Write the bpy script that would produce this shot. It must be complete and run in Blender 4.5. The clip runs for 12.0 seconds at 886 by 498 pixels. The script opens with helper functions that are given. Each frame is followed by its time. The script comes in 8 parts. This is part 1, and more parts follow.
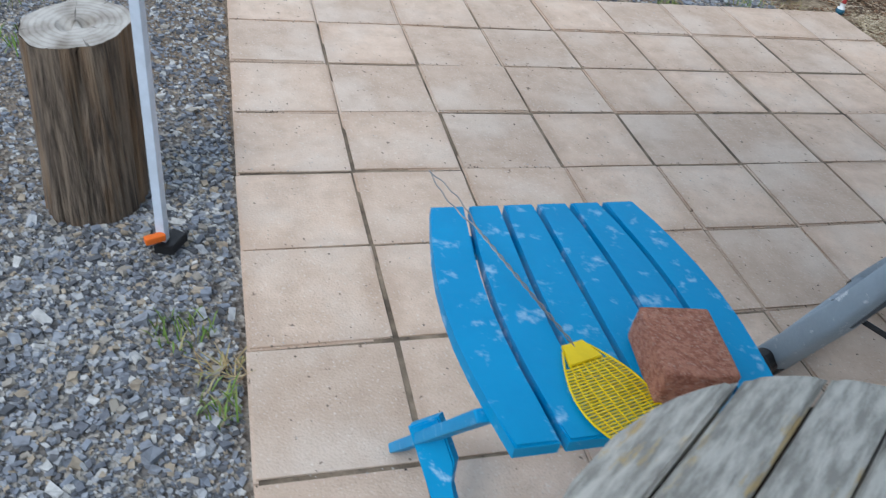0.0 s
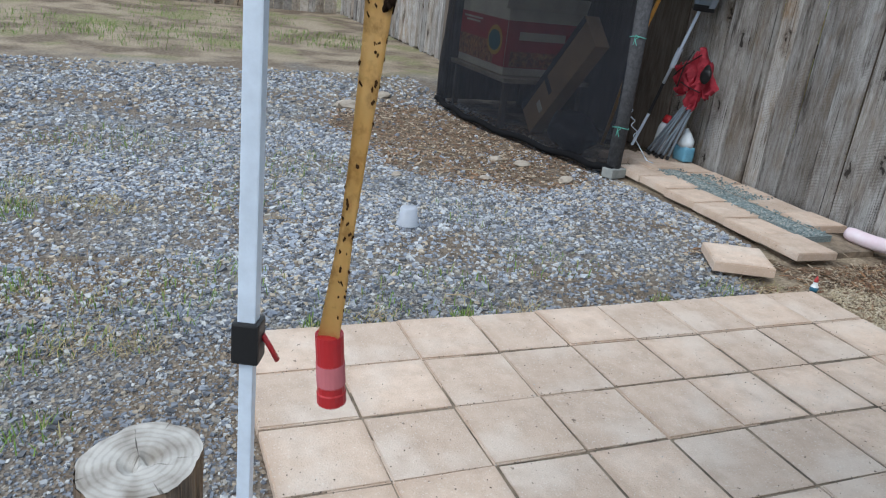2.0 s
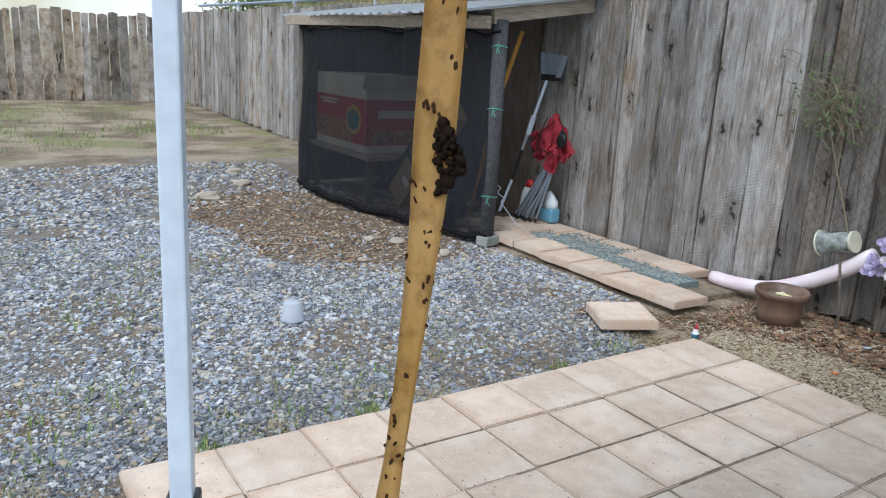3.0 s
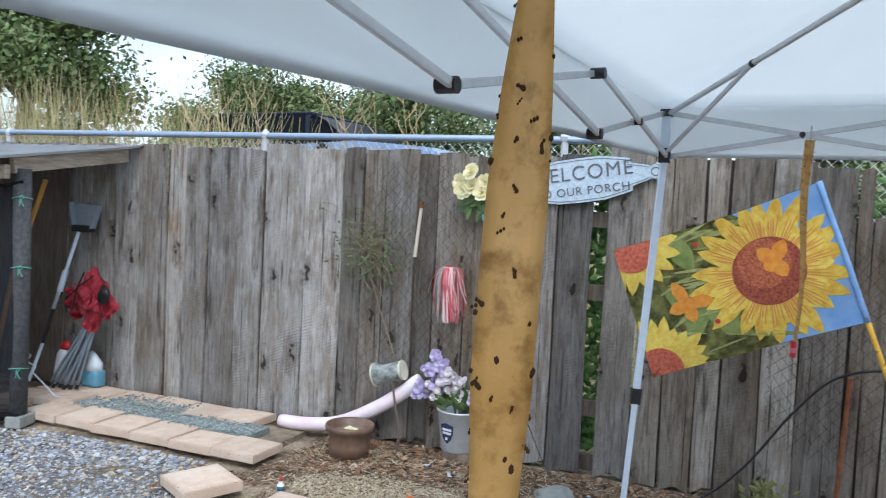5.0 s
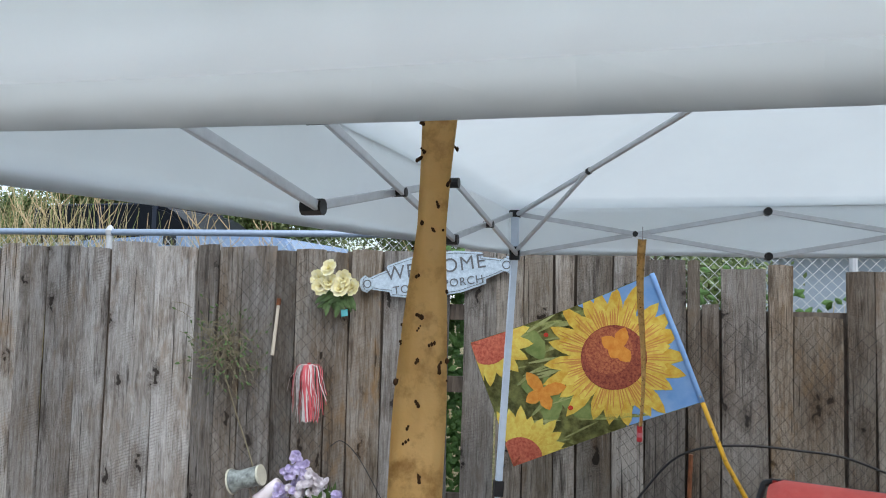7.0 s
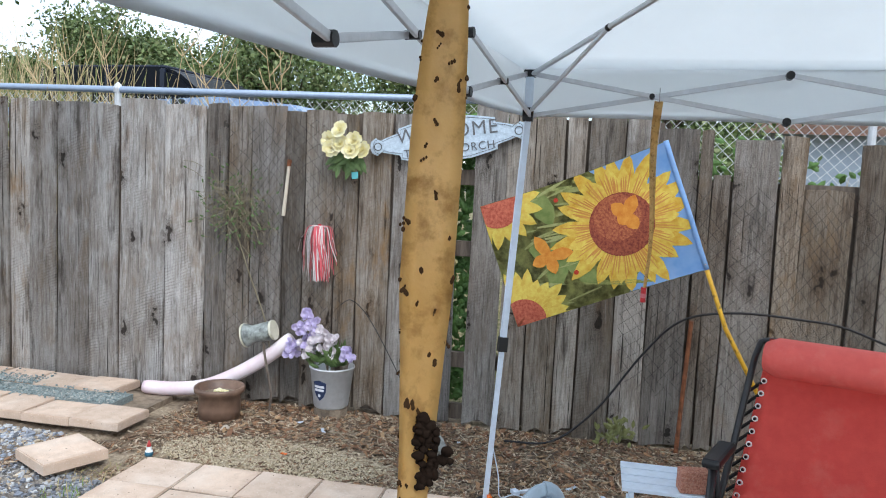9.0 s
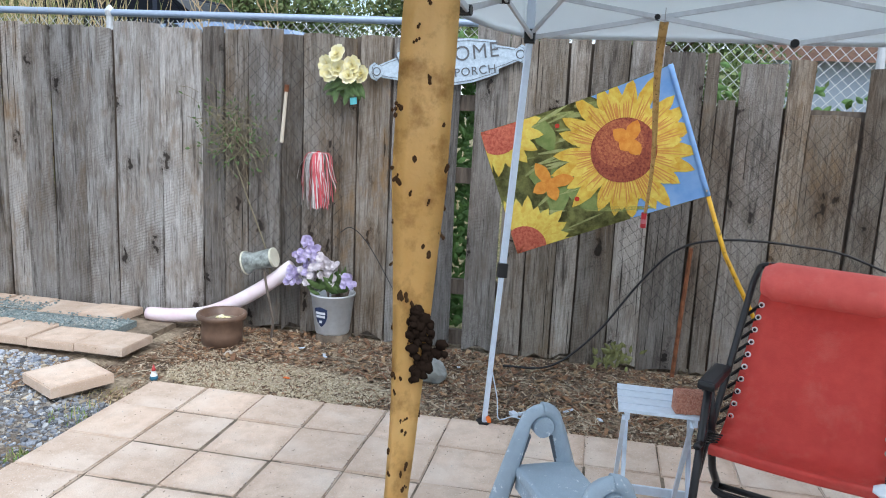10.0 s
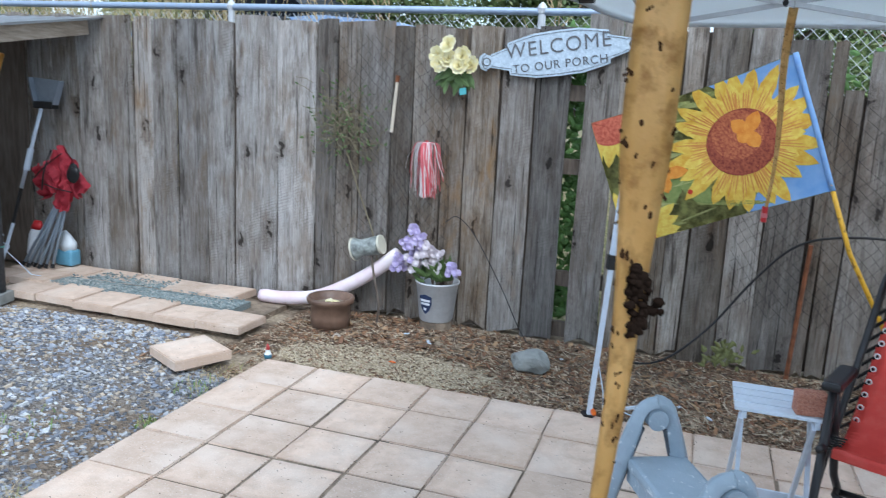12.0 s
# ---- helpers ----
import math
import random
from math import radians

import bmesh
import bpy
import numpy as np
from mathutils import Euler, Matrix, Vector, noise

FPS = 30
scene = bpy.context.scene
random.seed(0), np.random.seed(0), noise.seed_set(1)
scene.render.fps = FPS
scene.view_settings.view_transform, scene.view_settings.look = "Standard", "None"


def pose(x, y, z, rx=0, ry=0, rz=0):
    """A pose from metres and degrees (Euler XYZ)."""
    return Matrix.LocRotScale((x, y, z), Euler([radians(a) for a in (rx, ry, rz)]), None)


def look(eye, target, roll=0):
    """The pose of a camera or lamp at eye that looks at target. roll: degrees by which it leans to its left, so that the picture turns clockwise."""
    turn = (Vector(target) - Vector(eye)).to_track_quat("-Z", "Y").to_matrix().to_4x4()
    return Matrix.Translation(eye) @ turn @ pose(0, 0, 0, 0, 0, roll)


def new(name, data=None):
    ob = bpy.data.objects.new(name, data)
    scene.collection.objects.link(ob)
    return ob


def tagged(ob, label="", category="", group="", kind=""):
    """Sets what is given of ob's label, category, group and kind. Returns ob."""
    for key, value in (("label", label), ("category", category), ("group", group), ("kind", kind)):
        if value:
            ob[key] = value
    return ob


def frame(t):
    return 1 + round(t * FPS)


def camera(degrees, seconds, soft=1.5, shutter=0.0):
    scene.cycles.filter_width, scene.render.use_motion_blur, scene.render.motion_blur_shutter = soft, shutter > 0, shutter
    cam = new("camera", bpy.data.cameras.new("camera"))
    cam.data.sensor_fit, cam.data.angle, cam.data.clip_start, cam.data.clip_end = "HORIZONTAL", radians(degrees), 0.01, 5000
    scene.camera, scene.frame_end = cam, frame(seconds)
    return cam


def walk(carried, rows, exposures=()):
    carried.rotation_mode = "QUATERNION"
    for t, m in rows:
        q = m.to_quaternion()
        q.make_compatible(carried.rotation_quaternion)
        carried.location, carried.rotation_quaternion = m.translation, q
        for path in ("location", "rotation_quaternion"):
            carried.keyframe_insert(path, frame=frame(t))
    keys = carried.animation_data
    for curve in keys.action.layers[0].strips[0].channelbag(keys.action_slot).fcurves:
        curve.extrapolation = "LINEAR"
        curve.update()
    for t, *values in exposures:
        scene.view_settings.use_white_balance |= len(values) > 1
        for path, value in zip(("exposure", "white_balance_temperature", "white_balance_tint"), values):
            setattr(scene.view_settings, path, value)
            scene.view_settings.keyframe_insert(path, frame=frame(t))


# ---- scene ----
cam = camera(60.4, 12.0, soft=1.0, shutter=0.14)
PATH = [
    (0, (-0.012, -2.887, 1.171), (0.516, -1.437, -0.102), 10.4),
    (0.5, (-0.159, -2.759, 1.193), (0.286, -1.182, 0.047), 6.3),
    (1, (-0.255, -2.643, 1.251), (0.226, -0.974, 0.259), 5.8),
    (1.5, (-0.293, -2.574, 1.269), (0.325, -0.866, 0.433), 6.4),
    (2, (-0.308, -2.479, 1.301), (0.441, -0.762, 0.601), 6.6),
    (2.5, (-0.347, -2.404, 1.328), (0.561, -0.717, 0.751), 4.6),
    (4.5, (-0.397, -2.141, 1.387), (1.264, -1.044, 1.191), 2.7),
    (5, (-0.464, -2.107, 1.44), (1.392, -1.367, 1.343), 2.8),
    (5.5, (-0.492, -2.094, 1.467), (1.446, -1.601, 1.452), 2.7),
    (6, (-0.5, -2.092, 1.492), (1.456, -1.683, 1.569), 1.7),
    (6.5, (-0.515, -2.097, 1.506), (1.442, -1.716, 1.662), 1.0),
    (8.5, (-0.522, -2.098, 1.444), (1.437, -1.702, 1.362), 2.7),
    (9, (-0.521, -2.096, 1.424), (1.431, -1.7, 1.241), 2.7),
    (9.5, (-0.51, -2.095, 1.419), (1.431, -1.704, 1.136), 2.6),
    (10, (-0.511, -2.098, 1.403), (1.418, -1.714, 1.04), 2.7),
    (10.5, (-0.512, -2.1, 1.384), (1.402, -1.724, 0.946), 2.8),
    (11, (-0.522, -2.102, 1.377), (1.379, -1.73, 0.88), 2.9),
    (11.5, (-0.51, -2.097, 1.371), (1.388, -1.707, 0.876), 3.2),
    (12, (-0.552, -2.043, 1.387), (1.309, -1.423, 0.994), 2.8),
]
EXPOSURES = [(0, 0.06, 6250, 11), (1, 0.0, 6300, 10), (1.5, 0.08, 6350, 10), (2.5, 0.30, 6400, 10), (4.5, 0.52, 6250, 11), (5.5, 0.55, 6250, 11), (6.5, 0.40, 6450, 11),
             (8.5, 0.56, 6600, 12), (9.5, 0.68, 6400, 12), (11.5, 0.64, 6350, 11), (12, 0.60, 5950, 10)]
walk(cam, [(t, look(eye, target, roll)) for t, eye, target, roll in PATH], EXPOSURES)

# ---- daylight: bright, thinly clouded sky ----
world = bpy.data.worlds.new("sky")
scene.world = world
world.use_nodes = True
wn, wl = world.node_tree.nodes, world.node_tree.links
sky = wn.new("ShaderNodeTexSky")
sky.sky_type, sky.sun_disc, sky.sun_elevation, sky.sun_rotation = "NISHITA", False, radians(38), radians(250)
clouds = wn.new("ShaderNodeTexNoise")
clouds.inputs["Scale"].default_value, clouds.inputs["Detail"].default_value = 2.2, 6
cloud_ramp = wn.new("ShaderNodeValToRGB")
cloud_ramp.color_ramp.elements[0].position, cloud_ramp.color_ramp.elements[1].position = 0.38, 0.60
coord = wn.new("ShaderNodeTexCoord")
cloud_mix = wn.new("ShaderNodeMix")
cloud_mix.data_type = "RGBA"
cloud_mix.inputs[7].default_value = (9.5, 11.0, 12.6, 1)
wl.new(coord.outputs["Generated"], clouds.inputs["Vector"])
wl.new(clouds.outputs["Fac"], cloud_ramp.inputs["Fac"])
wl.new(cloud_ramp.outputs["Color"], cloud_mix.inputs[0])
wl.new(sky.outputs["Color"], cloud_mix.inputs[6])
wl.new(cloud_mix.outputs[2], wn["Background"].inputs["Color"])
wn["Background"].inputs["Strength"].default_value = 0.122
sun = new("sun", bpy.data.lights.new("sun", "SUN"))
sun.data.energy, sun.data.angle, sun.data.color = 1.2, radians(25), (1.0, 0.99, 0.97)
sun.matrix_world = look((-6, -4, 9), (0, 0, 0))


# ---- materials ----
def lin(c):
    return (*c, 1)


def material(name, base, second=None, scale=8.0, detail=4, rough=0.7, metal=0.0, bump=0.0, bump_scale=60.0, stretch=(1, 1, 1),
             vary=0.0, stain=None, stain_scale=1.5, stain_amount=0.4, translucent=0.0, spec=0.4, lo=0.35, hi=0.65, stain_lo=0.45, stain_hi=0.7):
    """A surface of two colours mixed by grain, with stains at a larger scale, relief and a little change from piece to piece."""
    m = bpy.data.materials.new(name)
    m.use_nodes = True
    n, l = m.node_tree.nodes, m.node_tree.links
    b = n["Principled BSDF"]
    b.inputs["Roughness"].default_value, b.inputs["Metallic"].default_value = rough, metal
    b.inputs["Specular IOR Level"].default_value = spec
    tc, mp = n.new("ShaderNodeTexCoord"), n.new("ShaderNodeMapping")
    mp.inputs["Scale"].default_value = stretch
    l.new(tc.outputs["Object"], mp.inputs["Vector"])
    info = n.new("ShaderNodeObjectInfo")
    shift = n.new("ShaderNodeVectorMath")
    shift.operation = "SCALE"
    shift.inputs[0].default_value = (37.0, 21.0, 53.0)
    l.new(info.outputs["Random"], shift.inputs["Scale"])
    l.new(shift.outputs["Vector"], mp.inputs["Location"])

    def mixed(fac, a, c):
        x = n.new("ShaderNodeMix")
        x.data_type = "RGBA"
        for socket, value in ((x.inputs[0], fac), (x.inputs[6], a), (x.inputs[7], c)):
            if hasattr(value, "links"):
                l.new(value, socket)
            elif isinstance(value, tuple):
                socket.default_value = lin(value)
            else:
                socket.default_value = value
        return x.outputs[2]

    def grain(s, a, c, d=detail, vec=None):
        t, r = n.new("ShaderNodeTexNoise"), n.new("ShaderNodeMapRange")
        t.inputs["Scale"].default_value, t.inputs["Detail"].default_value, t.inputs["Roughness"].default_value = s, d, 0.65
        l.new(vec or mp.outputs["Vector"], t.inputs["Vector"])
        r.inputs["From Min"].default_value, r.inputs["From Max"].default_value = a, c
        l.new(t.outputs["Fac"], r.inputs["Value"])
        return r.outputs["Result"]

    colour = mixed(grain(scale, lo, hi), base, second or tuple(v * 0.8 for v in base))
    if stain:
        fac = n.new("ShaderNodeMath")
        fac.operation = "MULTIPLY"
        fac.inputs[1].default_value = stain_amount
        l.new(grain(stain_scale, stain_lo, stain_hi), fac.inputs[0])
        colour = mixed(fac.outputs[0], colour, stain)
    if vary:
        hsv, mr = n.new("ShaderNodeHueSaturation"), n.new("ShaderNodeMapRange")
        mr.inputs["To Min"].default_value, mr.inputs["To Max"].default_value = 1 - vary, 1 + vary
        l.new(info.outputs["Random"], mr.inputs["Value"])
        l.new(mr.outputs["Result"], hsv.inputs["Value"])
        l.new(colour, hsv.inputs["Color"])
        colour = hsv.outputs["Color"]
    l.new(colour, b.inputs["Base Color"])
    if bump:
        bp, t = n.new("ShaderNodeBump"), n.new("ShaderNodeTexNoise")
        t.inputs["Scale"].default_value, t.inputs["Detail"].default_value = bump_scale, 5
        l.new(mp.outputs["Vector"], t.inputs["Vector"])
        l.new(t.outputs["Fac"], bp.inputs["Height"])
        bp.inputs["Strength"].default_value, bp.inputs["Distance"].default_value = bump, 0.01
        l.new(bp.outputs["Normal"], b.inputs["Normal"])
    if translucent:
        tr, mx = n.new("ShaderNodeBsdfTranslucent"), n.new("ShaderNodeMixShader")
        l.new(colour, tr.inputs["Color"])
        mx.inputs["Fac"].default_value = translucent
        l.new(b.outputs["BSDF"], mx.inputs[1])
        l.new(tr.outputs["BSDF"], mx.inputs[2])
        l.new(mx.outputs["Shader"], n["Material Output"].inputs["Surface"])
    return m


def island_material(name, colours, rough=0.85, bump=0.3):
    """Many small loose pieces in one mesh, each of its own colour."""
    m = bpy.data.materials.new(name)
    m.use_nodes = True
    n, l = m.node_tree.nodes, m.node_tree.links
    geo, ramp = n.new("ShaderNodeNewGeometry"), n.new("ShaderNodeValToRGB")
    ramp.color_ramp.interpolation = "CONSTANT"
    while len(ramp.color_ramp.elements) < len(colours):
        ramp.color_ramp.elements.new(0.5)
    for i, c in enumerate(colours):
        ramp.color_ramp.elements[i].position, ramp.color_ramp.elements[i].color = i / len(colours), lin(c)
    l.new(geo.outputs["Random Per Island"], ramp.inputs["Fac"])
    mix, t, tc = n.new("ShaderNodeMix"), n.new("ShaderNodeTexNoise"), n.new("ShaderNodeTexCoord")
    mix.data_type, mix.blend_type = "RGBA", "MULTIPLY"
    mix.inputs[0].default_value = 0.6
    t.inputs["Scale"].default_value, t.inputs["Detail"].default_value = 70, 4
    l.new(tc.outputs["Object"], t.inputs["Vector"])
    l.new(ramp.outputs["Color"], mix.inputs[6])
    gain = n.new("ShaderNodeMapRange")
    gain.inputs["From Min"].default_value, gain.inputs["From Max"].default_value = 0.3, 0.6
    gain.inputs["To Min"].default_value, gain.inputs["To Max"].default_value = 0.5, 1.1
    l.new(t.outputs["Fac"], gain.inputs["Value"])
    l.new(gain.outputs["Result"], mix.inputs[7])
    l.new(mix.outputs[2], n["Principled BSDF"].inputs["Base Color"])
    n["Principled BSDF"].inputs["Roughness"].default_value = rough
    bp = n.new("ShaderNodeBump")
    bp.inputs["Strength"].default_value, bp.inputs["Distance"].default_value = bump, 0.004
    l.new(t.outputs["Fac"], bp.inputs["Height"])
    l.new(bp.outputs["Normal"], n["Principled BSDF"].inputs["Normal"])
    return m


def flat(name, c, rough=0.6, metal=0.0, spec=0.4, amount=0.12):
    return material(name, c, tuple(v * (1 - amount) for v in c), scale=30, rough=rough, metal=metal, spec=spec, bump=0.06, bump_scale=120)


PAVER = material("concrete_paver", (0.64, 0.50, 0.395), (0.55, 0.415, 0.315), scale=14, rough=0.9, bump=0.3, bump_scale=180, vary=0.13,
                 stain=(0.42, 0.34, 0.28), stain_scale=7.0, stain_amount=0.22, detail=9, stain_lo=0.5, stain_hi=0.66)


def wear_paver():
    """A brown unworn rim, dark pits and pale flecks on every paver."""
    n, l = PAVER.node_tree.nodes, PAVER.node_tree.links
    b = n["Principled BSDF"]
    colour = b.inputs["Base Color"].links[0].from_socket
    tc, sep = n.new("ShaderNodeTexCoord"), n.new("ShaderNodeSeparateXYZ")
    info, off = n.new("ShaderNodeObjectInfo"), n.new("ShaderNodeVectorMath")
    off.operation, off.inputs[1].default_value = "ADD", (0, 0, 0)
    l.new(tc.outputs["Object"], sep.inputs["Vector"])
    l.new(tc.outputs["Object"], off.inputs[0])
    l.new(info.outputs["Random"], off.inputs[1])

    def calc(op, x, y):
        m = n.new("ShaderNodeMath")
        m.operation = op
        for s, v in zip(m.inputs, (x, y)):
            if isinstance(v, (int, float)):
                s.default_value = v
            else:
                l.new(v, s)
        return m.outputs[0]

    def noisy(scale, detail):
        t = n.new("ShaderNodeTexNoise")
        t.inputs["Scale"].default_value, t.inputs["Detail"].default_value = scale, detail
        l.new(off.outputs["Vector"], t.inputs["Vector"])
        return t.outputs["Fac"]

    def span(v, lo, hi, top):
        r = n.new("ShaderNodeMapRange")
        for key, val in (("From Min", lo), ("From Max", hi), ("To Max", top)):
            r.inputs[key].default_value = val
        l.new(v, r.inputs["Value"])
        return r.outputs["Result"]

    def over(fac, under, c):
        m = n.new("ShaderNodeMix")
        m.data_type = "RGBA"
        l.new(fac, m.inputs[0])
        l.new(under, m.inputs[6])
        m.inputs[7].default_value = (*c, 1)
        return m.outputs[2]

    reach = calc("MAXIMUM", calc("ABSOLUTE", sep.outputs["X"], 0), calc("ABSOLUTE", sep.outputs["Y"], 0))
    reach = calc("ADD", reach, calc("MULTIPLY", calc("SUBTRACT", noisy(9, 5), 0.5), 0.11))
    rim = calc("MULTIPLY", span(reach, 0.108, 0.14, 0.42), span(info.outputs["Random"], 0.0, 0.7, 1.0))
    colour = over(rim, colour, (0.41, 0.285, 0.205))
    colour = over(span(noisy(4.5, 7), 0.48, 0.66, 0.55), colour, (0.70, 0.60, 0.51))
    colour = over(span(noisy(11, 6), 0.56, 0.72, 0.35), colour, (0.43, 0.315, 0.235))
    colour = over(span(noisy(55, 2), 0.72, 0.75, 0.8), colour, (0.13, 0.095, 0.07))
    colour = over(span(noisy(150, 3), 0.60, 0.70, 0.5), colour, (0.74, 0.69, 0.62))
    colour = over(span(noisy(190, 3), 0.60, 0.72, 0.4), colour, (0.33, 0.25, 0.19))
    l.new(colour, b.inputs["Base Color"])


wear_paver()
JOINT = material("joint_soil", (0.10, 0.078, 0.058), (0.30, 0.235, 0.17), scale=9, rough=1, bump=0.6)


def board_material(name, grey, brown, grain_amount, patch_amount, saw_amount):
    """Old sawn boards: grey skin over brown wood, grain lines, saw marks, knots and dark damp patches."""
    m = bpy.data.materials.new(name)
    m.use_nodes = True
    n, l = m.node_tree.nodes, m.node_tree.links
    b = n["Principled BSDF"]
    b.inputs["Roughness"].default_value, b.inputs["Specular IOR Level"].default_value = 0.92, 0.2
    tc, info = n.new("ShaderNodeTexCoord"), n.new("ShaderNodeObjectInfo")
    offs = n.new("ShaderNodeVectorMath")
    offs.operation, offs.inputs[0].default_value = "SCALE", (13.0, 29.0, 47.0)
    l.new(info.outputs["Random"], offs.inputs["Scale"])

    def mapped(scale, turn=0.0):
        mp = n.new("ShaderNodeMapping")
        mp.inputs["Scale"].default_value, mp.inputs["Rotation"].default_value = scale, (turn, 0, 0)
        l.new(tc.outputs["Object"], mp.inputs["Vector"])
        l.new(offs.outputs["Vector"], mp.inputs["Location"])
        return mp.outputs["Vector"]

    def tex(vec, scale, detail=6, rough=0.6, distort=0.0):
        t = n.new("ShaderNodeTexNoise")
        for key, val in (("Scale", scale), ("Detail", detail), ("Roughness", rough), ("Distortion", distort)):
            t.inputs[key].default_value = val
        l.new(vec, t.inputs["Vector"])
        return t.outputs["Fac"]

    def span(v, lo, hi, a=0.0, c=1.0):
        r = n.new("ShaderNodeMapRange")
        for key, val in (("From Min", lo), ("From Max", hi), ("To Min", a), ("To Max", c)):
            r.inputs[key].default_value = val
        l.new(v, r.inputs["Value"])
        return r.outputs["Result"]

    def mix(fac, a, c, blend="MIX"):
        x = n.new("ShaderNodeMix")
        x.data_type, x.blend_type = "RGBA", blend
        for s, v in ((x.inputs[0], fac), (x.inputs[6], a), (x.inputs[7], c)):
            if isinstance(v, tuple):
                s.default_value = (*v, 1)
            elif isinstance(v, (int, float)):
                s.default_value = v
            else:
                l.new(v, s)
        return x.outputs[2]

    def times(a, c):
        x = n.new("ShaderNodeMath")
        x.operation = "MULTIPLY"
        for s, v in zip(x.inputs, (a, c)):
            if isinstance(v, (int, float)):
                s.default_value = v
            else:
                l.new(v, s)
        return x.outputs[0]

    grain = tex(mapped((1, 16, 1.0)), 3.4, 10, 0.70, 0.8)
    fine = tex(mapped((1, 60, 3.5)), 6.0, 8, 0.75, 0.3)
    broad = tex(mapped((1, 2.2, 0.9)), 2.2, 8, 0.72)
    blotch = tex(mapped((1, 1.6, 0.7)), 5.5, 8, 0.75)
    colour = mix(span(broad, 0.38, 0.62), grey, brown)
    colour = mix(times(span(blotch, 0.50, 0.68), 0.55), colour, tuple(v * 1.45 for v in grey))
    colour = mix(times(span(grain, 0.50, 0.66), grain_amount), colour, (0.075, 0.058, 0.045))
    colour = mix(times(span(grain, 0.46, 0.34), 0.45), colour, tuple(v * 1.5 for v in grey))
    colour = mix(times(span(fine, 0.52, 0.68), 0.55), colour, (0.055, 0.044, 0.036))
    # arcs left by the mill saw
    saw = n.new("ShaderNodeTexWave")
    saw.wave_type, saw.bands_direction = "BANDS", "Z"
    for key, val in (("Scale", 17.0), ("Distortion", 7.0), ("Detail", 2.0), ("Detail Scale", 0.30), ("Detail Roughness", 0.6)):
        saw.inputs[key].default_value = val
    l.new(mapped((1, 1.0, 1), 0.35), saw.inputs["Vector"])
    sawn = times(span(saw.outputs["Fac"], 0.45, 0.95), span(tex(mapped((1, 1.6, 0.8)), 2.4, 4), 0.48, 0.64))
    sawn = times(sawn, span(fine, 0.40, 0.60, 0.1, 1.0))
    colour = mix(times(sawn, saw_amount), colour, (0.10, 0.082, 0.068))
    # checks running with the grain
    crack = tex(mapped((1, 30, 0.42)), 3.0, 4, 0.55, 0.5)
    colour = mix(times(span(crack, 0.655, 0.675), 0.9), colour, (0.014, 0.011, 0.009))
    # knots, each in a swirl of darker grain
    knots = n.new("ShaderNodeTexVoronoi")
    knots.inputs["Scale"].default_value = 3.4
    warp, wob = n.new("ShaderNodeVectorMath"), n.new("ShaderNodeTexNoise")
    wob.inputs["Scale"].default_value, wob.inputs["Detail"].default_value = 18, 4
    l.new(tc.outputs["Object"], wob.inputs["Vector"])
    warp.operation, warp.inputs[1].default_value = "MULTIPLY_ADD", (0.0, 0.16, 0.16)
    l.new(wob.outputs["Color"], warp.inputs[0])
    l.new(mapped((1, 1.5, 0.62)), warp.inputs[2])
    parts, plane = n.new("ShaderNodeSeparateXYZ"), n.new("ShaderNodeCombineXYZ")
    l.new(warp.outputs["Vector"], parts.inputs["Vector"])
    l.new(parts.outputs["Y"], plane.inputs["X"])
    l.new(parts.outputs["Z"], plane.inputs["Y"])
    knots.voronoi_dimensions = "2D"
    l.new(plane.outputs["Vector"], knots.inputs["Vector"])
    here = span(knots.outputs["Color"], 0.56, 0.58)
    near = times(span(knots.outputs["Distance"], 0.34, 0.10), here)
    colour = mix(times(near, 0.40), colour, (0.13, 0.092, 0.062))
    rings = n.new("ShaderNodeMath")
    rings.operation = "SINE"
    l.new(times(knots.outputs["Distance"], 130.0), rings.inputs[0])
    colour = mix(times(times(span(rings.outputs[0], 0.0, 0.9), near), 0.6), colour, (0.06, 0.045, 0.034))
    colour = mix(times(times(span(knots.outputs["Distance"], 0.095, 0.06), here), 0.92), colour, (0.028, 0.021, 0.016))
    # dark damp streaks
    colour = mix(times(span(tex(mapped((1, 4.2, 0.5)), 2.6, 7, 0.7), 0.555, 0.66), patch_amount), colour, (0.062, 0.048, 0.037))
    colour = mix(times(span(tex(mapped((1, 3.0, 1.2)), 1.7, 6, 0.7), 0.55, 0.68), 0.6), colour, (0.26, 0.17, 0.095))
    hsv = n.new("ShaderNodeHueSaturation")
    l.new(span(info.outputs["Random"], 0, 1, 0.66, 1.32), hsv.inputs["Value"])
    sat = n.new("ShaderNodeMath")
    sat.operation = "FRACT"
    l.new(times(info.outputs["Random"], 7.3), sat.inputs[0])
    l.new(span(sat.outputs[0], 0, 1, 0.55, 1.25), hsv.inputs["Saturation"])
    l.new(colour, hsv.inputs["Color"])
    l.new(hsv.outputs["Color"], b.inputs["Base Color"])
    bp, add = n.new("ShaderNodeBump"), n.new("ShaderNodeMath")
    add.operation = "ADD"
    l.new(grain, add.inputs[0])
    l.new(times(fine, 0.7), add.inputs[1])
    bp.inputs["Strength"].default_value, bp.inputs["Distance"].default_value, bp.invert = 1.0, 0.014, True
    l.new(add.outputs[0], bp.inputs["Height"])
    l.new(bp.outputs["Normal"], b.inputs["Normal"])
    return m


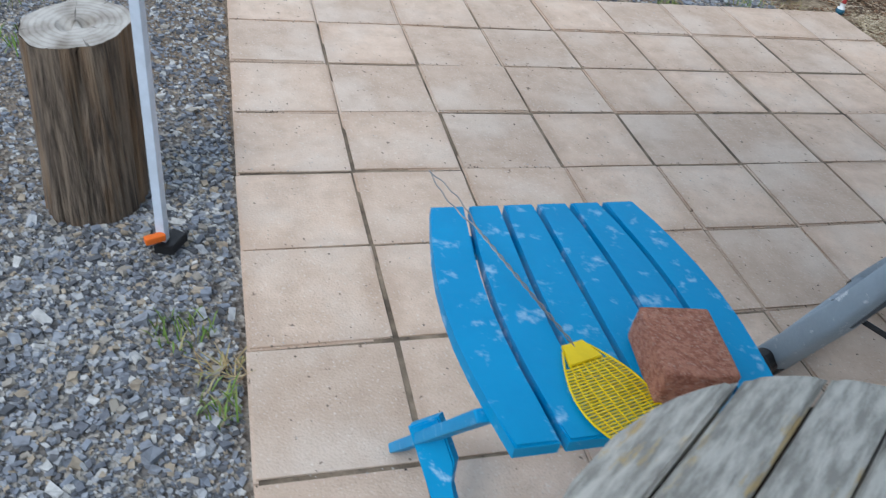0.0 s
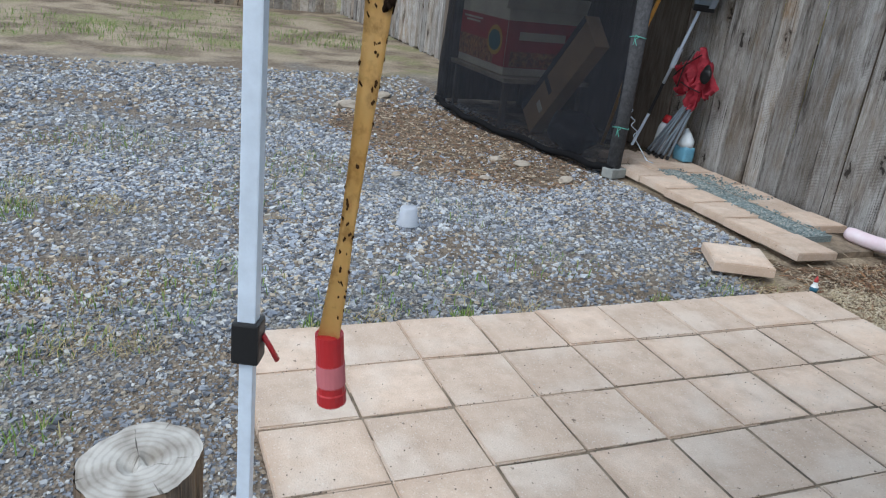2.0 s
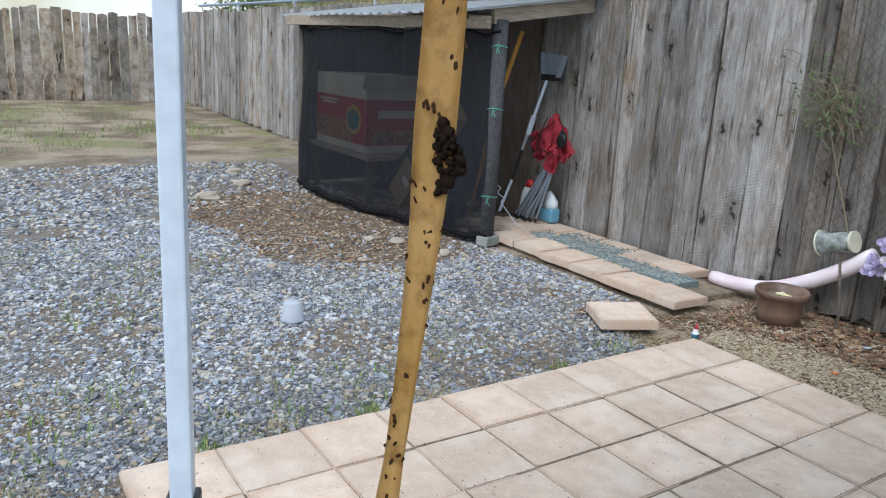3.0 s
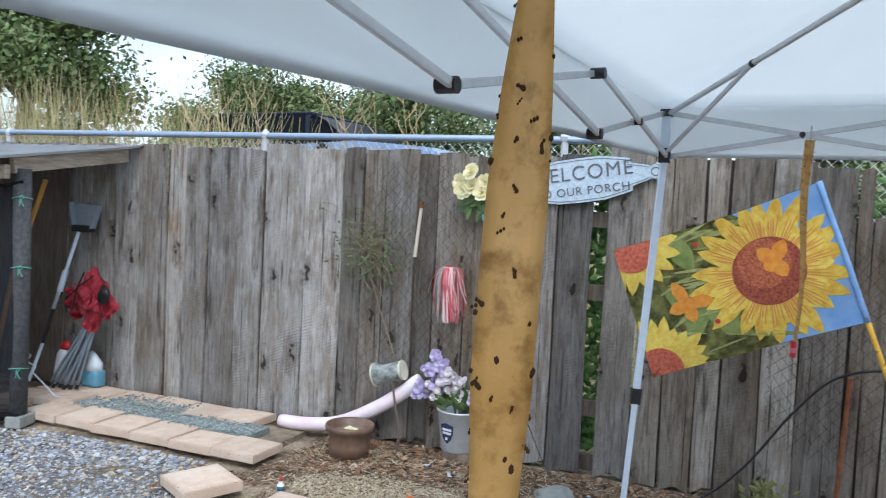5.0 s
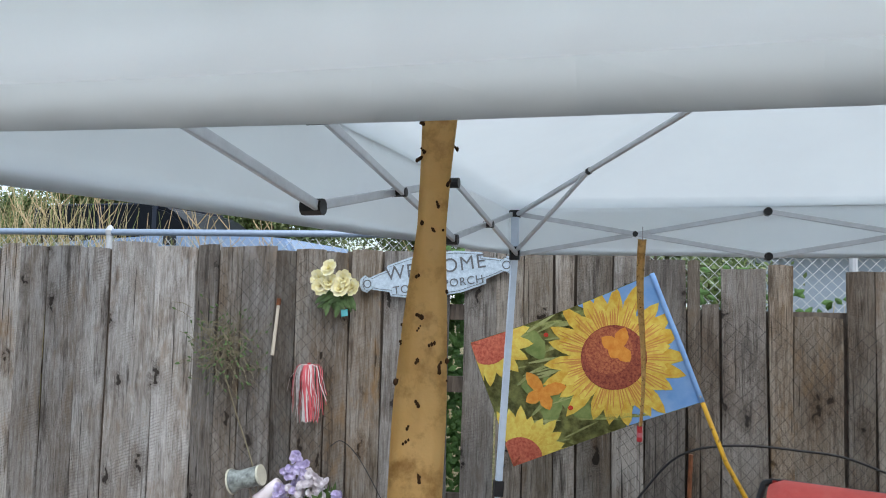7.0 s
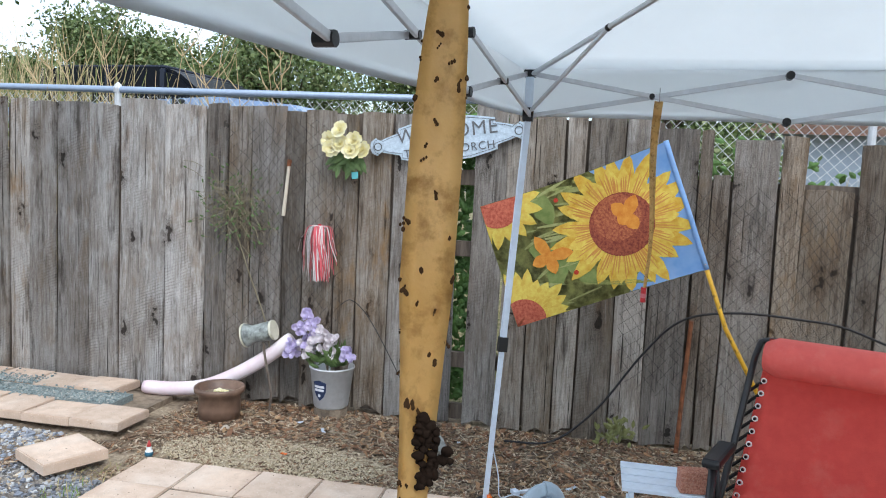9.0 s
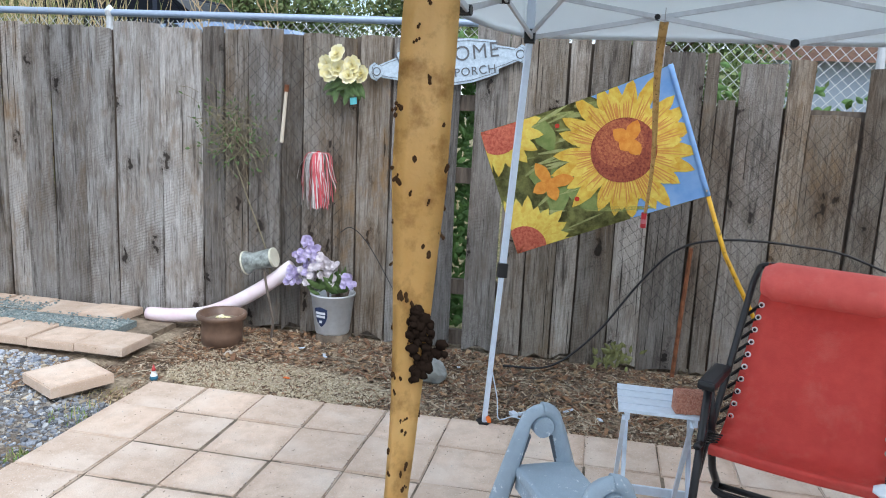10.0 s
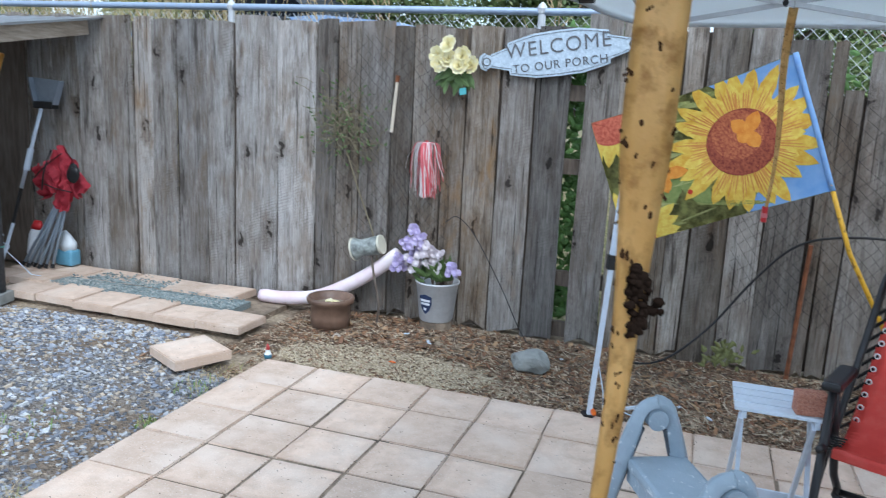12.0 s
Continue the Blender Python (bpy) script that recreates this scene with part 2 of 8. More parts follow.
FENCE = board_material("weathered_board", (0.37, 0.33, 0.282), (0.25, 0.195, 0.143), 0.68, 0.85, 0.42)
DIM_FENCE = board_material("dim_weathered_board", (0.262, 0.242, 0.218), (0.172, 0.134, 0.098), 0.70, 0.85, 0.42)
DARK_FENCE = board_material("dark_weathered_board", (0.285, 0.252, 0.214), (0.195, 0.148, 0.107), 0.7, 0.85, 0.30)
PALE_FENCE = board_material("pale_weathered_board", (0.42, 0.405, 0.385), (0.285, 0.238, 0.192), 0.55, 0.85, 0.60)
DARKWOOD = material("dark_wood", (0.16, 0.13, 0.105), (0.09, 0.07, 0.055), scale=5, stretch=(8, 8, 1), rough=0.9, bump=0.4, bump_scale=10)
BEAM = material("beam_wood", (0.42, 0.35, 0.275), (0.25, 0.20, 0.15), scale=6, stretch=(1, 8, 8), rough=0.9, bump=0.3, bump_scale=12)
STUMP_BARK = material("stump_side", (0.195, 0.150, 0.110), (0.050, 0.038, 0.029), scale=7, stretch=(9, 9, 0.55), rough=0.95, bump=1.0, bump_scale=14, lo=0.40, hi=0.62,
                      stain=(0.24, 0.145, 0.075), stain_scale=1.3, stain_amount=0.75, detail=10, stain_lo=0.52, stain_hi=0.66)
TABLE_WOOD = material("grey_deck_wood", (0.52, 0.505, 0.46), (0.27, 0.26, 0.235), scale=18, lo=0.40, hi=0.60, stretch=(5, 0.8, 5), rough=0.8, bump=0.5, bump_scale=40,
                      stain=(0.50, 0.36, 0.16), stain_scale=5.5, stain_amount=0.85, detail=10, stain_lo=0.575, stain_hi=0.625, vary=0.12)
BLUE = material("blue_plastic", (0.0, 0.30, 0.60), (0.0, 0.265, 0.55), scale=5, rough=0.5, bump=0.08, bump_scale=90, spec=0.25,
                stain=(0.66, 0.82, 0.92), stain_scale=30, stain_amount=0.65, detail=10, stain_lo=0.57, stain_hi=0.76)
CANVAS = material("canopy_cloth", (0.87, 0.898, 0.90), (0.845, 0.872, 0.875), scale=3, rough=0.85, translucent=0.67, bump=0.08, bump_scale=6)
WHITE_PAINT = flat("white_enamel", (0.60, 0.68, 0.78), rough=0.35)
CHAIR_ROD = flat("blue_grey_rod", (0.30, 0.37, 0.45), rough=0.35, metal=0.2)
GREY_PAINT = flat("grey_tube", (0.55, 0.57, 0.60), rough=0.35, metal=0.3)
BLACK = flat("black_plastic", (0.012, 0.012, 0.013), rough=0.45)
BLACK_TUBE = flat("black_tube", (0.014, 0.014, 0.016), rough=0.35)
RED_PLASTIC = flat("red_plastic", (0.45, 0.025, 0.03), rough=0.35)
ORANGE = flat("orange_plastic", (0.85, 0.17, 0.02), rough=0.4)
RED_CLOTH = material("red_textile", (0.84, 0.15, 0.125), (0.78, 0.125, 0.105), scale=20, rough=0.7, translucent=0.2, bump=0.2, bump_scale=300, detail=9,
                     stain=(0.84, 0.30, 0.25), stain_scale=7, stain_amount=0.55, stain_lo=0.54, stain_hi=0.74)
BRICK = material("red_brick", (0.58, 0.265, 0.18), (0.38, 0.145, 0.095), scale=130, rough=0.95, bump=1.0, bump_scale=260, lo=0.42, hi=0.6,
                 stain=(0.66, 0.42, 0.33), stain_scale=210, stain_amount=0.7, stain_lo=0.56, stain_hi=0.64)
YELLOW = flat("yellow_plastic", (0.85, 0.62, 0.0), rough=0.45)
STEEL = flat("galvanised_steel", (0.58, 0.60, 0.62), rough=0.45, metal=0.35)
RAIL = flat("rail_tube", (0.30, 0.38, 0.50), rough=0.4, metal=0.2)
WIRE = flat("steel_wire", (0.32, 0.31, 0.30), rough=0.45, metal=0.9)
STRIP = material("sticky_paper", (0.74, 0.52, 0.23), (0.62, 0.40, 0.14), scale=14, rough=0.28, bump=0.3, bump_scale=40, translucent=0.42, detail=8,
                 stain=(0.30, 0.14, 0.03), stain_scale=55, stain_amount=0.8, spec=0.5, stain_lo=0.50, stain_hi=0.70)
CLUMP = flat("dark_debris", (0.016, 0.010, 0.007), rough=0.95, spec=0.05)
SPECK = flat("dark_speck", (0.045, 0.024, 0.012), rough=0.95, spec=0.05)
GREY_PLASTIC = material("grey_plastic", (0.31, 0.385, 0.45), (0.255, 0.32, 0.375), scale=10, rough=0.5, bump=0.2, bump_scale=140, detail=9,
                        stain=(0.68, 0.72, 0.74), stain_scale=34, stain_amount=0.8, stain_lo=0.60, stain_hi=0.68)
INNER_SHADE = flat("shaded_plastic", (0.09, 0.11, 0.13), rough=0.6)
STONE = material("grey_stone", (0.30, 0.31, 0.29), (0.22, 0.23, 0.22), scale=15, rough=0.9, bump=0.4, bump_scale=50)
POT = material("glazed_pot", (0.115, 0.072, 0.052), (0.21, 0.13, 0.09), scale=8, rough=0.4, bump=0.15, bump_scale=20)
GREEN = flat("leaf_green", (0.085, 0.145, 0.04), rough=0.6, amount=0.4)
NET = flat("black_net", (0.010, 0.010, 0.011), rough=0.95, spec=0.1)
TIE = flat("green_tie", (0.10, 0.42, 0.34), rough=0.5)
CARD = flat("cardboard", (0.36, 0.23, 0.12), rough=0.9)
PALE_CARD = flat("pale_card", (0.62, 0.58, 0.47), rough=0.9)
RED_CARD = flat("red_print", (0.42, 0.03, 0.03), rough=0.6)
TIN = material("roof_tin", (0.58, 0.60, 0.61), (0.48, 0.50, 0.51), scale=4, rough=0.45, metal=0.5, bump=0.1, bump_scale=10)
RUST = flat("rusty_iron", (0.22, 0.08, 0.035), rough=0.9, amount=0.5)
PINK = material("faded_foam", (0.72, 0.55, 0.60), (0.80, 0.74, 0.76), scale=4, rough=0.8, bump=0.1)
SIGN = material("sign_face", (0.52, 0.62, 0.70), (0.36, 0.45, 0.53), scale=60, rough=0.6, bump=0.25, bump_scale=80)
SIGN_DARK = flat("sign_letters", (0.12, 0.125, 0.135), rough=0.6)


# ---- building helpers ----
def thing(name, label, category, group="", kind="", at=None):
    ob = new(name)
    ob.empty_display_size = 0.1
    if at is not None:
        ob.matrix_basis = at
    return tagged(ob, label, category, group, kind)


def part(name, bm, mat, parent=None, label="", smooth=False, m=None):
    me = bpy.data.meshes.new(name)
    bm.normal_update()
    bm.to_mesh(me)
    bm.free()
    me.materials.append(mat)
    if smooth:
        me.polygons.foreach_set("use_smooth", [True] * len(me.polygons))
    ob = new(name, me)
    ob.parent = parent
    if m is not None:
        ob.matrix_basis = m
    return tagged(ob, label)


def B():
    return bmesh.new()


def box(bm, c, s, rot=None, bevel=0.0):
    """A box with its centre, size and turn; bevel rounds its edges."""
    m = Matrix.Translation(c) @ (rot or Matrix.Identity(4)) @ Matrix.Diagonal((*s, 1))
    made = bmesh.ops.create_cube(bm, size=1, matrix=m)
    if bevel:
        es = list({e for v in made["verts"] for e in v.link_edges})
        bmesh.ops.bevel(bm, geom=es, offset=bevel, segments=2, affect="EDGES", profile=0.6)
    return bm


def tube(bm, pts, r, seg=10, radii=None, flat_y=1.0, square=1.0):
    """A round bar along a line of points."""
    pts = [Vector(p) for p in pts]
    rings, side = [], None
    for i, p in enumerate(pts):
        d = (pts[min(i + 1, len(pts) - 1)] - pts[max(i - 1, 0)]).normalized()
        if side is None:
            side = d.cross(Vector((0, 0, 1)) if abs(d.z) < 0.9 else Vector((1, 0, 0))).normalized()
        side = (side - d * side.dot(d)).normalized()
        up = d.cross(side)
        rr = radii[i] if radii else r
        rings.append([bm.verts.new(p + rr * (math.copysign(abs(math.cos(a)) ** square, math.cos(a)) * side + flat_y * math.copysign(abs(math.sin(a)) ** square, math.sin(a)) * up)) for a in [2 * math.pi * k / seg for k in range(seg)]])
    for a, b in zip(rings, rings[1:]):
        for k in range(seg):
            bm.faces.new((a[k], a[(k + 1) % seg], b[(k + 1) % seg], b[k]))
    bm.faces.new(rings[0][::-1])
    bm.faces.new(rings[-1])
    return bm


def lathe(bm, profile, seg=28, centre=(0, 0, 0)):
    """A turned shape from (radius, height) pairs."""
    rings = []
    for r, z in profile:
        rings.append([bm.verts.new((centre[0] + r * math.cos(2 * math.pi * k / seg), centre[1] + r * math.sin(2 * math.pi * k / seg), centre[2] + z)) for k in range(seg)])
    for a, b in zip(rings, rings[1:]):
        for k in range(seg):
            bm.faces.new((a[k], a[(k + 1) % seg], b[(k + 1) % seg], b[k]))
    bm.faces.new(rings[0][::-1])
    bm.faces.new(rings[-1])
    return bm


def slab(bm, outline, z0, z1, bevel=0.0, m=None):
    """A flat plate with an outline in x and y."""
    low = [bm.verts.new((x, y, z0)) for x, y in outline]
    high = [bm.verts.new((x, y, z1)) for x, y in outline]
    bm.faces.new(low[::-1])
    top = bm.faces.new(high)
    n = len(outline)
    for k in range(n):
        bm.faces.new((low[k], low[(k + 1) % n], high[(k + 1) % n], high[k]))
    if bevel:
        bmesh.ops.bevel(bm, geom=list(top.edges), offset=bevel, segments=2, affect="EDGES")
    if m is not None:
        bmesh.ops.transform(bm, matrix=m, verts=low + high if not bevel else bm.verts)
    return bm


def curve_pts(pts, n=8):
    """Points along a smooth line through the given ones."""
    p = [Vector(q) for q in pts]
    p = [2 * p[0] - p[1]] + p + [2 * p[-1] - p[-2]]
    out = []
    for i in range(1, len(p) - 2):
        for k in range(n):
            t = k / n
            a, b, c, d = p[i - 1:i + 3]
            out.append(0.5 * ((2 * b) + (c - a) * t + (2 * a - 5 * b + 4 * c - d) * t * t + (3 * b - a - 3 * c + d) * t ** 3))
    return out + [p[-2]]


def ball(bm, c, r, s=(1, 1, 1), sub=2, rough=0.0, seed=0.0):
    made = bmesh.ops.create_icosphere(bm, subdivisions=sub, radius=r)
    for v in made["verts"]:
        if rough:
            v.co *= 1 + rough * noise.noise(v.co / r * 1.3 + Vector((seed, seed * 1.7, 0)))
        v.co = Vector(c) + Vector((v.co.x * s[0], v.co.y * s[1], v.co.z * s[2]))
    return bm


def loose(name, verts, faces, mat, label, category, kind="stuff"):
    me = bpy.data.meshes.new(name)
    me.vertices.add(len(verts))
    me.vertices.foreach_set("co", np.asarray(verts, dtype=np.float32).ravel())
    f = np.asarray(faces, dtype=np.int32)
    me.loops.add(f.size)
    me.loops.foreach_set("vertex_index", f.ravel())
    me.polygons.add(len(f))
    me.polygons.foreach_set("loop_start", np.arange(len(f), dtype=np.int32) * f.shape[1])
    me.materials.append(mat)
    me.update(calc_edges=True)
    me.shade_flat()
    return tagged(new(name, me), label, category, kind=kind)


rng = np.random.default_rng(7)
CUBE = np.array([[x, y, z] for x in (-1, 1) for y in (-1, 1) for z in (-1, 1)], dtype=float)
CUBE_FACES = np.array([[0, 1, 3, 2], [4, 6, 7, 5], [0, 4, 5, 1], [2, 3, 7, 6], [0, 2, 6, 4], [1, 5, 7, 3]])


def chips(places, sizes, squash, jitter, spin=3.14):
    """Angular chips as jittered blocks: places (n, 3), half sizes (n, 3)."""
    n = len(places)
    v = CUBE[None] * (1 + rng.uniform(-jitter, jitter, (n, 8, 3)))
    v = v * sizes[:, None, :]
    yaw, tip = rng.uniform(-spin, spin, n), rng.uniform(-squash, squash, n)
    c, s, ct, st = np.cos(yaw)[:, None], np.sin(yaw)[:, None], np.cos(tip)[:, None], np.sin(tip)[:, None]
    x, y, z = v[..., 0] * ct + v[..., 2] * st, v[..., 1], -v[..., 0] * st + v[..., 2] * ct
    v = np.stack([x * c - y * s, x * s + y * c, z], axis=-1) + places[:, None, :]
    f = CUBE_FACES[None] + 8 * np.arange(n)[:, None, None]
    return v.reshape(-1, 3), f.reshape(-1, 4)


# ---- ground ----
PITCH = 0.305
COLS, ROWS_DEEP = 9, 15


def ground_height(x, y):
    bank = min(max((x - 4.3) / 3.0, 0), 1)
    rise = min(max((y - 6) / 8.0, 0), 1) * 0.1
    wave = 0.012 * noise.noise(Vector((x * 0.9, y * 0.9, 0))) if -3 < x < 4 and -6 < y < 9 else 0
    return -0.03 + wave + rise + 1.0 * bank * bank * (3 - 2 * bank)


def build_ground():
    xs = [-900, -200, -60, -20, -8, -5] + [round(-3 + 0.2 * i, 3) for i in range(36)] + [4.3, 4.8, 5.3, 5.8, 6.3, 7.3, 9, 14, 25, 60, 200, 900]
    ys = [-900, -200, -60, -20, -9] + [round(-6 + 0.25 * i, 3) for i in range(80)] + [16, 20, 30, 60, 200, 900]
    bm = B()
    grid = [[bm.verts.new((x, y, ground_height(x, y))) for x in xs] for y in ys]
    for a, b in zip(grid, grid[1:]):
        for k in range(len(xs) - 1):
            bm.faces.new((a[k], a[k + 1], b[k + 1], b[k]))
    m = bpy.data.materials.new("yard_ground")
    m.use_nodes = True
    n, l = m.node_tree.nodes, m.node_tree.links
    b = n["Principled BSDF"]
    b.inputs["Roughness"].default_value = 0.95
    tc = n.new("ShaderNodeTexCoord")
    sep = n.new("ShaderNodeSeparateXYZ")
    l.new(tc.outputs["Object"], sep.inputs["Vector"])

    def tex(kind, scale, detail=5):
        t = n.new(kind)
        t.inputs["Scale"].default_value = scale
        if kind == "ShaderNodeTexNoise":
            t.inputs["Detail"].default_value = detail
        l.new(tc.outputs["Object"], t.inputs["Vector"])
        return t

    def ramp(src, stops):
        r = n.new("ShaderNodeValToRGB")
        while len(r.color_ramp.elements) < len(stops):
            r.color_ramp.elements.new(0.5)
        for e, (p, c) in zip(r.color_ramp.elements, stops):
            e.position, e.color = p, lin(c)
        l.new(src, r.inputs["Fac"])
        return r.outputs["Color"]

    def mix(fac, a, c):
        x = n.new("ShaderNodeMix")
        x.data_type = "RGBA"
        l.new(fac, x.inputs[0])
        l.new(a, x.inputs[6])
        l.new(c, x.inputs[7])
        return x.outputs[2]

    def math_node(op, a, c):
        x = n.new("ShaderNodeMath")
        x.operation, x.use_clamp = op, False
        for s, v in zip(x.inputs, (a, c)):
            if isinstance(v, (int, float)):
                s.default_value = v
            else:
                l.new(v, s)
        return x.outputs[0]

    def step(v, lo, hi):
        r = n.new("ShaderNodeMapRange")
        r.inputs["From Min"].default_value, r.inputs["From Max"].default_value = lo, hi
        l.new(v, r.inputs["Value"])
        return r.outputs["Result"]

    vor = tex("ShaderNodeTexVoronoi", 85)
    stones = ramp(vor.outputs["Color"], [(0.15, (0.07, 0.07, 0.07)), (0.4, (0.16, 0.16, 0.158)), (0.62, (0.27, 0.265, 0.25)), (0.85, (0.44, 0.425, 0.39))])
    soil = ramp(tex("ShaderNodeTexNoise", 30, 8).outputs["Fac"], [(0.3, (0.10, 0.07, 0.045)), (0.55, (0.21, 0.155, 0.105)), (0.75, (0.33, 0.26, 0.18))])
    pale = ramp(tex("ShaderNodeTexNoise", 55, 8).outputs["Fac"], [(0.3, (0.24, 0.185, 0.125)), (0.6, (0.46, 0.37, 0.26)), (0.75, (0.58, 0.49, 0.36))])
    grass = ramp(tex("ShaderNodeTexNoise", 40, 8).outputs["Fac"], [(0.3, (0.10, 0.125, 0.045)), (0.5, (0.25, 0.23, 0.11)), (0.7, (0.42, 0.345, 0.22))])
    wide = tex("ShaderNodeTexNoise", 0.9, 6).outputs["Fac"]
    patch = step(wide, 0.40, 0.56)
    colour = mix(math_node("MULTIPLY", patch, 0.85), stones, soil)
    # bed along the boards, and the bare soil beside the store
    wob = math_node("MULTIPLY", math_node("SUBTRACT", tex("ShaderNodeTexNoise", 2.2, 6).outputs["Fac"], 0.5), 0.9)
    bed = step(math_node("ADD", math_node("ADD", sep.outputs["X"], wob), math_node("MULTIPLY", sep.outputs["Y"], -0.12)), 2.45, 2.6)
    colour = mix(bed, colour, mix(step(tex("ShaderNodeTexNoise", 3.0, 4).outputs["Fac"], 0.5, 0.6), soil, pale))
    dx, dy = math_node("SUBTRACT", sep.outputs["X"], 2.1), math_node("MULTIPLY", math_node("SUBTRACT", sep.outputs["Y"], 3.2), 0.62)
    far = math_node("SQRT", math_node("ADD", math_node("MULTIPLY", dx, dx), math_node("MULTIPLY", dy, dy)), 0)
    bare = step(math_node("ADD", far, wob), 0.95, 0.7)
    colour = mix(bare, colour, soil)
    px, py = math_node("MULTIPLY", math_node("ADD", sep.outputs["X"], 0.62), 0.75), math_node("MULTIPLY", math_node("SUBTRACT", sep.outputs["Y"], 0.58), 1.6)
    trodden = math_node("SQRT", math_node("ADD", math_node("MULTIPLY", px, px), math_node("MULTIPLY", py, py)), 0)
    colour = mix(step(math_node("ADD", trodden, math_node("MULTIPLY", wob, 0.6)), 0.52, 0.34), colour, soil)
    back = step(math_node("ADD", sep.outputs["Y"], math_node("MULTIPLY", wob, 3)), 5.6, 6.9)
    colour = mix(back, colour, mix(step(tex("ShaderNodeTexNoise", 0.7, 4).outputs["Fac"], 0.54, 0.60), mix(step(tex("ShaderNodeTexNoise", 1.3, 5).outputs["Fac"], 0.42, 0.58), pale, soil), grass))
    outer = step(sep.outputs["X"], 4.0, 4.3)
    colour = mix(outer, colour, grass)
    l.new(colour, b.inputs["Base Color"])
    bp = n.new("ShaderNodeBump")
    bp.inputs["Strength"].default_value, bp.inputs["Distance"].default_value = 0.9, 0.015
    l.new(vor.outputs["Distance"], bp.inputs["Height"])
    l.new(bp.outputs["Normal"], b.inputs["Normal"])
    ob = part("ground", bm, m, smooth=True)
    return tagged(ob, "grey gravel yard with bare soil and dry grass", "ground", kind="structure")


build_ground()


# ---- patio of square pavers ----
def paver_mesh(size, thick, seed):
    r = random.Random(seed)
    bm, h = B(), size / 2
    o = []
    for cx, cy in ((-h, -h), (h, -h), (h, h), (-h, h)):
        o.append((cx + r.uniform(-0.002, 0.002), cy + r.uniform(-0.002, 0.002)))
    slab(bm, o, -thick, 0, bevel=0.005)
    me = bpy.data.meshes.new("paver")
    bm.normal_update()
    bm.to_mesh(me)
    bm.free()
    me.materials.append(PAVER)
    return me


def build_patio():
    bm = box(B(), (COLS * PITCH / 2, -ROWS_DEEP * PITCH / 2, -0.031), (COLS * PITCH - 0.02, ROWS_DEEP * PITCH - 0.02, 0.052))
    patio = tagged(part("patio", bm, JOINT), "patio of square tan concrete pavers laid in rows", "patio", kind="structure")
    meshes = [paver_mesh(0.3022, 0.045, s) for s in range(6)]
    centres = [0.1525, 0.4575, 0.7625, 1.064, 1.364, 1.665, 1.968, 2.287, 2.600]
    r = random.Random(3)
    for j in range(ROWS_DEEP):
        for i in range(COLS):
            ob = new("paver", meshes[r.randrange(6)])
            ob.parent = patio
            wide = Matrix.Diagonal((1.08 if i == 7 else 0.985 if 3 <= i <= 6 else 1.0, 1.0, 1.0, 1.0))
            ob.matrix_basis = pose(centres[i] + r.uniform(-0.002, 0.002), -(j + 0.5) * PITCH + r.uniform(-0.003, 0.003), r.uniform(-0.003, 0.004),
                                   r.uniform(-0.5, 0.5), r.uniform(-0.5, 0.5), r.uniform(-0.5, 0.5)) @ wide @ pose(0, 0, 0, 0, 0, 90 * r.randrange(4))
    return meshes


PAVER_MESHES = build_patio()


def build_path():
    path = thing("garden_path", "raised garden path of tan pavers with a gravel strip", "path", kind="structure")
    teal = material("teal_gravel", (0.25, 0.30, 0.295), (0.12, 0.15, 0.15), scale=90, rough=0.9, bump=0.8, bump_scale=90)
    part("joint_gravel", box(B(), (3.40, 1.30, 0.008), (0.24, 1.42, 0.07)), teal, path, "blue-green fine gravel")
    part("edging", box(B(), (3.38, 1.45, -0.02), (0.62, 2.05, 0.05)), JOINT, path)
    r = random.Random(5)
    spots = [(3.13 + 0.012 * k, 0.475 + 0.306 * k) for k in range(6)] + [(3.625, 0.86 + 0.306 * k) for k in range(6)] + [(3.40, 2.17), (3.32, 2.47)]
    for k, (x, y) in enumerate(spots):
        ob = new("paver", PAVER_MESHES[k % 6])
        ob.parent = path
        ob.matrix_basis = pose(x + r.uniform(-0.008, 0.008), y, 0.05 + r.uniform(-0.007, 0.007), r.uniform(-1.3, 1.3), r.uniform(-1.3, 1.3), r.uniform(-2, 2)) @ Matrix.Diagonal((0.97, 0.965, 1, 1))
    # gravel grains, spilled over one paver
    n = 2600
    y = rng.uniform(0.60, 2.0, n)
    x = 3.385 + rng.normal(0, 0.045, n) + np.where((y > 1.25) & (y < 1.85), np.abs(rng.normal(0, 0.10, n)), 0)
    half = np.stack([rng.uniform(0.003, 0.007, n), rng.uniform(0.003, 0.006, n), rng.uniform(0.002, 0.004, n)], 1)
    v, f = chips(np.stack([x, y, np.where(np.abs(x - 3.385) > 0.085, 0.056, 0.046)], 1), half, 0.5, 0.35)
    grains = loose("gravel_grains", v, f, island_material("teal_grains", [(0.20, 0.25, 0.25), (0.30, 0.34, 0.33), (0.13, 0.17, 0.17), (0.42, 0.42, 0.38), (0.24, 0.30, 0.30)]), "fine blue-green gravel grains", "", kind="stuff")
    grains.parent = path
    step_stone = tagged(new("stepping_paver", paver_mesh(0.30, 0.05, 11)), "single tan concrete paver lying at the gravel edge", "paver")
    step_stone.matrix_basis = pose(2.585, 0.345, 0.058, 0.5, -1, -28)
    tagged(part("stepping_base", box(B(), (2.585, 0.345, -0.01), (0.2, 0.2, 0.035)), JOINT), "low mound of soil under a paver", "soil", kind="structure")


build_path()


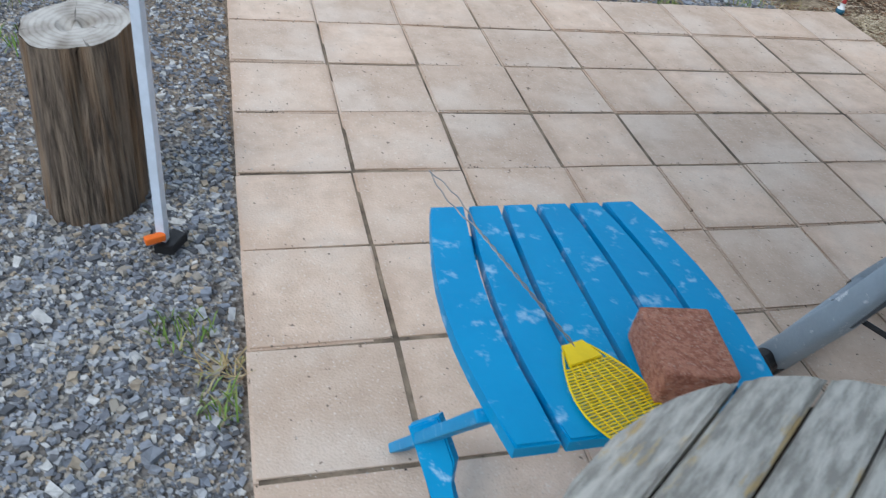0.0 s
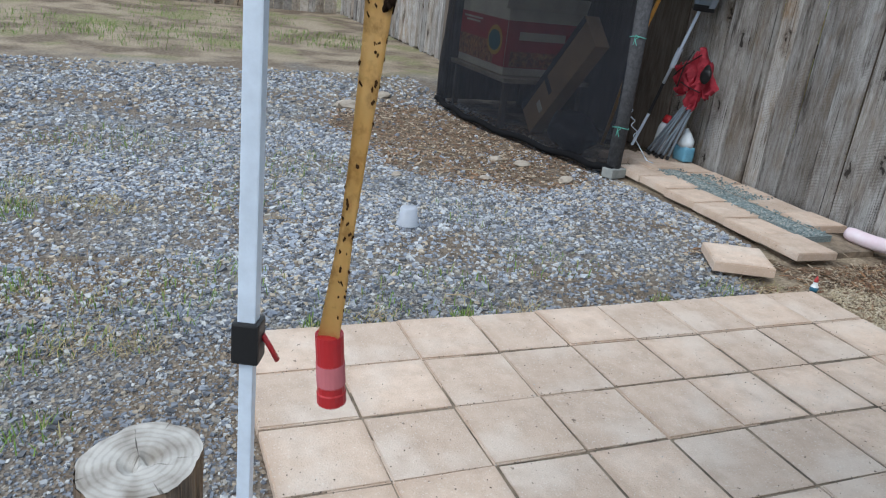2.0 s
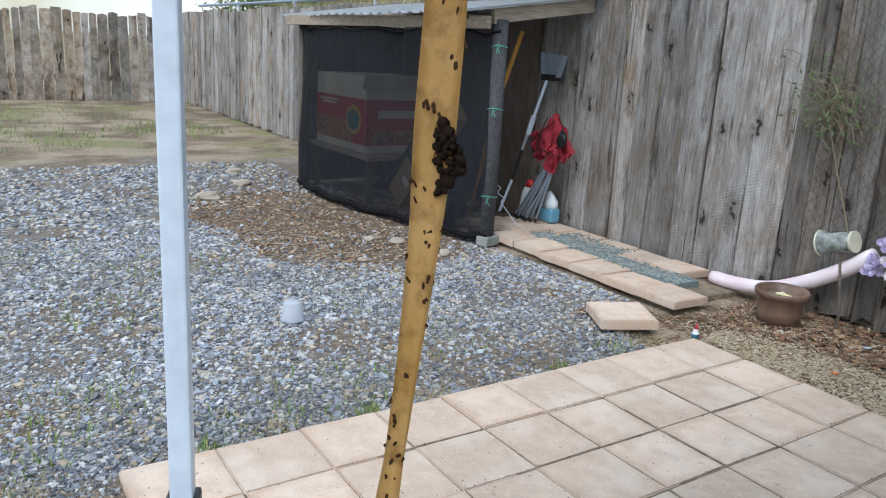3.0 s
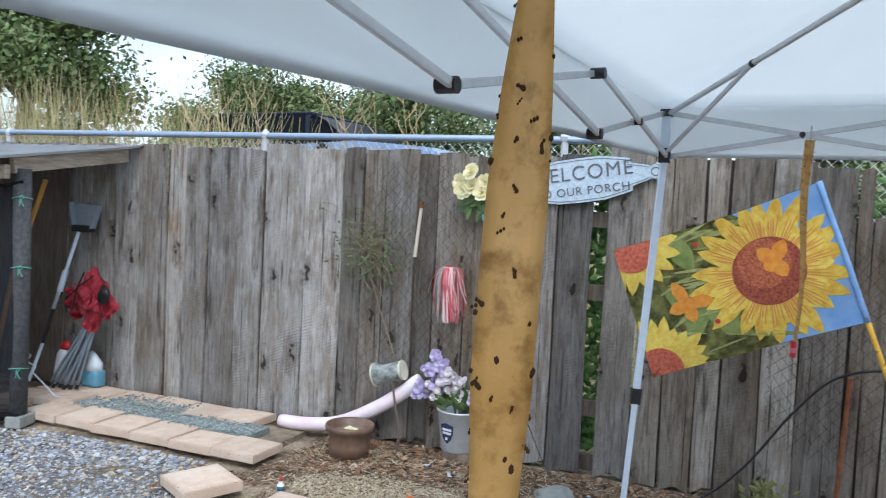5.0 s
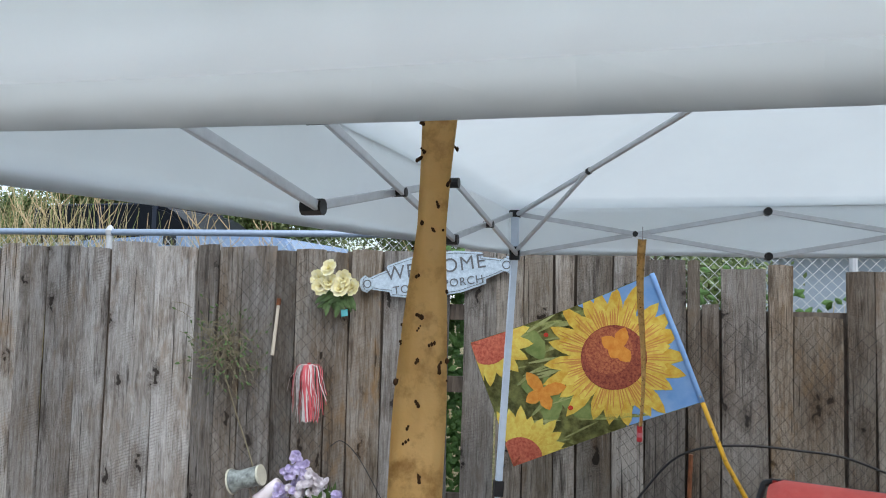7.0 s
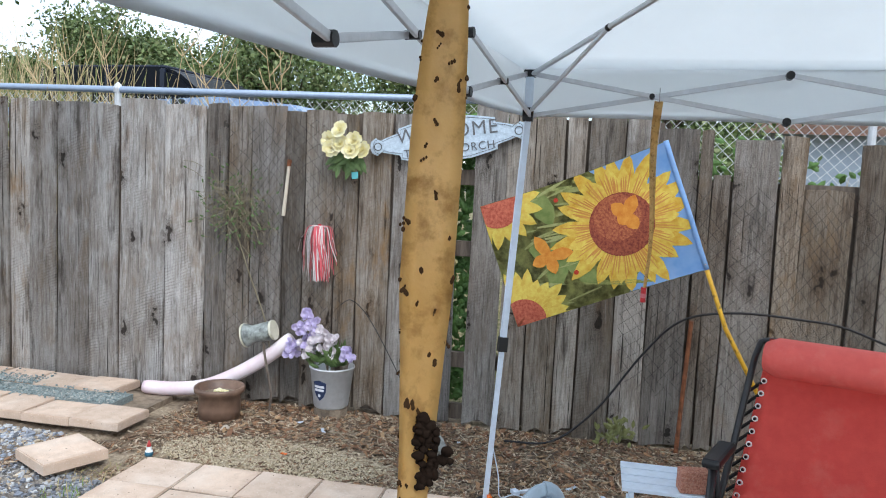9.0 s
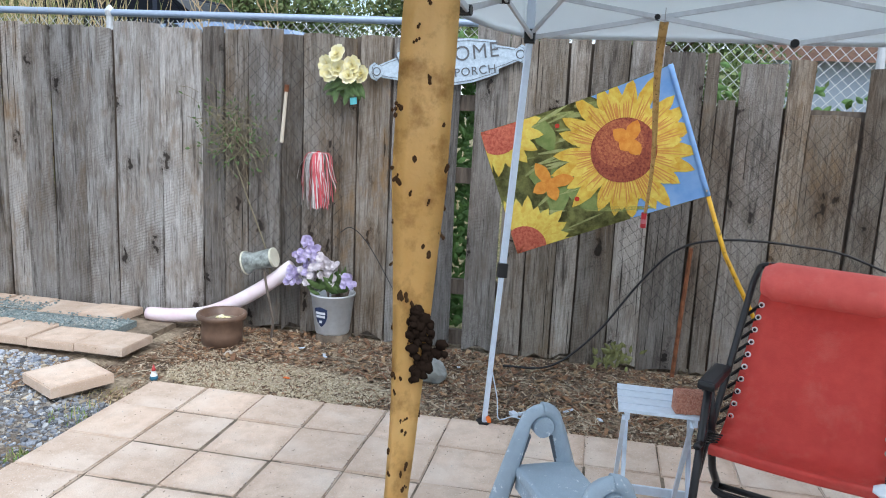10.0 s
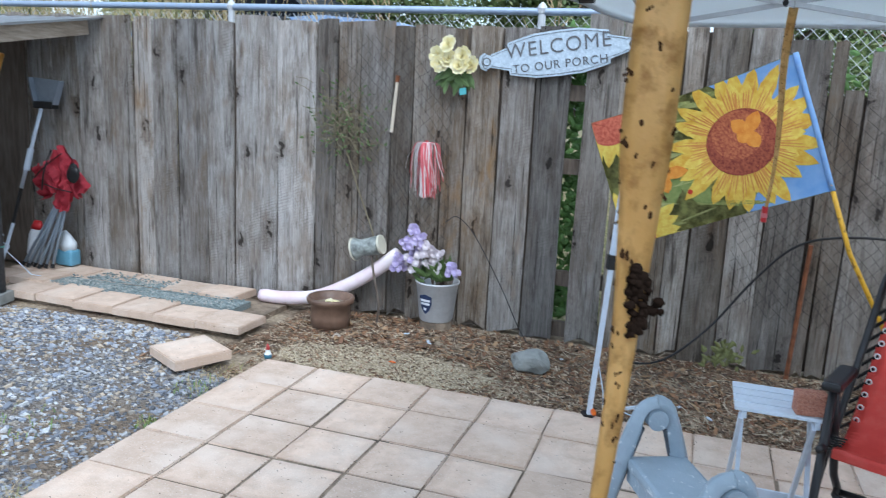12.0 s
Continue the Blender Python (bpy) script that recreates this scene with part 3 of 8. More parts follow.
# ---- board fence ----
def board(name, parent, y0, y1, z0, z1, x, seed, thick=0.02, mat=FENCE, along="y", top=0.02):
    """A rough board with a worn top edge and slightly wavy sides."""
    r = random.Random(seed)
    bm, rows = B(), 9
    lean = r.uniform(-0.008, 0.008)
    front = []
    for i in range(rows):
        t = i / (rows - 1)
        z = z0 + (z1 - z0) * t
        a = y0 + 0.004 * math.sin(7 * t + seed) + lean * t
        b = y1 + 0.004 * math.sin(6 * t + seed * 2.1) + lean * t
        mid = (a + b) / 2 + r.uniform(-0.01, 0.01)
        cup = 0.004 * math.sin(3 * t + seed)
        last = i == rows - 1
        front.append([(x + cup, a, z + (r.uniform(-top, 0) if last else r.uniform(0, 0.05) if i == 0 else 0)), (x - cup - 0.002, mid, z + (r.uniform(-top * 0.6, 0) if last else r.uniform(0, 0.06) if i == 0 else 0)), (x + cup, b, z + (r.uniform(-top, 0) if last else 0))])
    f = [[bm.verts.new(p) for p in row] for row in front]
    g = [[bm.verts.new((p[0] + thick, p[1], p[2])) for p in row] for row in front]
    for i in range(rows - 1):
        for k in (0, 1):
            bm.faces.new((f[i][k], f[i + 1][k], f[i + 1][k + 1], f[i][k + 1]))
            bm.faces.new((g[i][k], g[i][k + 1], g[i + 1][k + 1], g[i + 1][k]))
        bm.faces.new((f[i][0], g[i][0], g[i + 1][0], f[i + 1][0]))
        bm.faces.new((f[i][2], f[i + 1][2], g[i + 1][2], g[i][2]))
    for k in (0, 1):
        bm.faces.new((f[0][k], f[0][k + 1], g[0][k + 1], g[0][k]))
        bm.faces.new((f[-1][k], g[-1][k], g[-1][k + 1], f[-1][k + 1]))
    if along == "x":
        bmesh.ops.transform(bm, matrix=Matrix(((0, 1, 0, 0), (1, 0, 0, 0), (0, 0, 1, 0), (0, 0, 0, 1))), verts=bm.verts)
        bmesh.ops.reverse_faces(bm, faces=bm.faces)
    return part(name, bm, mat, parent)


FENCE_X = 3.84


def fence_top(y):
    return 1.81 + 0.012 * math.sin(y * 2.3) - (0.0 if y > -1.5 else min(-(y + 1.5) * 0.05, 0.08)) + 0.02 * max(min(y - 1.0, 1.0), 0)


def build_fence():
    fence = thing("wall_east", "weathered grey board fence with gaps and knots", "fence", kind="structure")
    edges = [1.57, 1.37, 1.13, 0.92, 0.595, 0.315, 0.163, 0.01, -0.205, -0.34, -0.535, -0.68, -0.88, -1.09, -1.29, -1.37, -1.56, -1.72, -1.895, -2.015, -2.21, -2.39, -2.61, -2.68, -2.79, -3.03, -3.155, -3.41, -3.56]
    r = random.Random(21)
    y = edges[-1]
    while y > -6.5:
        y -= r.uniform(0.14, 0.23)
        edges.append(y)
    y, more = edges[0], []
    while y < 13.6:
        y += r.uniform(0.16, 0.25)
        more.append(y)
    edges = more[::-1] + edges
    short = {-1.29: None, -2.68: 1.52, -3.155: 1.465}
    for k, (b, a) in enumerate(zip(edges, edges[1:])):
        top = fence_top((a + b) / 2) + r.uniform(-0.02, 0.02) + (0.07 if -2.45 < (a + b) / 2 < -1.3 else 0)
        if b in short:
            top = short[b]
            if top is None:
                continue
        gap = 0.003 + 0.003 * r.random() + (0.004 if r.random() < 0.15 else 0)
        # added battens, unseen behind the seams, keep light out of the gaps
        if b not in (-1.37, -1.56):
            part("batten", box(B(), (FENCE_X + 0.045, b, 0.895 if b > -2.5 else 0.72), (0.012, 0.06, 1.79 if b > -2.5 else 1.44)), DARKWOOD, fence)
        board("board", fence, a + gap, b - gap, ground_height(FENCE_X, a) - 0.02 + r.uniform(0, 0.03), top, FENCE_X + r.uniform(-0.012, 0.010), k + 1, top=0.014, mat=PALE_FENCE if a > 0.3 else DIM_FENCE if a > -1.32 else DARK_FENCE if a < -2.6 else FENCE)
    # the lowest rail is added to block light under the ragged board ends
    for z in (0.035, 0.35, 1.02, 1.44):
        part("rail", box(B(), (FENCE_X + 0.075, 3.6, z), (0.04, 20.1, 0.09)), DARKWOOD, fence)
    back = thing("wall_north", "far board fence of uneven grey pickets", "fence", kind="structure")
    x, k = 3.75, 0
    while x > -9:
        w = r.uniform(0.12, 0.2)
        board("board", back, x - w + 0.008, x - 0.006, 0.02, 1.72 + r.uniform(-0.05, 0.05), 13.75 + r.uniform(-0.01, 0.01), 200 + k, along="x", top=0.04)
        x, k = x - w, k + 1
    part("rail", box(B(), (-2.6, 13.81, 0.5), (12.7, 0.05, 0.09)), DARKWOOD, back)


build_fence()


# ---- canopy ----
LEG_A, LEG_B = Vector((-0.155, -1.46, 0)), Vector((2.78, -1.77, 0))
SIDE = LEG_B - LEG_A
ACROSS = Vector((SIDE.y, -SIDE.x, 0))
LEG_C, LEG_D = LEG_A + ACROSS, LEG_B + ACROSS
EAVES, PEAK = [1.85, 1.90, 1.885, 1.835], 2.46


def build_canopy():
    canopy = thing("pop_up_canopy", "white pop-up canopy on slim folding metal legs", "canopy")
    centre = (LEG_A + LEG_D) / 2
    corners = [LEG_A, LEG_B, LEG_D, LEG_C]
    out = [centre + (c - centre) * 1.03 for c in corners]
    feet = [Vector((-0.165, -1.49, 0)), Vector((2.735, -1.68, 0)), LEG_D, LEG_C]
    # roof: four sagging panels and a drop along each side
    bm, n = B(), 14
    top = bm.verts.new((centre.x, centre.y, PEAK))
    for q, (a, b) in enumerate(zip(out, out[1:] + out[:1])):
        rows = []
        for i in range(n + 1):
            t = i / n
            row = []
            for k in range(n + 1):
                s = k / n
                e = a.lerp(b, s)
                p = centre.lerp(e, t)
                eave = EAVES[q] + (EAVES[(q + 1) % 4] - EAVES[q]) * s
                z = PEAK + (eave + 0.015 - PEAK) * t - 0.05 * math.sin(math.pi * s) * math.sin(math.pi * t)
                row.append(bm.verts.new((p.x, p.y, z)))
            rows.append(row)
        for i in range(n):
            for k in range(n):
                bm.faces.new((rows[i][k], rows[i + 1][k], rows[i + 1][k + 1], rows[i][k + 1]))
    bm.verts.remove(top)
    bmesh.ops.remove_doubles(bm, verts=bm.verts, dist=0.0005)
    bmesh.ops.solidify(bm, geom=bm.faces[:], thickness=0.003)
    roof = part("roof", bm, CANVAS, canopy, "white cloth roof", smooth=True)
    ends = [(1.605, 1.715), (1.713, 1.69), (1.69, 1.58), (1.507, 1.582)]
    for q in range(4):
        a, b = out[q], out[(q + 1) % 4]
        bm, rows = B(), []
        d = (b - a).normalized()
        away = Vector((-d.y, d.x, 0))
        for k in range(41):
            s = k / 40
            e = a.lerp(b, s)
            za, zb = ends[q][0] + (ends[q][1] - ends[q][0]) * s, EAVES[q] + (EAVES[(q + 1) % 4] - EAVES[q]) * s + 0.028
            rows.append([])
            for i in range(7):
                t = i / 6
                bulge = 0.010 * math.sin(17 * s + q) * t + 0.006 * math.sin(5 * t + 9 * s)
                rows[-1].append(bm.verts.new((e.x + away.x * bulge, e.y + away.y * bulge, zb + (za - zb) * t)))
            h = rows[-1][-1].co
            rows[-1].append(bm.verts.new((h.x + away.x * 0.004, h.y + away.y * 0.004, h.z + 0.02)))
        for x, y in zip(rows, rows[1:]):
            for i in range(7):
                bm.faces.new((x[i], x[i + 1], y[i + 1], y[i]))
        bmesh.ops.solidify(bm, geom=bm.faces[:], thickness=0.002)
        part("valance", bm, CANVAS, canopy, smooth=True)
    clamps = [0.745, 0.70, 0.72, 0.72]
    for q, (c, f) in enumerate(zip(corners, feet)):
        EAVE = EAVES[q]
        head = Vector((c.x, c.y, EAVE - 0.19))
        foot = Vector((f.x, f.y, 0.012))
        axis = (head - foot).normalized()
        turn = axis.to_track_quat("Z", "Y").to_matrix().to_4x4() @ Matrix.Rotation(math.atan2(SIDE.y, SIDE.x), 4, "Z")
        at = foot + axis * (clamps[q] / axis.z)
        leg = part("leg", box(B(), (foot + at) / 2, (0.021, 0.021, (at - foot).length), turn, 0.002), WHITE_PAINT, canopy, "white enamelled lower leg")
        part("upper_leg", box(B(), (head + at) / 2, (0.027, 0.027, (head - at).length), turn, 0.003), WHITE_PAINT, canopy)
        part("clamp", box(B(), at + axis * 0.005, (0.040, 0.040, 0.065), turn, 0.004), BLACK, canopy, "black plastic clamp")
        lever = tube(B(), [at + SIDE.normalized() * 0.02 + axis * 0.012, at + SIDE.normalized() * 0.030 - axis * 0.006, at + SIDE.normalized() * 0.042 - axis * 0.030], 0.007, 8, flat_y=0.6)
        part("clamp_lever", lever, RED_PLASTIC, canopy, "red release lever", smooth=True)
        part("foot_plate", slab(B(), [(foot.x - 0.02, foot.y - 0.02), (foot.x + 0.02, foot.y - 0.03), (foot.x + 0.05, foot.y + 0.02), (foot.x + 0.02, foot.y + 0.04), (foot.x - 0.02, foot.y + 0.02)], -0.01, 0.012, 0.002), BLACK, canopy)
        peg = box(B(), foot + Vector((-0.015, -0.02, 0.02)), (0.045, 0.018, 0.018), Matrix.Rotation(0.4, 4, "Z"), 0.004)
        part("peg_cap", peg, ORANGE, canopy, "orange plastic peg")
        part("slider", box(B(), (c.x, c.y, EAVE - 0.185), (0.045, 0.045, 0.06), bevel=0.006), BLACK, canopy)
        part("corner_post", box(B(), (c.x, c.y, EAVE - 0.09), (0.034, 0.034, 0.16), bevel=0.003), WHITE_PAINT, canopy)
        part("corner_cap", box(B(), (c.x, c.y, EAVE - 0.012), (0.05, 0.05, 0.03), bevel=0.006), BLACK, canopy)
        # ridge bar and its brace
        r0, r1 = Vector((c.x, c.y, EAVE - 0.02)), Vector((centre.x, centre.y, PEAK - 0.06))
        mid = r0.lerp(r1, 0.24)
        part("ridge_bar", tube(B(), [r0, r1], 0.011, 8), GREY_PAINT, canopy)
        part("brace", tube(B(), [Vector((c.x, c.y, EAVE - 0.18)), mid], 0.009, 8), GREY_PAINT, canopy)
        for s in (0.24, 0.53):
            p = r0.lerp(r1, s)
            part("joint", ball(B(), p, 0.016, (1, 1, 1), 1), BLACK, canopy, smooth=True)
    # scissor bars under each side
    sides = [(LEG_A, LEG_B, (0.0, 0.349, 0.669, 1.0)), (LEG_B, LEG_D, (0.0, 0.345, 0.67, 1.0)), (LEG_D, LEG_C, (0.0, 0.333, 0.667, 1.0)), (LEG_C, LEG_A, (0.0, 0.333, 0.667, 1.0))]
    for q, (a, b, stops) in enumerate(sides):
        d = (b - a).normalized()
        inner = Vector((d.y, -d.x, 0))
        for s, t in zip(stops, stops[1:]):
            p, e = a.lerp(b, s), a.lerp(b, t)
            h0, h1 = EAVES[q] + (EAVES[(q + 1) % 4] - EAVES[q]) * s - 0.012, EAVES[q] + (EAVES[(q + 1) % 4] - EAVES[q]) * t - 0.012
            for k, (z0, z1) in enumerate(((h0 - 0.178, h1), (h0, h1 - 0.178))):
                o = inner * (0.012 if k else -0.012)
                turn = (e + Vector((0, 0, z1)) - p - Vector((0, 0, z0))).to_track_quat("X", "Z").to_matrix().to_4x4()
                mid = (p + e) / 2 + Vector((0, 0, (z0 + z1) / 2)) + o
                length = ((e - p).length ** 2 + (z1 - z0) ** 2) ** 0.5
                part("scissor_bar", box(B(), mid, (length, 0.011, 0.020), turn, 0.003), GREY_PAINT, canopy)
            if t < 1:
                for z in (h1 - 0.178, h1):
                    part("joint", tube(B(), [e - inner * 0.022 + Vector((0, 0, z)), e + inner * 0.022 + Vector((0, 0, z))], 0.0165, 10), BLACK, canopy)
            m = (p + e) / 2 + Vector((0, 0, (h0 + h1) / 2 - 0.089))
            part("joint", tube(B(), [m - inner * 0.02, m + inner * 0.02], 0.012, 8), BLACK, canopy)


build_canopy()


# ---- things on the gravel and the patio ----
def build_stump():
    stump = thing("tree_stump", "upright weathered log section with cracked grey top", "stump")
    bm, seg, rings = B(), 96, 22
    r = random.Random(4)
    prof = [0.104 + 0.008 * math.sin(2 * a + 0.6) + 0.003 * math.sin(5 * a) + 0.0015 * math.sin(11 * a + 1) + r.uniform(-0.001, 0.001) for a in [2 * math.pi * k / seg for k in range(seg)]]
    grid = []
    for i in range(rings + 1):
        t = i / rings
        cx, cy = -0.325 + 0.012 * t, -1.275 + 0.035 * t
        ring = []
        for k in range(seg):
            a = 2 * math.pi * k / seg
            groove = 0.0035 * noise.noise(Vector((k * 0.8, t * 1.6, 3))) + 0.003 * noise.noise(Vector((k * 0.35, t * 2.5, 9)))
            split = noise.noise(Vector((k * 0.55, t * 0.9, 21)))
            groove -= 0.011 * max(0, (split - 0.28) / 0.3) if t < 0.985 else 0
            w = prof[k] * (1.0 + 0.04 * (1 - t)) + groove
            z = -0.03 + 0.435 * t
            if i == rings:
                z += 0.009 * math.sin(a + 0.7)
            ring.append(bm.verts.new((cx + w * math.cos(a), cy + 1.06 * w * math.sin(a), z)))
        grid.append(ring)
    for a, b in zip(grid, grid[1:]):
        for k in range(seg):
            bm.faces.new((a[k], a[(k + 1) % seg], b[(k + 1) % seg], b[k]))
    bm.faces.new(grid[0][::-1])
    part("trunk", bm, STUMP_BARK, stump, smooth=False)
    # cut face with rings and a decayed heart
    m = bpy.data.materials.new("cut_wood")
    m.use_nodes = True
    n, l = m.node_tree.nodes, m.node_tree.links
    tc, wave, ns, ramp, mix = n.new("ShaderNodeTexCoord"), n.new("ShaderNodeTexWave"), n.new("ShaderNodeTexNoise"), n.new("ShaderNodeValToRGB"), n.new("ShaderNodeMix")
    wave.wave_type, wave.rings_direction = "RINGS", "Z"
    wave.inputs["Scale"].default_value, wave.inputs["Distortion"].default_value, wave.inputs["Detail"].default_value, wave.inputs["Detail Scale"].default_value = 24, 2.2, 3, 1.6
    ns.inputs["Scale"].default_value, ns.inputs["Detail"].default_value = 14, 8
    l.new(tc.outputs["Object"], wave.inputs["Vector"])
    l.new(tc.outputs["Object"], ns.inputs["Vector"])
    ramp.color_ramp.elements[0].color, ramp.color_ramp.elements[0].position = (0.26, 0.24, 0.215, 1), 0.0
    ramp.color_ramp.elements[1].color, ramp.color_ramp.elements[1].position = (0.44, 0.42, 0.385, 1), 0.5
    l.new(wave.outputs["Fac"], ramp.inputs["Fac"])
    mix.data_type, mix.inputs[0].default_value = "RGBA", 0.62
    r2 = n.new("ShaderNodeValToRGB")
    r2.color_ramp.elements[0].color, r2.color_ramp.elements[0].position = (0.12, 0.09, 0.06, 1), 0.35
    r2.color_ramp.elements[1].color, r2.color_ramp.elements[1].position = (0.50, 0.475, 0.435, 1), 0.6
    l.new(ns.outputs["Fac"], r2.inputs["Fac"])
    l.new(ramp.outputs["Color"], mix.inputs[6])
    l.new(r2.outputs["Color"], mix.inputs[7])
    # drying checks that run out from the heart
    sep, ang, polar, rays = n.new("ShaderNodeSeparateXYZ"), n.new("ShaderNodeMath"), n.new("ShaderNodeCombineXYZ"), n.new("ShaderNodeTexNoise")
    size, line, checks = n.new("ShaderNodeVectorMath"), n.new("ShaderNodeMapRange"), n.new("ShaderNodeMix")
    ang.operation, size.operation = "ARCTAN2", "LENGTH"
    l.new(tc.outputs["Object"], sep.inputs["Vector"])
    l.new(tc.outputs["Object"], size.inputs[0])
    l.new(sep.outputs["Y"], ang.inputs[0])
    l.new(sep.outputs["X"], ang.inputs[1])
    l.new(ang.outputs[0], polar.inputs["X"])
    l.new(size.outputs["Value"], polar.inputs["Y"])
    rays.inputs["Scale"].default_value, rays.inputs["Detail"].default_value = 5.0, 3
    l.new(polar.outputs["Vector"], rays.inputs["Vector"])
    line.inputs["From Min"].default_value, line.inputs["From Max"].default_value = 0.645, 0.675
    l.new(rays.outputs["Fac"], line.inputs["Value"])
    checks.data_type = "RGBA"
    l.new(line.outputs["Result"], checks.inputs[0])
    l.new(mix.outputs[2], checks.inputs[6])
    checks.inputs[7].default_value = (0.05, 0.042, 0.035, 1)
    l.new(checks.outputs[2], n["Principled BSDF"].inputs["Base Color"])
    n["Principled BSDF"].inputs["Roughness"].default_value = 0.95
    bp = n.new("ShaderNodeBump")
    bp.inputs["Strength"].default_value, bp.inputs["Distance"].default_value = 0.7, 0.006
    l.new(ns.outputs["Fac"], bp.inputs["Height"])
    l.new(bp.outputs["Normal"], n["Principled BSDF"].inputs["Normal"])
    bm, rows = B(), []
    for i in range(9):
        s = 1 - i / 8.0
        rows.append([])
        for k in range(seg):
            a = 2 * math.pi * k / seg
            w = prof[k] * s * 0.995
            edge = 0.009 * math.sin(a + 0.7) * s
            pit = 0.022 * max(0, 1 - abs(s - 0.14) / 0.2) * (0.5 + 0.5 * math.sin(a * 2 + 1))
            rows[-1].append(bm.verts.new((w * math.cos(a), 1.06 * w * math.sin(a), edge - pit + 0.0022 * noise.noise(Vector((math.cos(a) * s * 4, math.sin(a) * s * 4, 1))) * (1 if i else 0))))
    for a, b in zip(rows, rows[1:-1]):
        for k in range(seg):
            bm.faces.new((a[k], a[(k + 1) % seg], b[(k + 1) % seg], b[k]))
    bm.faces.new(rows[-2])
    for v in rows[-1]:
        bm.verts.remove(v)
    part("cut_face", bm, m, stump, "grey cut face with growth rings", smooth=False, m=pose(-0.313, -1.24, 0.405))


build_stump()


def build_blue_table():
    t = thing("folding_side_table", "bright blue plastic slatted folding side table on the patio", "side table")
    far, near = -1.995, -2.435
    n = 6
    for i in range(n):
        o = []
        gap = 0.005

        def edge(s, v):
            bow = 0.030 * (2 * s - 1) * math.sin(math.pi * v)
            taper = 0.012 * (2 * s - 1) * v
            return 0.281 + 0.343 * s + bow + taper + 0.01 * v

        left = [(edge(i / n, v) + (gap if i else 0), far + (near - far) * v) for v in [k / 8 for k in range(9)]]
        right = [(edge((i + 1) / n, v) - (gap if i < n - 1 else 0), far + (near - far) * v) for v in [k / 8 for k in range(9)]]
        part("slat", slab(B(), left + right[::-1], 0.455, 0.476, 0.003), BLUE, t)
    for y in (-2.06, -2.36):
        part("crossbar", box(B(), (0.455, y, 0.444), (0.30, 0.035, 0.022), bevel=0.004), BLUE, t)
    for x, out_ in ((0.272, -1), (0.640, 1)):
        a, b = Vector((x + 0.012 * out_, -2.095, 0.0)), Vector((x, -2.37, 0.452))
        rot = (b - a).to_track_quat("Z", "X").to_matrix().to_4x4()
        part("brace", box(B(), (a + b) / 2, (0.018, 0.036, (b - a).length), rot, 0.003), BLUE, t)
        pts = [(-0.028, 0.0), (0.028, 0.0), (0.033, 0.07), (0.012, 0.115), (0.014, 0.15), (0.034, 0.19), (0.030, 0.27), (-0.030, 0.255), (-0.026, 0.12)]
        foot, head = Vector((x - 0.060 * out_, -2.335, 0.0)), Vector((x + 0.018 * out_, -2.175, 0.235))
        up = (head - foot).normalized()
        side = Vector((0.75 * -out_, -0.62, 0.1))
        side = (side - up * side.dot(up)).normalized()
        n3 = side.cross(up)
        m = Matrix(((side.x, up.x, n3.x, foot.x), (side.y, up.y, n3.y, foot.y), (side.z, up.z, n3.z, foot.z), (0, 0, 0, 1)))
        part("leg", slab(B(), pts, -0.009, 0.009, 0.003, m), BLUE, t)
    part("stretcher", box(B(), (0.455, -2.30, 0.035), (0.27, 0.014, 0.04), bevel=0.003), BLUE, t)
    part("stretcher", box(B(), (0.455, -2.39, 0.43), (0.32, 0.012, 0.035), bevel=0.003), BLUE, t)


build_blue_table()


def brick(label, at, size, seed):
    bm = B()
    box(bm, (0, 0, size[2] / 2), size, bevel=0.004)
    bmesh.ops.subdivide_edges(bm, edges=bm.edges[:], cuts=2, use_grid_fill=True)
    for v in bm.verts:
        v.co += 0.0012 * Vector((noise.noise(v.co * 60 + Vector((seed, 0, 0))), noise.noise(v.co * 60 + Vector((0, seed, 0))), 0.6 * noise.noise(v.co * 50)))
    return tagged(part("brick", bm, BRICK, m=at), label, "brick", group="bricks on side tables")


brick("rough half brick of red clay lying on the blue table", pose(0.522, -2.350, 0.476, 0, 0, -8), (0.095, 0.115, 0.056), 1.0)
brick("smooth red clay brick lying on the white table", pose(1.975, -2.447, 0.461, 0, 0, 9), (0.060, 0.093, 0.070), 5.0)


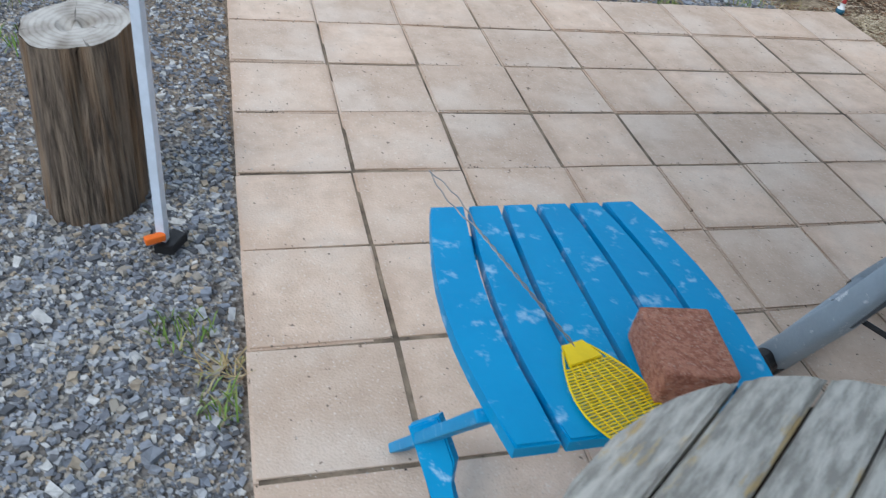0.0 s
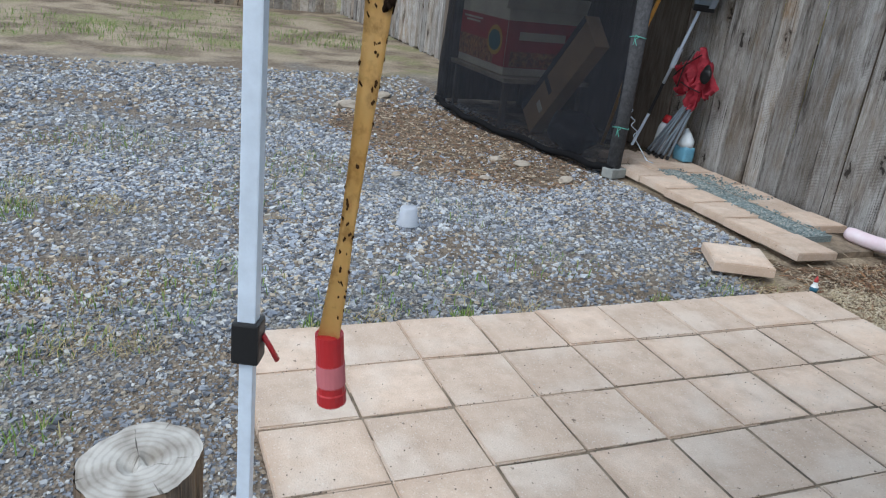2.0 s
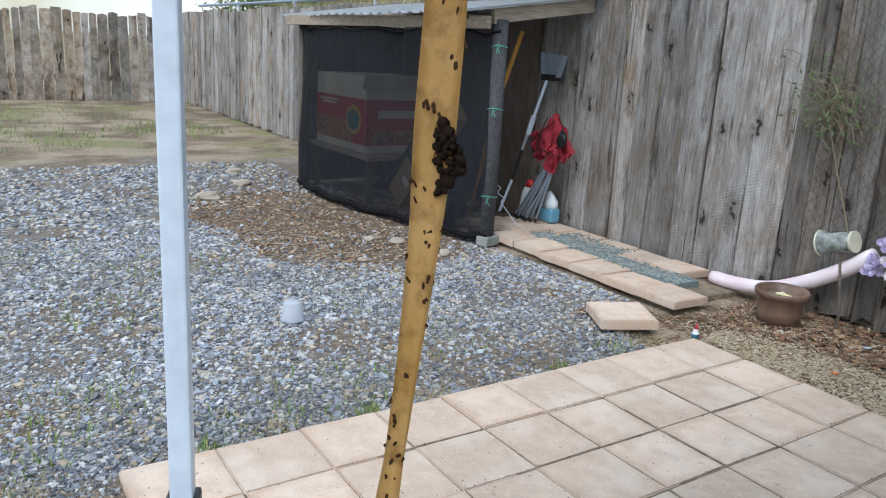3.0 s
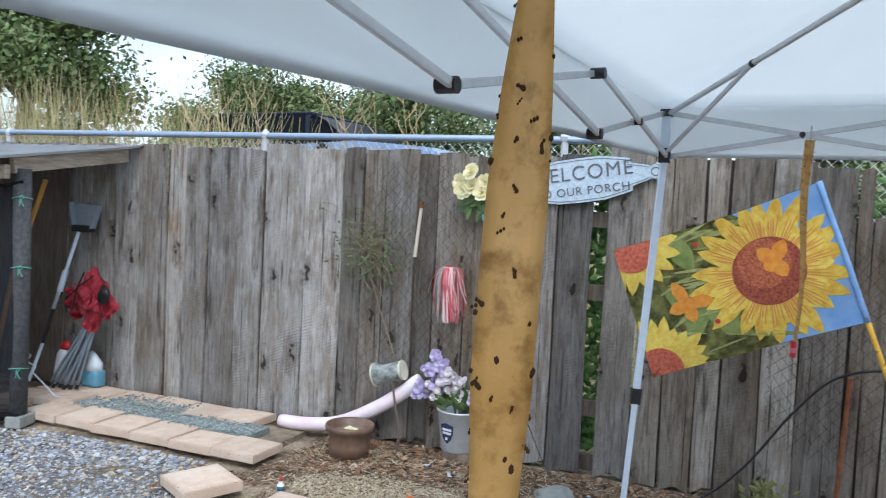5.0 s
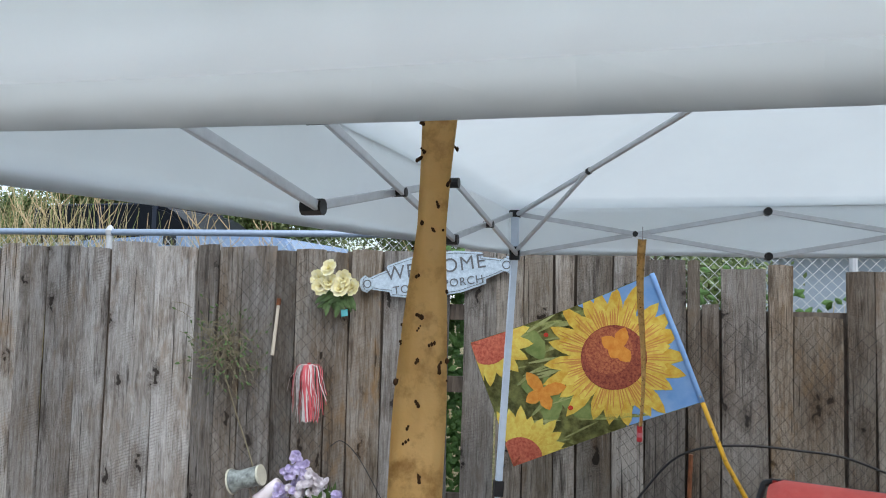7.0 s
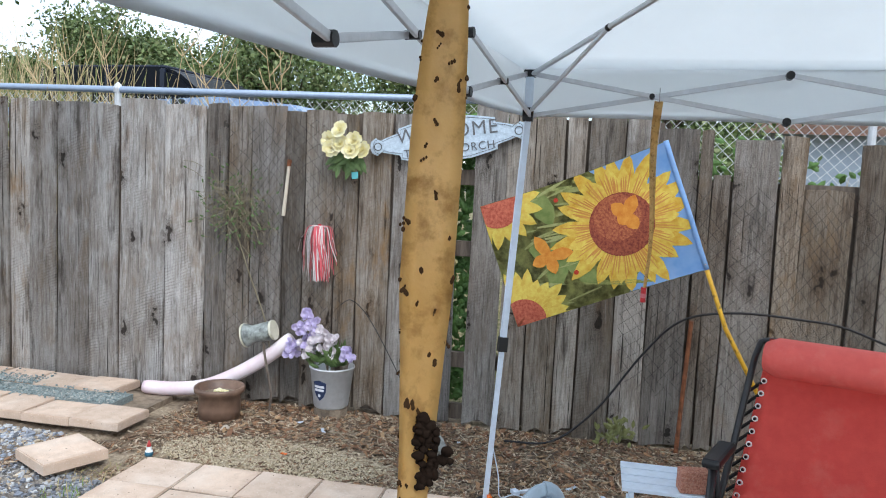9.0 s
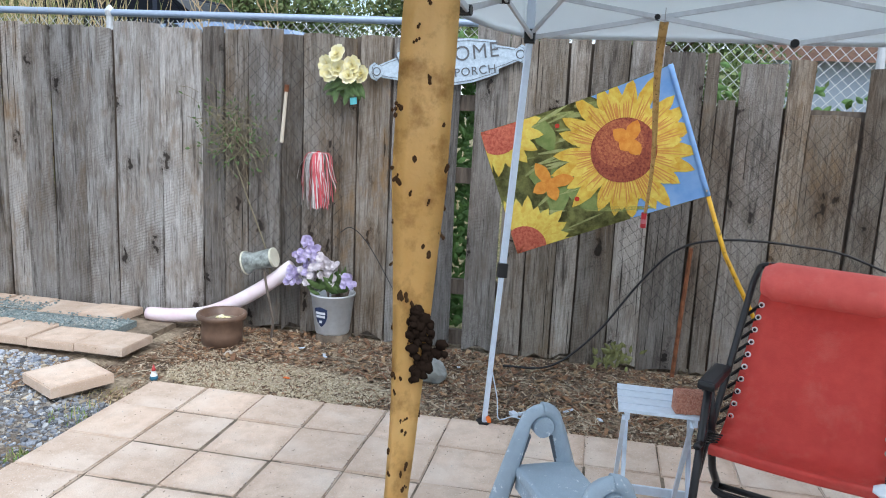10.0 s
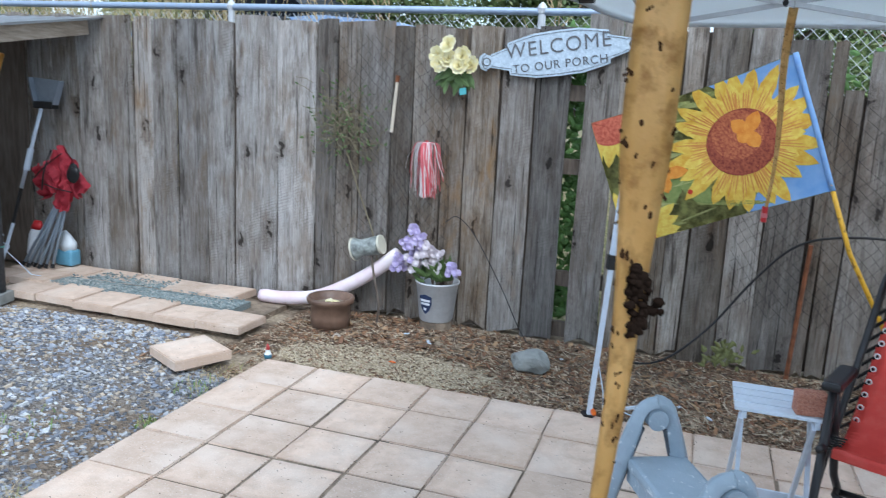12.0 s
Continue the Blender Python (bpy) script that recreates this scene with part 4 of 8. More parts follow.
def build_swatter():
    s = thing("fly_swatter", "yellow plastic fly swatter with a twisted wire handle", "fly swatter", at=pose(0.418, -2.372, 0.479, 0, 0, 194))
    w, length = 0.102, 0.138

    def half(v):
        return w / 2 * (0.40 + 0.60 * math.sin(min(1, v * 1.6) * math.pi / 2)) * (1 - 0.9 * max(0, v - 0.75))

    bm = B()
    rim = [(-half(v), -length / 2 + length * v) for v in [k / 10 for k in range(11)]] + [(half(v), -length / 2 + length * v) for v in [k / 10 for k in range(10, -1, -1)]]
    tube(bm, [(x, y, 0.002) for x, y in rim + rim[:1]], 0.0016, 6)
    part("rim", bm, YELLOW, s)
    bm = B()
    for k in range(1, 7):
        u = -1 + 2 * k / 7
        pts = [(u * half(v), -length / 2 + length * v, 0.002) for v in [j / 6 for j in range(7)]]
        tube(bm, pts, 0.0012, 4)
    for k in range(6, 30):
        v = k / 30
        box(bm, (0, -length / 2 + length * v, 0.002), (2 * half(v), 0.0022, 0.0020))
    part("mesh", bm, YELLOW, s, "yellow lattice")
    part("collar", slab(B(), [(-0.016, -0.078), (0.016, -0.078), (0.026, -0.045), (-0.026, -0.045)], 0.0, 0.005, 0.001), YELLOW, s)
    bm = B()
    for ph in (0, math.pi):
        pts = []
        for k in range(70):
            v = k / 69
            open_up = 0.010 * math.sin(max(0, (v - 0.62) / 0.38) * math.pi) if v > 0.62 else 0.0018
            pts.append((0.03 * v + (open_up if v > 0.62 else 0.0018) * math.cos(ph + (v * 60 if v < 0.62 else 37.2)), -0.07 - 0.37 * v, 0.004 + 0.03 * v + 0.0016 * math.sin(ph + v * 60)))
        tube(bm, pts, 0.0011, 5)
    part("handle", bm, WIRE, s, "twisted steel wire handle")


build_swatter()


def build_round_table():
    t = thing("round_table", "round patio table with weathered grey plank top", "table")
    c, r, z = Vector((0.512, -2.842)), 0.375, 0.60
    turn = Matrix.Rotation(math.radians(-55), 4, "Z")
    x, k = -r, 0
    while x < r - 0.01:
        x1 = min(-0.315 + 0.0687 * k, r)
        a, b = x + 0.0018, x1 - 0.0018
        o = []
        for s in [a + (b - a) * j / 6 for j in range(7)]:
            o.append((s, math.sqrt(max(r * r - s * s, 0.0001))))
        o += [(p, -q) for p, q in o[::-1]]
        part("plank", slab(B(), o, -0.032, 0, 0.004), TABLE_WOOD, t, m=Matrix.Translation((c.x, c.y, z + 0.001 * (k % 3))) @ turn)
        x, k = x1, k + 1
    # added disc below the planks; its dark wood shows in their gaps
    part("underside", lathe(B(), [(r - 0.012, z - 0.045), (r - 0.012, z - 0.034)], 40, (c.x, c.y, 0)), DARKWOOD, t)
    part("batten", box(B(), (c.x, c.y, z - 0.066), (0.62, 0.06, 0.036), turn, 0.004), TABLE_WOOD, t)
    part("pedestal", lathe(B(), [(0.03, 0.05), (0.03, z - 0.07)], 16, (c.x, c.y, 0)), GREY_PAINT, t)
    part("base", lathe(B(), [(0.19, 0.005), (0.19, 0.02), (0.05, 0.05), (0.03, 0.06)], 24, (c.x, c.y, 0)), GREY_PAINT, t)


build_round_table()


# ---- sticky strips hung from the canopy ----
def sticky_strip(label, top, bottom, width, sway, twist, specks, seed, clump=False, curl=(0, 0)):
    s = thing("sticky_strip", label, "sticky strip", group="sticky strips")
    r = random.Random(seed)
    top, bottom = Vector(top), Vector(bottom)
    n = 48

    def along(t, table):
        for (a, va), (b, vb) in zip(table, table[1:]):
            if t <= b:
                return va + (vb - va) * (t - a) / (b - a)
        return table[-1][1]

    def at(t, u):
        p = top.lerp(bottom, t) + Vector((sway * math.sin(2.2 * math.pi * t), sway * 0.8 * math.sin(6.0 * t + 0.3), 0)) + Vector((*curl, 0)) * max(0, (t - 0.6) / 0.4) ** 1.5
        ang = along(t, twist)
        w = along(t, width)
        side = Vector((math.sin(ang), -math.cos(ang), 0))
        front = Vector((-math.cos(ang), -math.sin(ang), 0))
        return p + side * (u * w / 2) + front * (0.16 * w * (u * u - 0.4)), front

    bm = B()
    rows = [[bm.verts.new(at(i / n, u)[0]) for u in (-1, -0.5, 0, 0.5, 1)] for i in range(n + 1)]
    for a, b in zip(rows, rows[1:]):
        for k in range(4):
            bm.faces.new((a[k], b[k], b[k + 1], a[k + 1]))
    bmesh.ops.solidify(bm, geom=bm.faces[:], thickness=0.0006)
    part("ribbon", bm, STRIP, s, "amber sticky ribbon", smooth=True)
    bm = B()
    for _ in range(specks):
        t, f = r.uniform(0.02, 0.97), r.choice([-1, 1])
        u = r.choice([-1.0, 1.0, r.uniform(-0.9, 0.9), r.uniform(-0.9, 0.9), r.uniform(-0.9, 0.9), r.uniform(-0.9, 0.9), r.uniform(-0.9, 0.9), r.uniform(-0.9, 0.9)])
        size, tilt = r.uniform(0.0006, 0.0014), r.uniform(-1.2, 1.2)
        for k in range(r.choice([1, 2, 2, 3])):
            p, front = at(min(t + 0.0022 * k * math.cos(tilt), 1), u + 0.13 * k * math.sin(tilt))
            c = p + front * (0.0006 * f)
            made = bmesh.ops.create_icosphere(bm, subdivisions=1, radius=size * r.uniform(0.6, 1.1))
            for v in made["verts"]:
                v.co = Vector((v.co.x, v.co.y, v.co.z * 1.3)) * (1 + 0.9 * noise.noise(v.co * 900 + c * 50) * 0.6)
                v.co -= front * v.co.dot(front) * (0.8 if abs(u) < 1 else 0.5)
                v.co += c
    tagged(part("specks", bm, SPECK, s, "dark specks stuck on the ribbon"), kind="stuff")
    if clump:
        bm = B()
        for k in range(150):
            if k < 95:
                t = r.uniform(0.526, 0.562)
                p, front = at(t, r.uniform(0.0, 0.5 + 32 * (t - 0.526)))
            else:
                t = r.uniform(0.565, 0.590)
                p, front = at(t, r.uniform(0.35, 1.7 - 42 * (t - 0.565)))
            ball(bm, p + front * r.uniform(-0.003, 0.003), r.uniform(0.0014, 0.0030), (r.uniform(0.5, 0.9), r.uniform(0.7, 1.3), r.uniform(0.7, 1.3)), 2, 0.45, r.uniform(0, 9))
        tagged(part("debris", bm, CLUMP, s, "clump of dark debris", smooth=True), kind="stuff")
    b = bottom
    tubelet = lathe(B(), [(0.0085, 0.0), (0.0105, 0.002), (0.0105, -0.046), (0.0112, -0.047), (0.0112, -0.056), (0.009, -0.058)][::-1], 20, (0, 0, 0))
    cart = part("cartridge", tubelet, RED_PLASTIC, s, "red paper cartridge", smooth=False, m=Matrix.Translation(at(1, 0)[0] + Vector((0, 0, 0.004))) @ pose(0, 0, 0, 0, -5, 0))
    part("label_band", lathe(B(), [(0.0109, -0.040), (0.0109, -0.022)], 20), flat("pale_pink_print", (0.55, 0.16, 0.18)), cart)
    part("pin", tube(B(), [top + Vector((0, 0, -0.004)), top + Vector((0, 0, 0.05))], 0.0015, 6), WIRE, s)


NEAR_WIDTH = [(0, 0.019), (0.08, 0.015), (0.13, 0.014), (0.2, 0.021), (0.28, 0.026), (0.42, 0.026), (0.47, 0.023), (0.55, 0.021), (0.62, 0.017), (0.75, 0.0125), (0.85, 0.011), (0.93, 0.015), (1.0, 0.017)]
sticky_strip("amber sticky strip full of dark specks hanging from the canopy edge", (-0.158, -2.026, 1.61), (-0.166, -2.002, 1.034), NEAR_WIDTH, 0.003,
             [(0, 0.15), (0.40, 0.2), (0.47, 0.55), (0.55, 0.85), (0.75, 0.8), (1.0, 0.9)], 150, 3, clump=True, curl=(-0.015, 0.007))
sticky_strip("narrow amber sticky strip with red cartridge hanging before the flag", (2.55, -2.294, 1.76), (2.552, -2.287, 1.03), [(0, 0.034), (0.5, 0.026), (0.8, 0.020), (1.0, 0.022)], 0.010,
             [(0, 0.2), (0.5, 0.5), (1.0, 0.9)], 70, 8)


# ---- step stool ----
def build_stool():
    s = thing("step_stool", "grey speckled plastic folding step stool on the patio", "step stool")
    far, near = Vector((1.595, -1.992, 0)), Vector((1.195, -2.185, 0))
    axis = (near - far).normalized()
    across = Vector((-axis.y, axis.x, 0))
    if across.x < 0:
        across = -across
    ang = math.atan2(axis.y, axis.x)
    turn = Matrix.Rotation(ang, 4, "Z")
    for top in (far, near):
        for sgn in (-1, 1):
            pts = [top + across * (sgn * 0.205) + Vector((0, 0, 0.03)), top + across * (sgn * 0.136) + Vector((0, 0, 0.22)), top + across * (sgn * 0.083) + Vector((0, 0, 0.40)), top + across * (sgn * 0.058) + Vector((0, 0, 0.485))]
            arc = [top + across * (sgn * 0.050 * math.cos(a)) + Vector((0, 0, 0.505 + 0.052 * math.sin(a))) for a in (0.2, 0.55, 0.9, 1.25, 1.5)]
            line = pts + arc + [top + Vector((0, 0, 0.557))]
            bm = tube(B(), line, 0.03, 16, radii=[0.030, 0.028, 0.025, 0.022] + [0.019] * 6, flat_y=1.15, square=0.45)
            leg = part("leg", bm, GREY_PLASTIC, s, smooth=True)
            # dark bar on the inner side: a hollow's shade put into colour
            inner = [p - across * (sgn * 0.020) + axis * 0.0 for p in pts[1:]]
            part("channel", tube(B(), inner, 0.012, 8, flat_y=1.5), INNER_SHADE, leg, "dark bar painted as shade on the inner side")
            d = (pts[1] - pts[0]).normalized()
            part("foot", tube(B(), [pts[0] + d * 0.012, pts[0] - d * 0.022], 0.034, 14), BLACK, s, "black rubber foot")
        part("hinge", tube(B(), [top - axis * 0.031 + Vector((0, 0, 0.515)), top + axis * 0.031 + Vector((0, 0, 0.515))], 0.030, 20), GREY_PLASTIC, s)
    mid = (far + near) / 2
    length = (near - far).length - 0.02
    step = part("top_step", box(B(), mid + across * 0.012 + Vector((0, 0, 0.385)), (length, 0.180, 0.034), turn, 0.012), GREY_PLASTIC, s)
    for sg in (-1, 1):
        part("apron", box(B(), mid + across * (0.012 + sg * 0.076) + Vector((0, 0, 0.350)), (length, 0.014, 0.05), turn, 0.005), GREY_PLASTIC, step)
    low = [p - across * 0.205 + Vector((0, 0, 0.045)) for p in (far, near)]
    bar = part("floor_bar", tube(B(), [low[0] - axis * 0.02, low[1] + axis * 0.03], 0.026, 16), GREY_PLASTIC, s, smooth=True)
    part("end_cap", tube(B(), [low[1] + axis * 0.03, low[1] + axis * 0.058], 0.028, 16), BLACK, bar, "black rubber end cap")
    part("rivet", ball(B(), low[0].lerp(low[1], 0.42) + Vector((0, 0, 0.026)), 0.011, (1, 1, 0.7), 2), BLACK, bar, smooth=True)
    part("back_bar", box(B(), mid + across * 0.150 + Vector((0, 0, 0.20)), (length, 0.03, 0.06), turn, 0.008), GREY_PLASTIC, s)
    for sg in (-1, 1):
        part("strut", tube(B(), [mid + axis * (sg * 0.16) - across * 0.11 + Vector((0, 0, 0.20)), mid + axis * (sg * 0.16) + across * 0.13 + Vector((0, 0, 0.21))], 0.006, 8), BLACK_TUBE, s)


build_stool()


# ---- white side table ----
def build_white_table():
    t = thing("white_side_table", "small white slatted metal folding table on the patio", "side table")
    x0, x1, y0, y1, z = 1.93, 2.185, -2.50, -2.225, 0.46
    for k in range(4):
        xa = x0 + (x1 - x0) * k / 4 + 0.004
        part("slat", box(B(), (xa + 0.028, (y0 + y1) / 2, z - 0.006), (0.056, y1 - y0, 0.012), bevel=0.002), WHITE_PAINT, t)
    for y in (y0 + 0.03, y1 - 0.03):
        part("rail", box(B(), ((x0 + x1) / 2, y, z - 0.024), (x1 - x0, 0.016, 0.022), bevel=0.002), WHITE_PAINT, t)
        for a, b, o in ((x0 + 0.01, x1 + 0.03, 0.009), (x1 - 0.01, x0 - 0.03, -0.009)):
            p, q = Vector((a, y + o, z - 0.03)), Vector((b, y + o, 0.012))
            rot = (q - p).to_track_quat("Z", "Y").to_matrix().to_4x4()
            part("leg", box(B(), (p + q) / 2, (0.014, 0.024, (q - p).length), rot, 0.002), WHITE_PAINT, t)
    for x in (x0 - 0.02, x1 + 0.02):
        part("foot_bar", box(B(), (x, (y0 + y1) / 2, 0.05), (0.012, y1 - y0 + 0.03, 0.034), bevel=0.003), WHITE_PAINT, t)


build_white_table()


# ---- red reclining chair ----
def build_recliner():
    c = thing("reclining_chair", "red textile lounge chair laced to a black tube frame", "lounge chair")
    w = Vector((-0.364, -0.932, 0)).normalized()
    f = Vector((-0.932, 0.364, 0)).normalized()
    o = Vector((1.854, -2.505, 0))
    width = 0.49

    def P(u, s, z):
        return o + w * (u * width) - f * s + Vector((0, 0, z))

    line = [(p.x, p.y) for p in curve_pts([(s, z, 0) for s, z in ((-0.006, 0.378), (0.0, 0.408), (0.07, 0.390), (0.15, 0.388), (0.20, 0.43), (0.25, 0.59), (0.30, 0.77), (0.342, 0.945))], 5)]
    bm, rows = B(), []
    for s, z in line:
        inset = 0.20 * max(0, z - 0.4)
        rows.append([bm.verts.new(P(inset + (1 - 2 * inset) * u, s + 0.02 * math.sin(math.pi * u) * (0.3 + z), z - 0.012 * math.sin(math.pi * u) * (z < 0.45))) for u in [k / 10 for k in range(11)]])
    for a, b in zip(rows, rows[1:]):
        for k in range(10):
            bm.faces.new((a[k], a[k + 1], b[k + 1], b[k]))
    bmesh.ops.solidify(bm, geom=bm.faces[:], thickness=0.004)
    cloth = part("sling", bm, RED_CLOTH, c, "red textile sling", smooth=True)
    bm = B()
    pts = [P(u, 0.250, 0.905) for u in [0.12 + 0.76 * k / 10 for k in range(11)]]
    tube(bm, pts, 0.08, 16, radii=[0.060] + [0.084] * 9 + [0.060], flat_y=0.75)
    part("headrest", bm, RED_CLOTH, c, "padded red headrest pillow", smooth=True)
    for u in (-0.065, 1.065):
        back = curve_pts([P(u, 0.13, 0.365), P(u, 0.20, 0.44), P(u + (0.035 if u < 0 else -0.035), 0.25, 0.60), P(u + (0.075 if u < 0 else -0.075), 0.31, 0.80), P(u + (0.10 if u < 0 else -0.10), 0.355, 0.90), P(u + (0.16 if u < 0 else -0.16), 0.385, 0.93), P(0.5, 0.39, 0.93)], 5)
        part("back_tube", tube(B(), back, 0.0115, 10), BLACK_TUBE, c, smooth=True)
        part("seat_tube", tube(B(), curve_pts([P(u, -0.02, 0.398), P(u, 0.06, 0.388), P(u, 0.14, 0.372)], 4), 0.0115, 10), BLACK_TUBE, c, smooth=True)
        # crossed legs
        part("front_leg", tube(B(), [P(u * 1.04, -0.03, 0.012), P(u * 1.04, 0.0, 0.16), P(u * 1.04, 0.06, 0.575)], 0.0135, 10), BLACK_TUBE, c, smooth=True)
        part("rear_leg", tube(B(), [P(u * 1.0, 0.48, 0.012), P(u, 0.25, 0.22), P(u, 0.07, 0.575)], 0.0135, 10), BLACK_TUBE, c, smooth=True)
        part("link", tube(B(), [P(u, 0.01, 0.24), P(u, 0.12, 0.372)], 0.009, 8), BLACK_TUBE, c)
        arm = box(B(), (0, 0, 0), (0.23, 0.058, 0.030), bevel=0.012)
        for v in arm.verts:
            v.co.z -= 0.10 * max(0, v.co.x - 0.09) ** 1.2
        rot = Matrix.Rotation(math.atan2(f.y, f.x), 4, "Z")
        part("armrest", arm, BLACK, c, "moulded black armrest", m=Matrix.Translation(P(u, 0.125, 0.588)) @ rot)
    for s, z in ((-0.025, 0.06), (0.005, 0.195), (0.30, 0.14), (0.47, 0.03)):
        part("crossbar", tube(B(), [P(-0.07, s, z), P(1.07, s, z)], 0.0115, 10), BLACK_TUBE, c, smooth=True)
    part("crossbar", tube(B(), curve_pts([P(-0.05, 0.30, 0.145), P(0.02, 0.22, 0.15), P(0.5, 0.19, 0.15), P(0.98, 0.22, 0.15), P(1.05, 0.30, 0.145)], 5), 0.0115, 10), BLACK_TUBE, c, smooth=True)
    ring = flat("eyelet_metal", (0.75, 0.75, 0.73), rough=0.3, metal=0.3)
    for u, edge in ((0.025, -0.065), (0.975, 1.065)):
        for k in range(10):
            t = 0.44 + 0.041 * k
            s = 0.208 + (t - 0.42) * 0.27
            inset = 0.20 * (t - 0.4)
            uu = u + (inset if u < 0.5 else -inset)
            p = P(uu, s - 0.006, t)
            bm = tube(B(), [p + 0.0078 * (math.cos(a) * w + math.sin(a) * Vector((0, 0, 1))) - f * -0.002 for a in [2 * math.pi * j / 10 for j in range(11)]], 0.0025, 6)
            part("eyelet", bm, ring, c, "pale metal eyelet")
            part("lace", tube(B(), [p, P(edge + (inset if u < 0.5 else -inset), s + 0.010, t - 0.045)], 0.006, 6), BLACK, c)
        for k in range(6):
            s = 0.02 + 0.022 * k
            part("lace", tube(B(), [P(u, s, 0.395), P(edge, s + 0.01, 0.388)], 0.003, 6), BLACK, c)


build_recliner()


def build_white_chair():
    c = thing("plastic_armchair", "white plastic patio armchair with round red cushion", "armchair")
    resin = flat("white_resin", (0.72, 0.77, 0.82), rough=0.4)
    # arms point towards the stool
    for tip, end in (((1.262, -2.765, 0.60), (1.06, -3.30, 0.60)), ((0.99, -2.70, 0.60), (0.72, -3.22, 0.60))):
        a, b = Vector(tip), Vector(end)
        d = (b - a)
        pts = [a + d * t for t in (0.0, 0.03, 0.1, 0.3, 0.6, 1.0)]
        part("arm", tube(B(), pts, 0.035, 14, radii=[0.014, 0.030, 0.037, 0.036, 0.034, 0.034], flat_y=0.42), resin, c, smooth=True)
        for q in (a + d * 0.14, a + d * 0.92):
            part("leg", tube(B(), [q + Vector((0, 0, -0.005)), q + Vector((0, 0, -0.30)), Vector((q.x, q.y, 0.0)) + d.normalized() * (0.03 if q != a else 0)], 0.022, 10, flat_y=0.8), resin, c, smooth=True)
    part("seat", slab(B(), [(1.19, -2.85), (1.02, -3.28), (0.74, -3.17), (0.92, -2.74)], 0.36, 0.39, 0.008), resin, c)
    back = [(1.04, -3.28), (0.76, -3.17), (0.74, -3.22), (1.02, -3.33)]
    part("backrest", slab(B(), back, 0.36, 0.85, 0.008), resin, c)
    part("cushion", lathe(B(), [(0.10, 0.0), (0.165, 0.012), (0.175, 0.035), (0.16, 0.058), (0.08, 0.07)], 28, (0.99, -2.99, 0.39)), material("maroon_cloth", (0.30, 0.055, 0.055), (0.25, 0.045, 0.045), scale=20, rough=0.9, bump=0.2, bump_scale=200), c, "round dark red cushion", smooth=True)


build_white_chair()


# ---- things on and along the boards ----
def text_mesh(body, size, depth, mat, parent, m, name="lettering", label="", shear=0.0):
    cu = bpy.data.curves.new(name, "FONT")
    cu.body, cu.size, cu.extrude, cu.align_x, cu.align_y = body, size, depth, "CENTER", "CENTER"
    cu.space_character, cu.offset = 1.12, -0.0004 * size / 0.1
    ob = bpy.data.objects.new("text_source", cu)
    scene.collection.objects.link(ob)
    me = bpy.data.meshes.new_from_object(ob.evaluated_get(bpy.context.evaluated_depsgraph_get()))
    bpy.data.objects.remove(ob)
    bpy.data.curves.remove(cu)
    me.name = name
    me.materials.clear()
    me.materials.append(mat)
    ob = new(name, me)
    ob.parent = parent
    ob.matrix_basis = m
    return tagged(ob, label)


def facing_yard(x, y, z, tilt=0.0):
    """A plate's own x runs along the boards (towards -y), its y upwards, its z out into the yard (-x)."""
    return Matrix.Translation((x, y, z)) @ Matrix(((0, 0, -1, 0), (-1, 0, 0, 0), (0, 1, 0, 0), (0, 0, 0, 1))) @ Matrix.Rotation(radians(tilt), 4, "Z")


ON_BOARDS, IN_BED = pose(0.038, 0.010, 0.022), pose(0.045, 0.018, 0.0)


def build_sign():
    s = thing("welcome_sign", "pale blue hanging sign with dark lettering on the boards", "sign", at=facing_yard(3.82, -1.212, 1.655, 8.5))
    half = [(0.0, 0.125), (0.13, 0.122), (0.24, 0.10), (0.285, 0.09), (0.285, 0.062), (0.36, 0.045), (0.40, 0.03), (0.425, 0.052), (0.455, 0.035), (0.465, 0.0)]
    o = half + [(x, -y) for x, y in half[::-1][1:]]
    o = o + [(-x, y) for x, y in o[::-1][1:-1]]
    part("plate", slab(B(), o, 0.0, 0.014, 0.003), SIGN, s)
    bm = B()
    tube(bm, [(x * 0.955, y * 0.90, 0.016) for x, y in o + o[:1]], 0.0015, 5)
    part("rim_line", bm, SIGN_DARK, s)
    for sx in (-1, 1):
        part("scroll", tube(B(), [(sx * (0.415 + 0.022 * math.cos(a)), 0.022 * math.sin(a), 0.016) for a in [2 * math.pi * k / 14 for k in range(15)]], 0.003, 5), SIGN_DARK, s)
    text_mesh("WELCOME", 0.115, 0.002, SIGN_DARK, s, Matrix.Translation((0, 0.038, 0.016)), label="dark raised letters")
    text_mesh("TO OUR PORCH", 0.066, 0.002, SIGN_DARK, s, Matrix.Translation((0.005, -0.062, 0.016)), label="dark raised letters")


build_sign()


